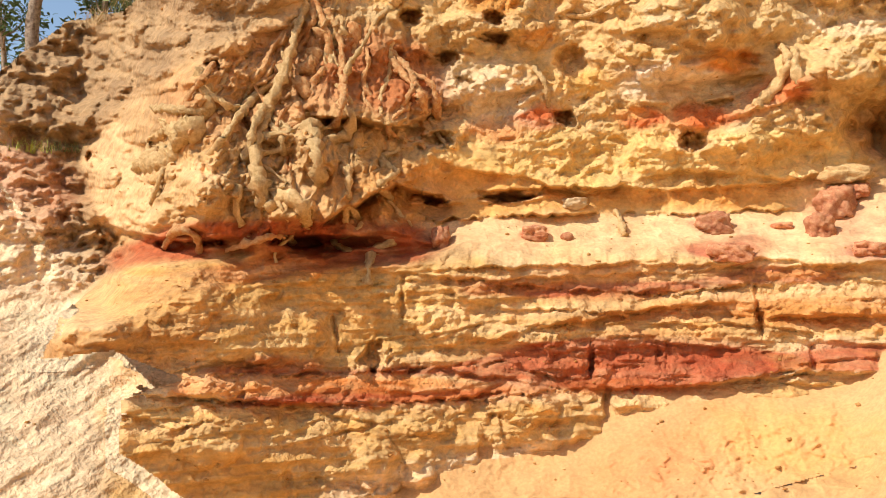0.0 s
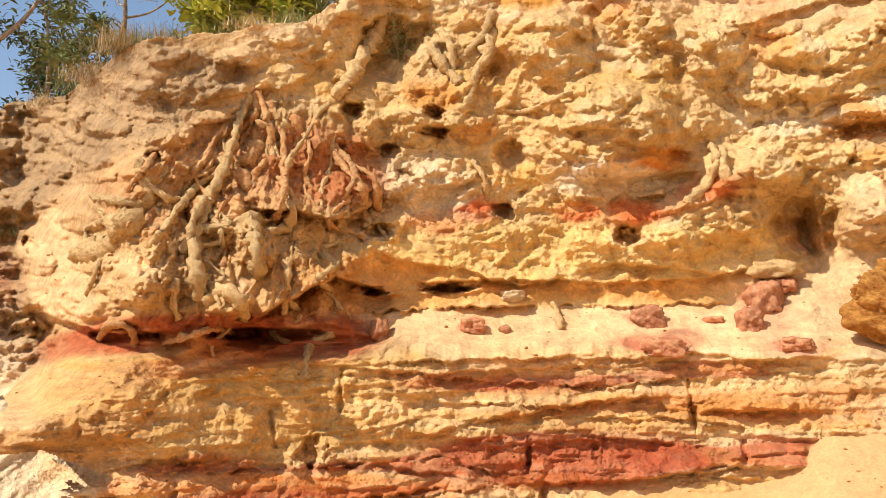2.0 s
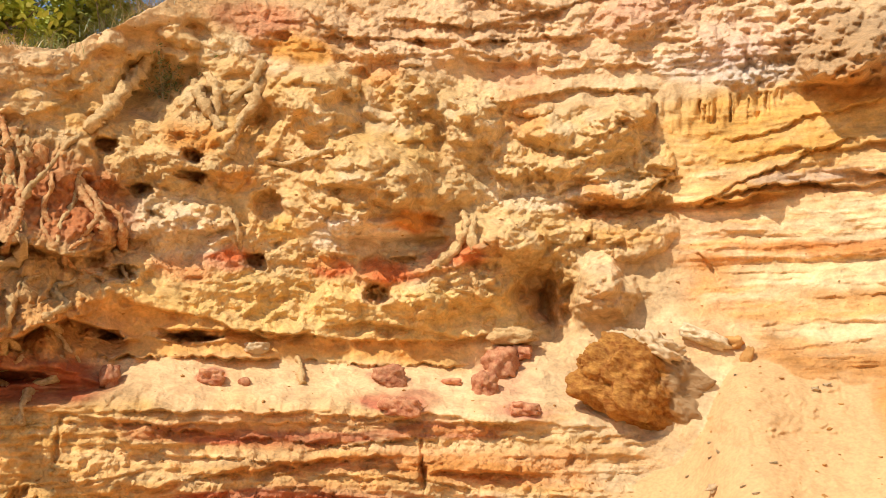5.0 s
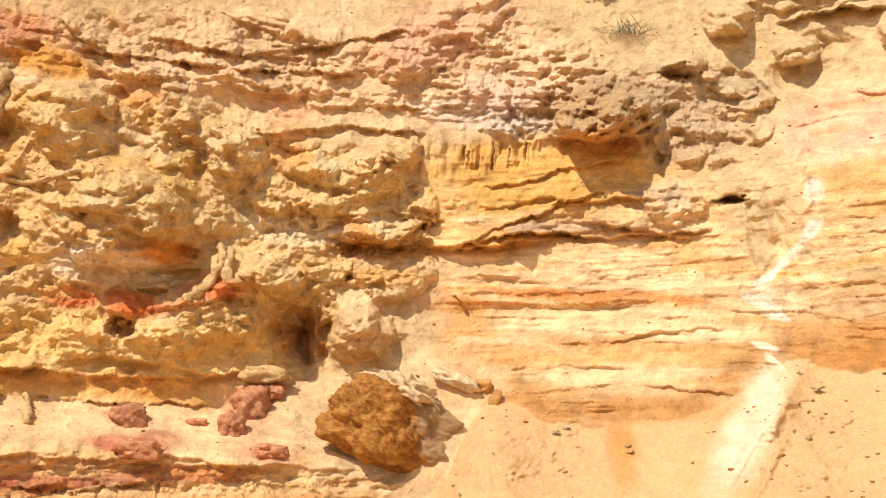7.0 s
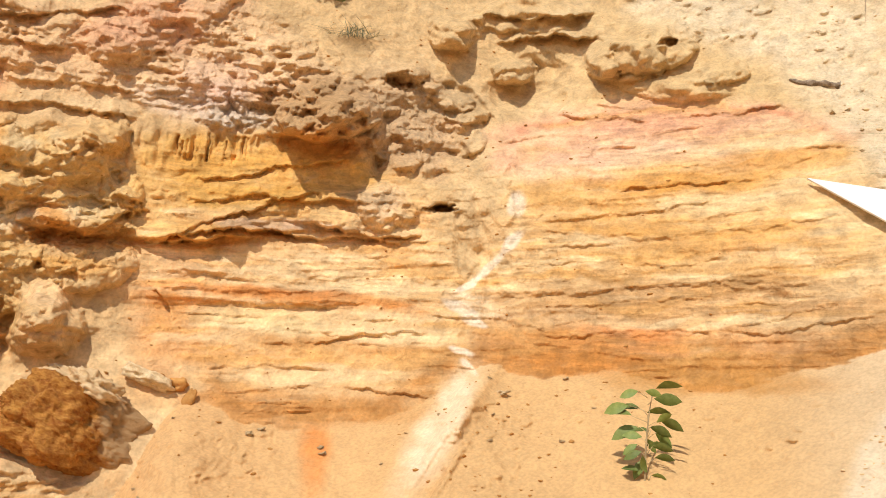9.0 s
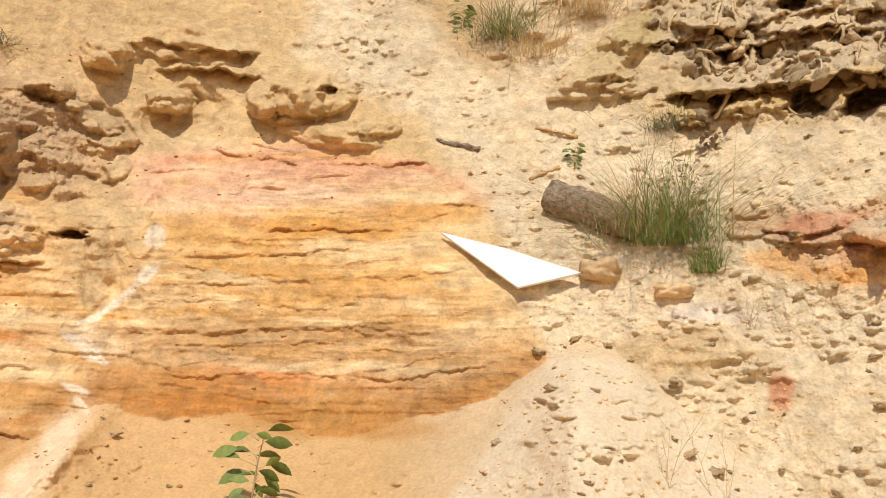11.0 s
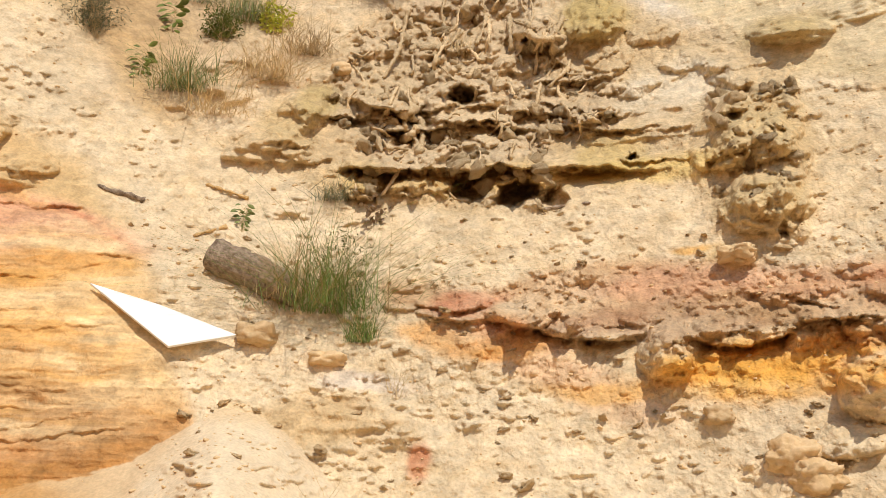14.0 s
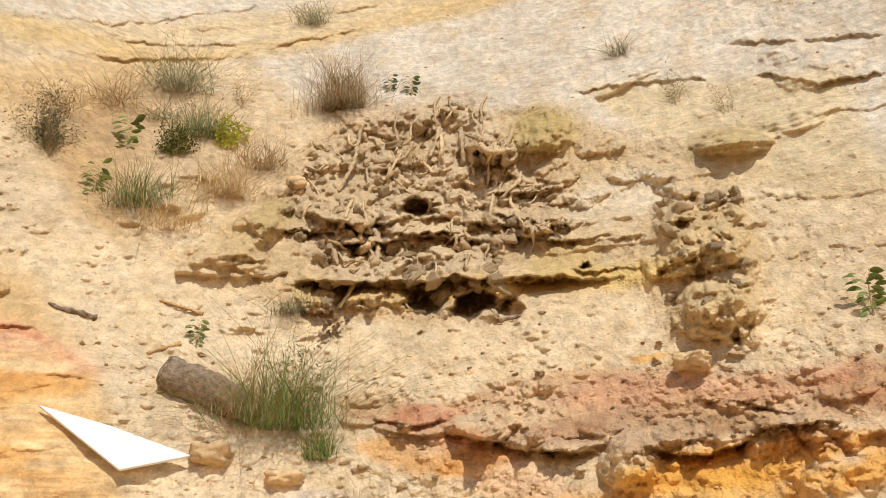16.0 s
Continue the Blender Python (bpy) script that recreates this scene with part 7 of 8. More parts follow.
# big roots in the hollow under the brink
HOLLOW = "bare roots in the hollow under the brink"
LBL = "stout bare tree root spanning the hollow"
root([(-4.63, 20.00), (-5.57, 18.50), (-6.56, 16.83), (-7.55, 15.47), (-8.03, 14.62)], 0.075, 0.06, ROOT_TAN, LBL, HOLLOW, 0.16, 60)
root([(-2.49, 18.39), (-1.97, 17.45), (-1.28, 16.51), (-0.42, 15.73)], 0.06, 0.05, ROOT_TAN, LBL, HOLLOW, 0.14, 61)
root([(1.68, 18.91), (1.15, 17.59), (0.45, 16.42), (-0.07, 14.60)], 0.07, 0.045, ROOT_TAN, LBL, HOLLOW, 0.14, 62)
root([(-1.80, 19.07), (-1.10, 17.82), (-0.93, 16.20)], 0.05, 0.04, ROOT_TAN, LBL, HOLLOW, 0.12, 63)
root([(-0.41, 17.20), (0.98, 18.56), (1.68, 20.19)], 0.04, 0.05, ROOT_TAN, LBL, HOLLOW, 0.12, 64)
root([(0.27, 11.29), (0.78, 10.31), (1.12, 8.99)], 0.03, 0.025, ROOT_TAN, "thin sand-crusted root on the cliff face", "", 0.06, 65)
root([(1.65, 14.33), (3.37, 14.21), (5.10, 14.91), (6.48, 15.42)], 0.025, 0.03, ROOT_TAN, "thin sand-crusted root on the cliff face", "", 0.06, 66)
root([(14.18, 12.26), (14.54, 11.10), (13.77, 9.78), (12.74, 8.79)], 0.03, 0.06, ROOT_TAN, "sand-crusted root spur on the cliff face", "", 0.10, 67)
root([(14.99, 11.75), (14.79, 10.76), (15.08, 9.77)], 0.03, 0.05, ROOT_TAN, "sand-crusted root spur on the cliff face", "", 0.10, 68)

# ---- sheet of rubbish board ----
def board():
    a, b, c = (on_wall(*q, h) for q, h in (((66.09, 17.20), 0.05), ((70.93, 13.98), 0.12), ((74.56, 14.80), 0.13)))
    d = on_wall(*(70.03, 16.25), 0.06)
    n = (b - a).cross(c - a).normalized()
    if n.z < 0:
        n = -n
    bm = bmesh.new()
    low = [bm.verts.new(p) for p in (a, b, c, d)]
    top = [bm.verts.new(p + n * 0.022) for p in (a, b, c, d)]
    bm.faces.new(top)
    bm.faces.new(low[::-1])
    for k in range(4):
        bm.faces.new((low[k], low[(k + 1) % 4], top[(k + 1) % 4], top[k]))
    bmesh.ops.recalc_face_normals(bm, faces=bm.faces)
    bmesh.ops.bevel(bm, geom=bm.edges[:], offset=0.003, segments=1, affect="EDGES")
    return tagged(part("broken_board", bm, BOARD, soft=False), "pointed scrap of white board lying on the sand slope", "board")


board()


# ---- log ----
def log():
    base = bpy.data.objects.new("log", None)
    scene.collection.objects.link(base)
    a, b = on_wall(*(72.71, 19.18), 0.10), on_wall(*(77.87, 17.21), 0.10)
    v, f = tube_data([a, a.lerp(b, 0.3), a.lerp(b, 0.65), b], [0.15, 0.155, 0.14, 0.12], 22, 0.16, 3)
    grown("bark", v, f, BARK, base, "grey-brown fissured bark")
    d = (a - b).normalized()
    v, f = tube_data([a + d * 0.012, a - d * 0.02], [0.135, 0.135], 22, 0.05, 5)
    grown("cut_end", v, f, CUT_WOOD, base, "dull weathered cut end")
    return tagged(base, "short weathered log lying on the sand slope", "log")


log()
LITTER = "flat pieces of bark on the slope"
root([(65.39, 22.62), (66.10, 22.34), (66.95, 22.26), (68.06, 21.99)], 0.02, 0.03, BARK, "curved strip of dark bark on the sand", LITTER, 0.03, 70, 0.01, "bark_strip")
root([(71.47, 23.17), (72.67, 22.93), (74.02, 22.54)], 0.015, 0.02, ROOT_TAN, "pale stick lying on the sand", LITTER, 0.02, 71, 0.01, "stick")
root([(71.25, 20.26), (72.06, 20.61), (72.95, 20.89)], 0.018, 0.02, ROOT_TAN, "pale stick lying on the sand", LITTER, 0.02, 72, 0.01, "stick")
root([(91.78, 21.74), (93.14, 21.82), (94.67, 21.89)], 0.02, 0.02, BARK, "dark stick lying before the burrows", LITTER, 0.02, 73, 0.01, "stick")
root([(91.19, 22.69), (91.62, 22.17), (92.12, 21.65)], 0.02, 0.02, ROOT_GREY, "grey root leaning in the burrow mouth", "", 0.06, 74, 0.04)
rock((75.55, 14.96), (0.15, 0.13, 0.095), STONE_BUFF, "buff sandstone lump beside the white board", "rock", "", 41, 0, 0.06, 4, 0.4)
rock((79.69, 13.64), (0.14, 0.09, 0.06), STONE_BUFF, "flat buff stone below the grass tuft", "rock", "", 42, 0, 0.04, 4, 0.4)
rock((78.81, 30.12), (0.11, 0.09, 0.07), STONE_BUFF, "smooth rounded buff stone beside the tangle", "rock", "", 43, 0, 0.05, 4, 0.2)
rock((102.76, 18.27), (0.13, 0.10, 0.07), STONE_BUFF, "brown clod on the sand", "rock", "", 44, 0, 0.03, 4, 0.6)
rock((101.12, 9.94), (0.10, 0.08, 0.06), STONE_BUFF, "rounded buff stone on the sand", "rock", "", 45, 0, 0.03, 4, 0.4)
rock((104.51, 7.79), (0.15, 0.11, 0.10), STONE_BUFF, "lumpy block at the foot of the bank", "rock", "", 46, 0, 0.05, 4, 0.6)
rock((105.54, 6.80), (0.15, 0.11, 0.10), STONE_BUFF, "lumpy block at the foot of the bank", "rock", "", 47, 0, 0.05, 4, 0.6)
# clods strewn over the far slope
CLODS = [rock_data((1.0, 0.7, 0.36), 60 + k, 3, 0.9) for k in range(6)]
meshes = []
for bm in CLODS:
    me = bpy.data.meshes.new("clod")
    bm.to_mesh(me)
    bm.free()
    me.materials.append(STONE_BUFF)
    me.polygons.foreach_set("use_smooth", np.ones(len(me.polygons), bool))
    meshes.append(me)
rnd = random.Random(5)
made = 0
while made < 160:
    u, v = rnd.uniform(58, 116), rnd.uniform(1, 22)
    i, j = cell(u, v)
    if rnd.random() > rubble[i, j] + 0.6 * cone[i, j]:
        continue
    ob = new("clod", meshes[rnd.randrange(6)])
    s = min(0.055, 0.016 * math.exp(abs(rnd.gauss(0, 0.75))))
    ob.matrix_world = Matrix.Translation(on_wall(u, v, 0.2 * s)) @ pose(0, 0, 0, rnd.uniform(-25, 25), rnd.uniform(-25, 25), rnd.uniform(0, 360)) @ Matrix.Diagonal((s, s, s, 1))
    tagged(ob, "crumbly buff clod lying on the sand slope", "clod", "clods on the slope")
    made += 1
made = 0
while made < 30:
    u, v = rnd.uniform(20, 58), rnd.uniform(-4, 7)
    i, j = cell(u, v)
    if sandy[i, j] < 0.9:
        continue
    ob = new("clod", meshes[rnd.randrange(6)])
    s = min(0.05, 0.013 * math.exp(abs(rnd.gauss(0, 0.6))))
    ob.matrix_world = Matrix.Translation(on_wall(u, v, 0.2 * s)) @ pose(0, 0, 0, rnd.uniform(-25, 25), rnd.uniform(-25, 25), rnd.uniform(0, 360)) @ Matrix.Diagonal((s, s, s, 1))
    tagged(ob, "small buff clod lying on drifted sand", "clod", "clods on the drifted sand")
    made += 1

# fine scree: too small and too many to count
def scree(name, n, seed, weight, lo, hi, colour, label):
    g = np.random.default_rng(seed)
    bm = bmesh.new()
    bmesh.ops.create_icosphere(bm, subdivisions=1, radius=1.0)
    ball = np.array([v.co[:] for v in bm.verts])
    tri = np.array([[v.index for v in f.verts] for f in bm.faces])
    bm.free()
    w = np.cumsum((weight[::4, ::4] * (np.gradient(us)[::4, None] * np.gradient(vs)[None, ::4])).ravel())
    pick = np.searchsorted(w, g.random(n) * w[-1])
    pi, pj = (pick // weight[::4, ::4].shape[1]) * 4, (pick % weight[::4, ::4].shape[1]) * 4
    pi, pj = np.clip(pi + g.integers(-2, 3, n), 0, nu - 1), np.clip(pj + g.integers(-2, 3, n), 0, nv - 1)
    at = np.stack([X[pi, pj], Y[pi, pj], Z[pi, pj]], -1)
    size = np.clip(lo * np.exp(np.abs(g.normal(0, 0.7, n))), lo, hi)
    jit = 1 + 0.35 * g.normal(0, 1, (n, len(ball), 1))
    v = ball[None] * np.clip(jit, 0.5, 1.5) * np.array([1.0, 0.8, 0.5])
    a = g.random(n) * 6.283
    x = v[..., 0] * np.cos(a)[:, None] - v[..., 1] * np.sin(a)[:, None]
    y = v[..., 0] * np.sin(a)[:, None] + v[..., 1] * np.cos(a)[:, None]
    v = np.stack([x, y, v[..., 2]], -1) * size[:, None, None] + at[:, None]
    f = (tri[None] + (np.arange(n) * len(ball))[:, None, None]).reshape(-1, 3)
    me = bpy.data.meshes.new(name)
    me.vertices.add(n * len(ball))
    me.vertices.foreach_set("co", v.astype(np.float32).ravel())
    me.loops.add(f.size)
    me.loops.foreach_set("vertex_index", f.astype(np.int32).ravel())
    me.polygons.add(len(f))
    me.polygons.foreach_set("loop_start", np.arange(0, f.size, 3, dtype=np.int32))
    me.update()
    me.materials.append(colour)
    return tagged(new(name, me), label, "scree", kind="stuff")


inside = (U > -30) & (U < 116) & (V > -13) & (V < 42)
scree("scree", 3000, 3, inside * (rubble * (0.15 + smooth(-0.2, 0.5, nz(A * 0.8, B, 85))) + 1.0 * cone + 0.25 * dune), 0.006, 0.030, STONE_BUFF, "fine buff scree strewn over the sand slope")
scree("gravel", 1500, 4, inside * (U < 62) * (0.10 * dusted + 0.12 * sandy * smooth(0.0, 0.5, nz(A * 0.8, B * 0.8, 79)) + 0.03), 0.006, 0.022, STONE, "fine ochre crumbs strewn over sand and ledges")

# ---- tangle of roots on the far bank ----
TANGLE = "tangled roots of the far bank"
rnd = random.Random(23)
for k in range(130):
    cu, cv = rnd.uniform(*sorted(((77.07, 40.67)[0], (97.44, 39.61)[0]))), rnd.uniform((85.60, 22.38)[1], (85.17, 34.20)[1])
    i, j = cell(cu, cv)
    if tangle[i, j] < 0.7:
        continue
    a, long = rnd.gauss(0, 55) + 90, rnd.uniform(0.7, 2.2)
    kn = [(cu + (q - 1.5) * long / 3 * math.cos(radians(a)) + rnd.uniform(-0.2, 0.2), cv + (q - 1.5) * long / 3 * math.sin(radians(a)) + rnd.uniform(-0.2, 0.2)) for q in range(4)]
    r = 0.014 * math.exp(abs(rnd.gauss(0, 0.6)))
    root(kn, r, r * rnd.uniform(0.5, 1.0), ROOT_GREY, "dry grey-brown root in a thick tangle", TANGLE, rnd.uniform(0.05, 0.16), 100 + k, rnd.uniform(-0.05, 0.06))
PEG = "pale upright root standing out of the bank"
for kn, r in (([(84.27, 27.05), (84.32, 26.16), (84.29, 25.34)], 0.045), ([(81.85, 29.01), (81.84, 27.69), (81.53, 26.39), (81.89, 25.40)], 0.03), ([(82.87, 33.44), (82.73, 32.62), (82.43, 31.31), (81.61, 29.67)], 0.03),
              ([(89.63, 32.80), (89.73, 31.97), (89.80, 30.98)], 0.04), ([(88.10, 33.07), (87.98, 32.42), (87.53, 31.46)], 0.03), ([(85.99, 26.59), (86.26, 25.92), (86.74, 25.57)], 0.02), ([(84.88, 31.25), (85.82, 31.54), (86.37, 32.34)], 0.025)):
    root(kn, r, r * 0.8, ROOT_GREY, PEG, "pale roots of the far bank", 0.14, len(kn) * 7, 0.08)

# sand-crusted knobs among the roots and on the pillar beside them
KNOBS = []
for k in range(5):
    bm = rock_data((1.0, 0.85, 0.75), 90 + k, 3, 0.6)
    me = bpy.data.meshes.new("knob")
    bm.to_mesh(me)
    bm.free()
    me.materials.append(ROOT_GREY)
    me.polygons.foreach_set("use_smooth", np.ones(len(me.polygons), bool))
    KNOBS.append(me)
rnd = random.Random(41)
pillar = area([(101.86, 27.20), (106.61, 27.25), (107.02, 22.46), (106.58, 19.19), (101.89, 19.92), (102.01, 23.34)], 0.4)
made = 0
while made < 100:
    cu, cv = rnd.uniform((77.80, 30.96)[0], (108.38, 27.81)[0]), rnd.uniform((85.66, 21.10)[1], (85.15, 34.86)[1])
    i, j = cell(cu, cv)
    if tangle[i, j] < 0.7 and pillar[i, j] < 0.7:
        continue
    ob = new("knob", KNOBS[rnd.randrange(5)])
    s = rnd.uniform(0.03, 0.085)
    ob.matrix_world = Matrix.Translation(on_wall(cu, cv, 0.5 * s)) @ pose(0, 0, 0, rnd.uniform(-40, 40), rnd.uniform(-40, 40), rnd.uniform(0, 360)) @ Matrix.Diagonal((s * rnd.uniform(0.8, 1.6), s, s, 1))
    tagged(ob, "sand-crusted knob of root in the eroded bank", "root", "crusted knobs of the far bank")
    made += 1


# ---- plants ----
GRASS = leaf_mat("grass_blade", lin(92, 118, 54), lin(136, 152, 86))
def blade_field(n, height, spread, rnd, width=0.006, droop=0.5, base=0.1):
    """Grass blades: thin three-step strips that lean out from one foot."""
    verts, faces = [], []
    for _ in range(n):
        a, lean = rnd.uniform(0, 2 * math.pi), abs(rnd.gauss(0, spread))
        h = height * rnd.uniform(0.45, 1.1)
        d = Vector((math.cos(a), math.sin(a), 0))
        w = Vector((-d.y, d.x, 0)) * width * rnd.uniform(0.6, 1.3)
        foot = Vector((rnd.gauss(0, base), rnd.gauss(0, base), -0.02))
        k = len(verts)
        for q in range(4):
            t = q / 3
            p = foot + Vector((0, 0, h * (t - 0.25 * droop * lean * t * t))) + d * h * lean * (t + droop * t * t) * 0.8
            s = 1 - 0.85 * t
            verts += [p - w * s, p + w * s]
        for q in range(3):
            faces.append((k + 2 * q, k + 2 * q + 1, k + 2 * q + 3, k + 2 * q + 2))
    return verts, faces


def leaf_shape(length, width, bend=0.25):
    verts, faces = [], []
    outline = (0.0, 0.55, 0.95, 1.0, 0.7, 0.0)
    for q, s in enumerate(outline):
        t = q / 5
        x, z = length * t, -bend * length * t * t + 0.08 * length * t
        verts += [(x, -0.5 * width * s, z + 0.12 * width * s), (x, 0, z), (x, 0.5 * width * s, z + 0.12 * width * s)]
    for q in range(5):
        a = 3 * q
        faces += [(a, a + 1, a + 4, a + 3), (a + 1, a + 2, a + 5, a + 4)]
    return verts, faces


def stem_set(n, height, spread, rnd, radius=0.004, forks=2):
    """Thin woody stems with side twigs; gives the mesh and the ends and joints where leaves sit."""
    verts, faces, seats = [], [], []

    def add(points, r0, r1):
        v, f = tube_data(points, [r0 + (r1 - r0) * k / (len(points) - 1) for k in range(len(points))], 4, 0.0)
        o = len(verts)
        verts.extend(v)
        faces.extend(tuple(i + o for i in g) for g in f)

    for _ in range(n):
        a, lean = rnd.uniform(0, 2 * math.pi), abs(rnd.gauss(0, spread))
        h = height * rnd.uniform(0.6, 1.05)
        p, d = Vector((rnd.gauss(0, 0.04), rnd.gauss(0, 0.04), -0.03)), Vector((math.cos(a) * lean, math.sin(a) * lean, 1)).normalized()
        pts = [p.copy()]
        for q in range(4):
            d = (d + Vector((rnd.gauss(0, 0.16), rnd.gauss(0, 0.16), 0.02))).normalized()
            p = p + d * h / 4
            pts.append(p.copy())
            seats.append((p.copy(), d.copy()))
            for _ in range(forks):
                e = (d + Vector((rnd.gauss(0, 0.7), rnd.gauss(0, 0.7), rnd.uniform(0, 0.5)))).normalized()
                ends = [p, p + e * h * 0.12, p + (e + Vector((0, 0, 0.25))) * h * rnd.uniform(0.18, 0.32)]
                add(ends, radius * 0.6, radius * 0.25)
                seats += [(ends[1], e), (ends[2], e)]
        add(pts, radius, radius * 0.4)
    return verts, faces, seats


def leaf_field(seats, per, length, width, rnd, scatter=0.03):
    verts, faces = [], []
    shape_v, shape_f = leaf_shape(1.0, width / length, 0.3)
    for p, d in seats:
        for _ in range(per):
            s = length * rnd.uniform(0.6, 1.25)
            m = Matrix.Translation(p + Vector((rnd.gauss(0, scatter), rnd.gauss(0, scatter), rnd.gauss(0, scatter)))) @ pose(0, 0, 0, rnd.uniform(-50, 50), rnd.uniform(-60, 35), rnd.uniform(0, 360))
            o = len(verts)
            verts += [m @ (Vector(v) * s) for v in shape_v]
            faces += [tuple(i + o for i in f) for f in shape_f]
    return verts, faces


def holder(name, c, label, category, group="", out=0.0, turn=0.0):
    ob = new(name)
    ob.matrix_world = Matrix.Translation(on_wall(*c, out)) @ pose(0, 0, 0, 0, 0, turn)
    return tagged(ob, label, category, group)


def tuft(c, n, height, spread, material, label, seed, group="grass tufts on the slope", base=0.08, width=0.005):
    base_ob = holder("grass_tuft", c, label, "grass", group)
    r = random.Random(seed)
    v, f = blade_field(int(2.3 * n), height, 1.25 * spread, r, 0.75 * width, 0.8, 1.15 * base)
    tagged(grown("grass", v, f, material, base_ob), kind="stuff")
    v, f = blade_field(int(0.6 * n), 0.8 * height, 1.6 * spread, r, 0.6 * width, 1.0, 1.3 * base)
    tagged(grown("dry_grass", v, f, STRAW if material != STRAW else DEAD, base_ob, "bleached dead blades"), kind="stuff")
    return base_ob


def bush(c, height, stems, material, label, seed, leaf=(0.05, 0.014), per=2, spread=0.45, group="low shrubs on the slope", forks=2, wood=None, radius=0.005, name="shrub", up=0.0, scatter=0.03):
    base_ob = holder(name, c, label, "shrub", group)
    base_ob.location.z += up
    r = random.Random(seed)
    v, f, seats = stem_set(stems, height, spread, r, radius, forks)
    tagged(grown("brush", v, f, wood or STRAW, base_ob), kind="stuff")
    if per:
        v, f = leaf_field(seats, per, leaf[0], leaf[1], r, scatter)
        tagged(grown("foliage", v, f, material, base_ob), kind="stuff")
    return base_ob


def seedling(c, label, seed, scale=1.0, turn=0.0, material=None, dry=False):
    """A young plant: one stem, side stalks and single broad leaves."""
    base_ob = holder("seedling", c, label, "plant", "seedlings on the sand", 0.0, turn)
    r = random.Random(seed)
    v, f = tube_data([(0, 0, -0.03), (0.01, 0, 0.18 * scale), (0.03, 0.01, 0.36 * scale), (0.06, 0.0, 0.52 * scale)], [0.007, 0.006, 0.005, 0.003], 6, 0.0)
    grown("stem", v, f, STRAW, base_ob)
    spots = ((-0.05, 0.50, 0.10, 150), (-0.12, 0.42, 0.13, 175), (-0.10, 0.36, 0.12, 190), (-0.02, 0.40, 0.12, 170), (0.02, 0.38, 0.12, 20), (-0.04, 0.30, 0.15, 200),
             (0.09, 0.52, 0.14, 5), (0.07, 0.46, 0.14, -5), (0.11, 0.34, 0.13, 0), (0.09, 0.27, 0.11, -40), (0.04, 0.30, 0.12, -60), (-0.06, 0.20, 0.09, 200),
             (-0.03, 0.16, 0.10, 220), (0.03, 0.20, 0.11, -30), (0.06, 0.19, 0.11, -70), (0.01, 0.12, 0.12, 250), (-0.02, 0.24, 0.10, 160), (0.08, 0.13, 0.10, -20),
             (-0.05, 0.05, 0.10, 190), (0.02, 0.04, 0.10, -90), (0.05, 0.03, 0.08, -30))
    spots += tuple((r.gauss(0, 0.07), r.uniform(0.08, 0.5), r.uniform(0.06, 0.11), r.choice((150, 180, 210, 20, -20, -60))) for _ in range(4))
    for x, z, s, a in spots:
        v, f = leaf_shape(s * 1.12 * scale, 0.52 * s * scale, 0.35)
        ob = grown("leaf", v, f, material or GREEN, base_ob)
        ob.matrix_local = pose(x * 0.75 * scale, r.uniform(-0.06, 0.06) * scale, z * scale, r.uniform(-75, -35), -0.35 * (a if abs(a) < 90 else 180 - a), 0 if abs(a) <= 90 else 180) @ pose(0, 0, 0, 0, 0, r.uniform(-35, 35))
        v, f = tube_data([(0.02 * scale, 0, z * scale - 0.04), (x * 0.75 * scale, 0, z * scale)], [0.003, 0.002], 4, 0.0)
        grown("stalk", v, f, STRAW, base_ob)
    return base_ob


seedling((56.92, 0.69), "young broad-leaved green seedling growing in drifted sand", 3, 1.12, -48)
seedling((73.92, 20.70), "small drooping seedling above the log", 5, 0.5, -70, OLIVE)
seedling((112.35, 18.98), "small broad-leaved seedling at the edge of the bank", 7, 0.75, -95)
seedling((86.25, 35.08), "small leafy seedling on top of the bank", 9, 0.6, -85, DEEP)
seedling((84.74, 35.37), "small leafy seedling on top of the bank", 11, 0.5, -85, DEEP)
seedling((66.44, 28.74), "leafy green seedling among dry grass", 13, 0.75, -70, GREEN)
seedling((67.74, 31.44), "leafy green seedling among dry grass", 14, 0.85, -70, GREEN)
# the big tuft below the log
tuft((79.41, 16.28), 300, 0.66, 0.95, GRASS, "large tuft of fine green grass beside the log", 21, base=0.19, width=0.004)
tuft((77.89, 16.95), 150, 0.5, 0.9, STRAW, "dry straw grass round the green tuft", 22, base=0.10, width=0.004)
tuft((81.59, 14.62), 130, 0.28, 0.5, GRASS, "small green tuft below the large one", 23, base=0.05, width=0.004)
bush((79.55, 16.60), 0.6, 12, OLIVE, "wispy dry-stemmed weed in the tuft", 24, (0.04, 0.008), 3, 0.6, forks=3, radius=0.003)
bush((76.60, 16.32), 0.42, 8, OLIVE, "wispy dry-stemmed weed beside the log", 25, (0.03, 0.006), 1, 0.6, forks=2, radius=0.003)
bush((83.69, 11.72), 0.28, 8, STRAW, "dry trailing roots and weeds on the slope", 26, per=0, spread=0.8, radius=0.003)
bush((81.70, 21.24), 0.22, 4, BARK, "withered weed with dead brown leaves", 27, (0.08, 0.04), 1, 0.8, forks=1, wood=BARK, radius=0.004)
bush((79.17, 3.30), 0.45, 3, STRAW, "thin bare weed on the sand cone", 28, per=0, spread=0.2, forks=1, radius=0.003)
bush((81.73, 2.73), 0.5, 3, STRAW, "thin bare weed on the sand cone", 29, per=0, spread=0.2, forks=1, radius=0.003)
bush((93.71, 18.12), 0.14, 4, STRAW, "tiny dry weed on the slope", 30, per=0, spread=0.5, forks=1, radius=0.003)
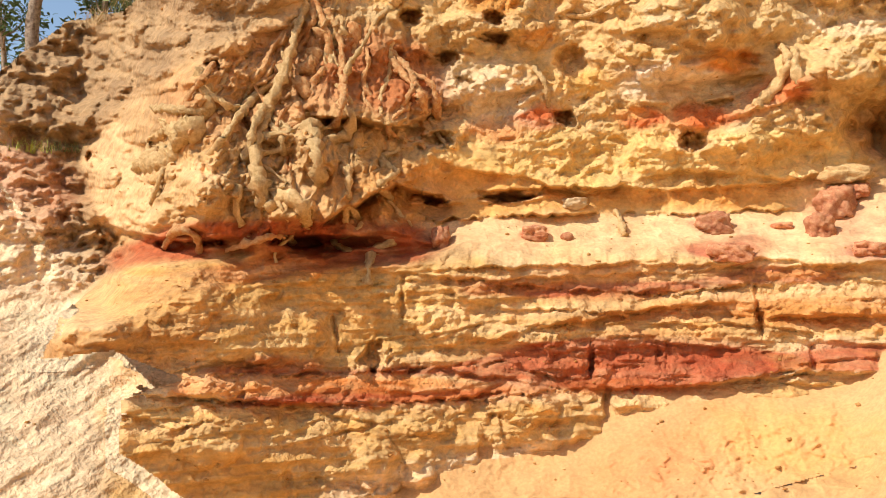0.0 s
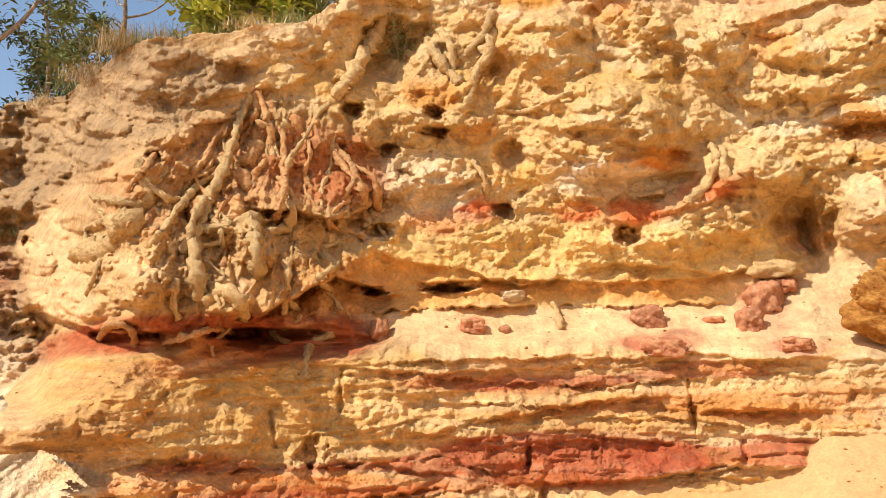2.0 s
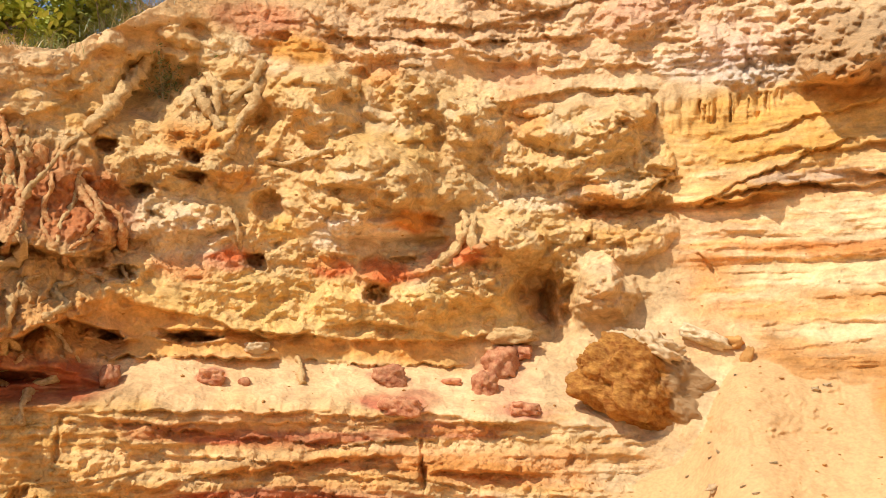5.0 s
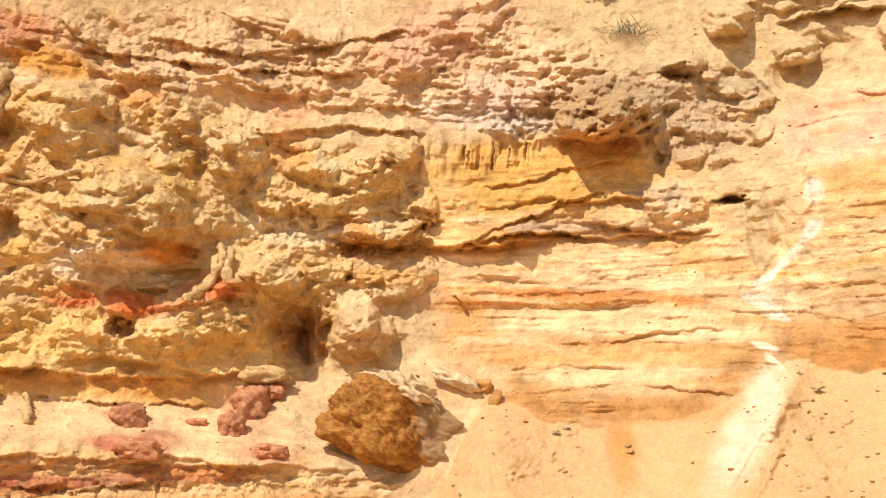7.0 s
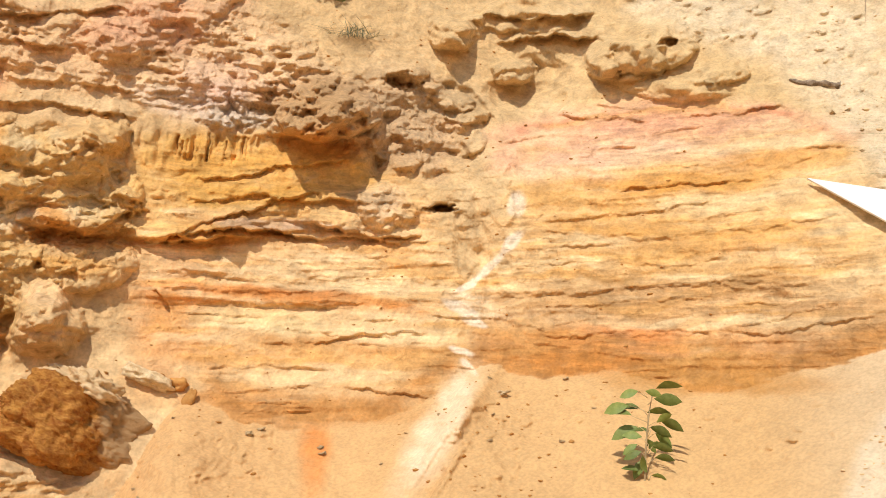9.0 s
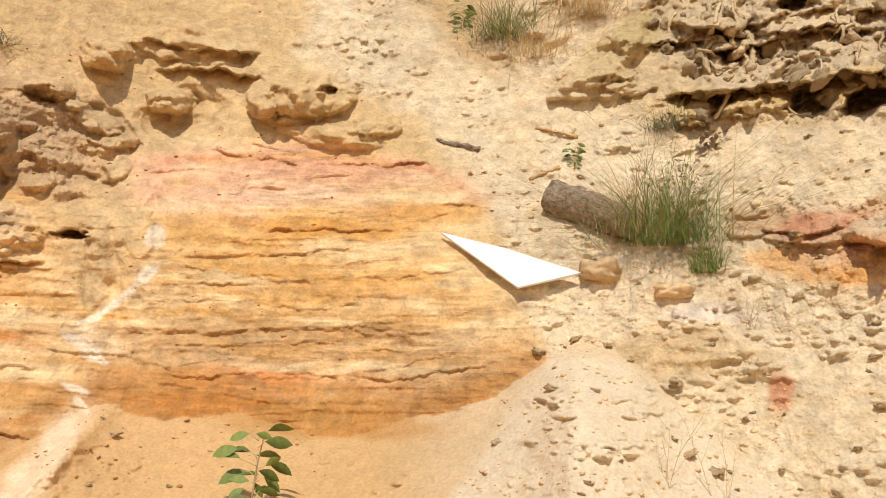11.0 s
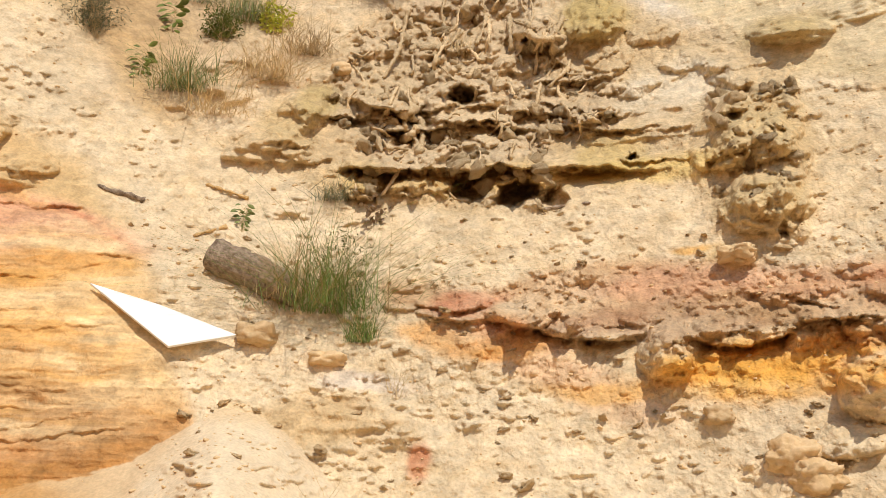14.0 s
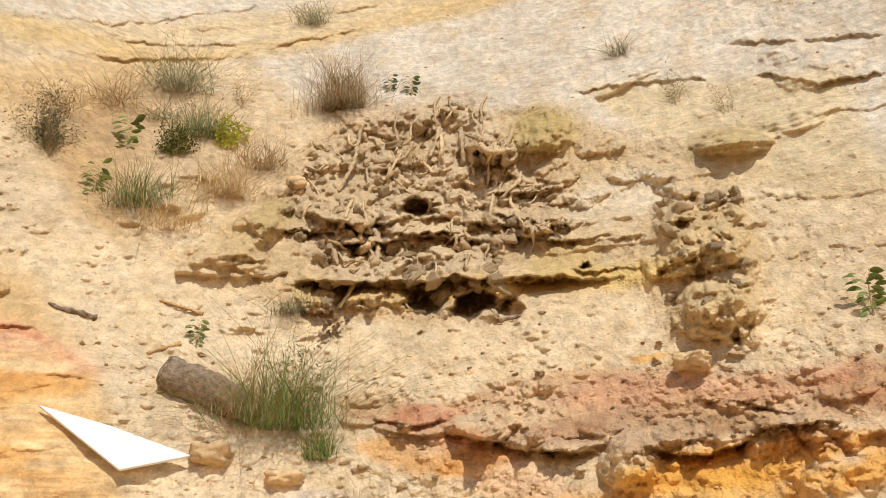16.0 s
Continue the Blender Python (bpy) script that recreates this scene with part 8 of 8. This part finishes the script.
tuft((79.25, 22.64), 60, 0.10, 0.8, GREYLEAF, "low grey-green tuft on the sand", 31, base=0.07)
# the weedy shoulder beside the tangle
bush((63.22, 30.68), 0.65, 16, GREYLEAF, "pale grey-green feathery shrub", 41, (0.035, 0.010), 6, 0.5, forks=3, scatter=0.05)
bush((70.83, 31.41), 0.31, 26, GREEN, "low dense dark green shrub", 42, (0.05, 0.016), 3, 0.9, scatter=0.04)
bush((73.99, 31.95), 0.37, 10, LIME, "low yellow-green leafy shrub", 43, (0.07, 0.03), 2, 0.8)
tuft((72.44, 32.51), 240, 0.45, 0.5, OLIVE, "olive tuft of half-dry grass", 44, base=0.14)
tuft((70.35, 34.92), 272, 0.48, 0.6, GREYLEAF, "grey-green tuft of dry grass on the dune", 45, base=0.18)
bush((74.74, 34.43), 0.56, 14, GREYLEAF, "wispy dry shrub with bare twigs", 46, (0.02, 0.006), 1, 0.6, radius=0.003)
tuft((76.33, 30.92), 192, 0.30, 0.7, STRAW, "dry brown grass tuft", 47, base=0.14)
tuft((74.24, 29.20), 240, 0.42, 0.5, STRAW, "dry brown grass tuft", 48, base=0.15)
tuft((69.21, 28.22), 240, 0.45, 0.5, OLIVE, "half-dry olive grass tuft", 49, base=0.15)
tuft((71.30, 27.09), 144, 0.24, 0.7, STRAW, "low mat of dry grass", 50, base=0.18)
tuft((81.46, 34.44), 416, 0.63, 0.35, STRAW, "tall dry grass tuft on top of the bank", 51, base=0.15)
tuft((63.23, 33.20), 128, 0.21, 0.9, STRAW, "low mat of dry grass", 52, base=0.15)
tuft((66.62, 33.86), 128, 0.21, 0.9, STRAW, "low mat of dry grass", 53, base=0.15)
tuft((69.58, 33.23), 96, 0.15, 0.9, GREYLEAF, "low grey-green grass tuft", 54, base=0.09)
tuft((86.22, 30.86), 96, 0.33, 0.3, STRAW, "dry grass hanging in the tangle", 55, base=0.08)
bush((103.90, 32.48), 0.46, 9, GREYLEAF, "thin grey-green weed on the dune", 56, (0.03, 0.010), 1, 0.4, radius=0.003)
bush((106.89, 31.35), 0.37, 7, STRAW, "thin dry weed on the dune", 57, (0.02, 0.008), 1, 0.5, radius=0.003)
tuft((78.94, 39.29), 128, 0.33, 0.6, GREYLEAF, "grey-green tuft high on the dune", 58, base=0.11)
tuft((100.71, 35.85), 64, 0.24, 0.6, GREYLEAF, "thin tuft high on the dune", 59, base=0.06)
tuft((79.25, 22.68), 80, 0.15, 0.8, GREYLEAF, "low grey-green tuft on the sand", 60, base=0.09)
# above the layered faces
bush((37.37, 27.47), 0.24, 8, OLIVE, "small leafy shrub on the upper slope", 61, (0.06, 0.025), 2, 0.6)
tuft((38.74, 25.43), 90, 0.12, 0.9, GREYLEAF, "low grey-green tuft on the upper slope", 62, base=0.09)
bush((32.30, 28.36), 0.3, 6, STRAW, "dry weed on the upper slope", 63, per=0, spread=0.7, radius=0.003)
# in the hollow and along the brink
bush((-3.85, 17.02), 0.42, 10, OLIVE, "thin leafy weed in the root hollow", 64, (0.04, 0.014), 2, 0.4)
bush((0.29, 19.82), 0.2, 5, STRAW, "dry grass stems over the hollow", 65, per=0, spread=0.9, radius=0.003)
tuft((-27.62, 5.58), 90, 0.16, 0.7, LIME, "yellow-green grass tuft on the bank", 66, base=0.10)
tuft((-26.12, 5.86), 60, 0.12, 0.7, OLIVE, "olive grass tuft on the bank", 67, base=0.08)


def tree(c, height, label, seed, crown=None, dense=3, trunk_r=0.07, limbs=7, up=0.0, back=0.0, bare=False, leaf=(0.10, 0.03), name="tree", low=0.35):
    """A tapered trunk, limbs, twigs and a loose crown of single leaves."""
    base_ob = holder(name, c, label, "tree", "trees and shrubs on the brink", -back)
    base_ob.location.z += up
    r = random.Random(seed)
    pts, p = [], Vector((0, 0, -0.2))
    for q in range(6):
        pts.append(p.copy())
        p = p + Vector((r.gauss(0, 0.05) * height * 0.3, r.gauss(0, 0.05) * height * 0.3, height / 5))
    v, f = tube_data(pts, [trunk_r * (1 - 0.15 * q) for q in range(6)], 8, 0.08, seed)
    grown("trunk", v, f, BARK, base_ob)
    verts, faces, seats = [], [], []
    for k in range(limbs):
        t = low + (1 - low) * (k + 0.5) / limbs
        s = pts[min(int(t * 5), 5)].lerp(pts[min(int(t * 5) + 1, 5)], t * 5 - int(t * 5))
        a = k * 2.4 + r.uniform(-0.4, 0.4)
        d = Vector((math.cos(a), math.sin(a), r.uniform(0.3, 0.9))).normalized()
        long = height * (0.42 - 0.2 * t) * r.uniform(0.8, 1.3)
        limb = [s, s + d * long * 0.4, s + (d + Vector((0, 0, 0.25))) * long * 0.75, s + (d + Vector((r.gauss(0, 0.2), r.gauss(0, 0.2), 0.3))) * long]
        v, f = tube_data(limb, [trunk_r * 0.45, trunk_r * 0.32, trunk_r * 0.2, trunk_r * 0.08], 5, 0.05, seed + k)
        o = len(verts)
        verts += v
        faces += [tuple(i + o for i in g) for g in f]
        for q in range(9):
            t2 = r.uniform(0.3, 1.0)
            b = limb[1].lerp(limb[3], t2)
            e = b + Vector((r.gauss(0, 1), r.gauss(0, 1), r.gauss(0.2, 0.8))) * long * 0.22
            v, f = tube_data([b, b.lerp(e, 0.5) + Vector((0, 0, 0.02)), e], [trunk_r * 0.12, trunk_r * 0.08, trunk_r * 0.04], 4, 0.0)
            o = len(verts)
            verts += v
            faces += [tuple(i + o for i in g) for g in f]
            seats += [(b.lerp(e, 0.5), d), (e, d)]
    tagged(grown("branchwork", verts, faces, BARK, base_ob), kind="stuff")
    if not bare:
        v, f = leaf_field(seats, dense, leaf[0], leaf[1], r, 0.05 * height)
        tagged(grown("crown", v, f, crown or DEEP, base_ob), kind="stuff")
    return base_ob


BUSHY = "grey-green scrubby tree on the cliff brink"
tree((-27.24, 11.16), 3.2, "dark-trunked tree leaning over the brink", 71, OLIVE, 5, 0.085, 8, -0.1, 0.5)
tree((-23.77, 13.58), 1.5, BUSHY, 72, OLIVE, 8, 0.04, 8, 0, 0.7, low=0.05)
tree((-28.47, 10.50), 1.7, BUSHY, 73, DEEP, 10, 0.04, 9, 0, 1.0, low=0.05)
tree((-23.18, 14.45), 1.2, BUSHY, 74, DEEP, 10, 0.035, 9, -0.2, 1.4, low=0.05)
tree((-21.68, 15.12), 1.1, BUSHY, 75, OLIVE, 9, 0.03, 9, -0.2, 1.2, low=0.05)
tree((-19.59, 16.62), 1.5, "bare leafless sapling on the brink", 76, None, 0, 0.03, 8, -0.1, 0.8, True)
tree((-14.46, 18.39), 1.0, "yellow-green leafy shrub on the brink", 77, LIME, 12, 0.03, 10, -0.1, 0.5, leaf=(0.09, 0.04), low=0.05)
tree((-12.72, 18.75), 0.9, "yellow-green leafy shrub on the brink", 78, LIME, 12, 0.03, 10, -0.1, 0.6, leaf=(0.09, 0.04), low=0.05)
tree((-9.64, 19.87), 0.8, "yellow-green leafy shrub on the brink", 79, LIME, 12, 0.03, 9, -0.1, 0.4, leaf=(0.09, 0.04), low=0.05)
tree((-11.27, 19.38), 1.5, BUSHY, 80, DEEP, 9, 0.04, 9, -0.2, 1.6, low=0.05)
tree((-7.31, 20.88), 1.0, "yellow-green leafy shrub on the brink", 81, LIME, 12, 0.03, 9, -0.1, 0.5, leaf=(0.09, 0.04), low=0.05)
tree((-8.87, 20.28), 0.9, "yellow-green leafy shrub on the brink", 82, LIME, 12, 0.03, 9, -0.1, 0.5, leaf=(0.09, 0.04), low=0.05)
rnd = random.Random(31)
for k in range(26):
    x = rnd.uniform(-24, -4)
    tuft((x, float(line([(a, b) for a, b in zip(us[::8], brink[::8])], x)) + rnd.uniform(0.1, 0.9)), 90, rnd.uniform(0.10, 0.28), 0.6,
         rnd.choice((STRAW, STRAW, OLIVE, GREYLEAF)), "tuft of dry grass along the cliff brink", 200 + k, "grass along the brink", 0.10)

# ---- open ground before the cliff ----
def ground_sheet():
    bm = bmesh.new()
    rings = (0.0, 3.0, 6.0, 12.0, 30.0, 90.0, 400.0, 1500.0)
    prev = None
    for r in rings:
        ring = [bm.verts.new((CX + r * math.cos(a * math.pi / 36), CY + r * math.sin(a * math.pi / 36), -0.03)) for a in range(72)] if r else [bm.verts.new((CX, CY, -0.03))]
        if prev:
            for k in range(72):
                if len(prev) == 1:
                    bm.faces.new((prev[0], ring[k], ring[(k + 1) % 72]))
                else:
                    bm.faces.new((prev[k], ring[k], ring[(k + 1) % 72], prev[(k + 1) % 72]))
        prev = ring
    m = stuff_mat("beach_sand", lin(202, 156, 106), lin(216, 172, 122), 3.0, 0.95, 0.5, 0.03, vary=0.0)
    return tagged(part("ground", bm, m), "flat open sand before the cliff", "ground", kind="structure")


ground_sheet()
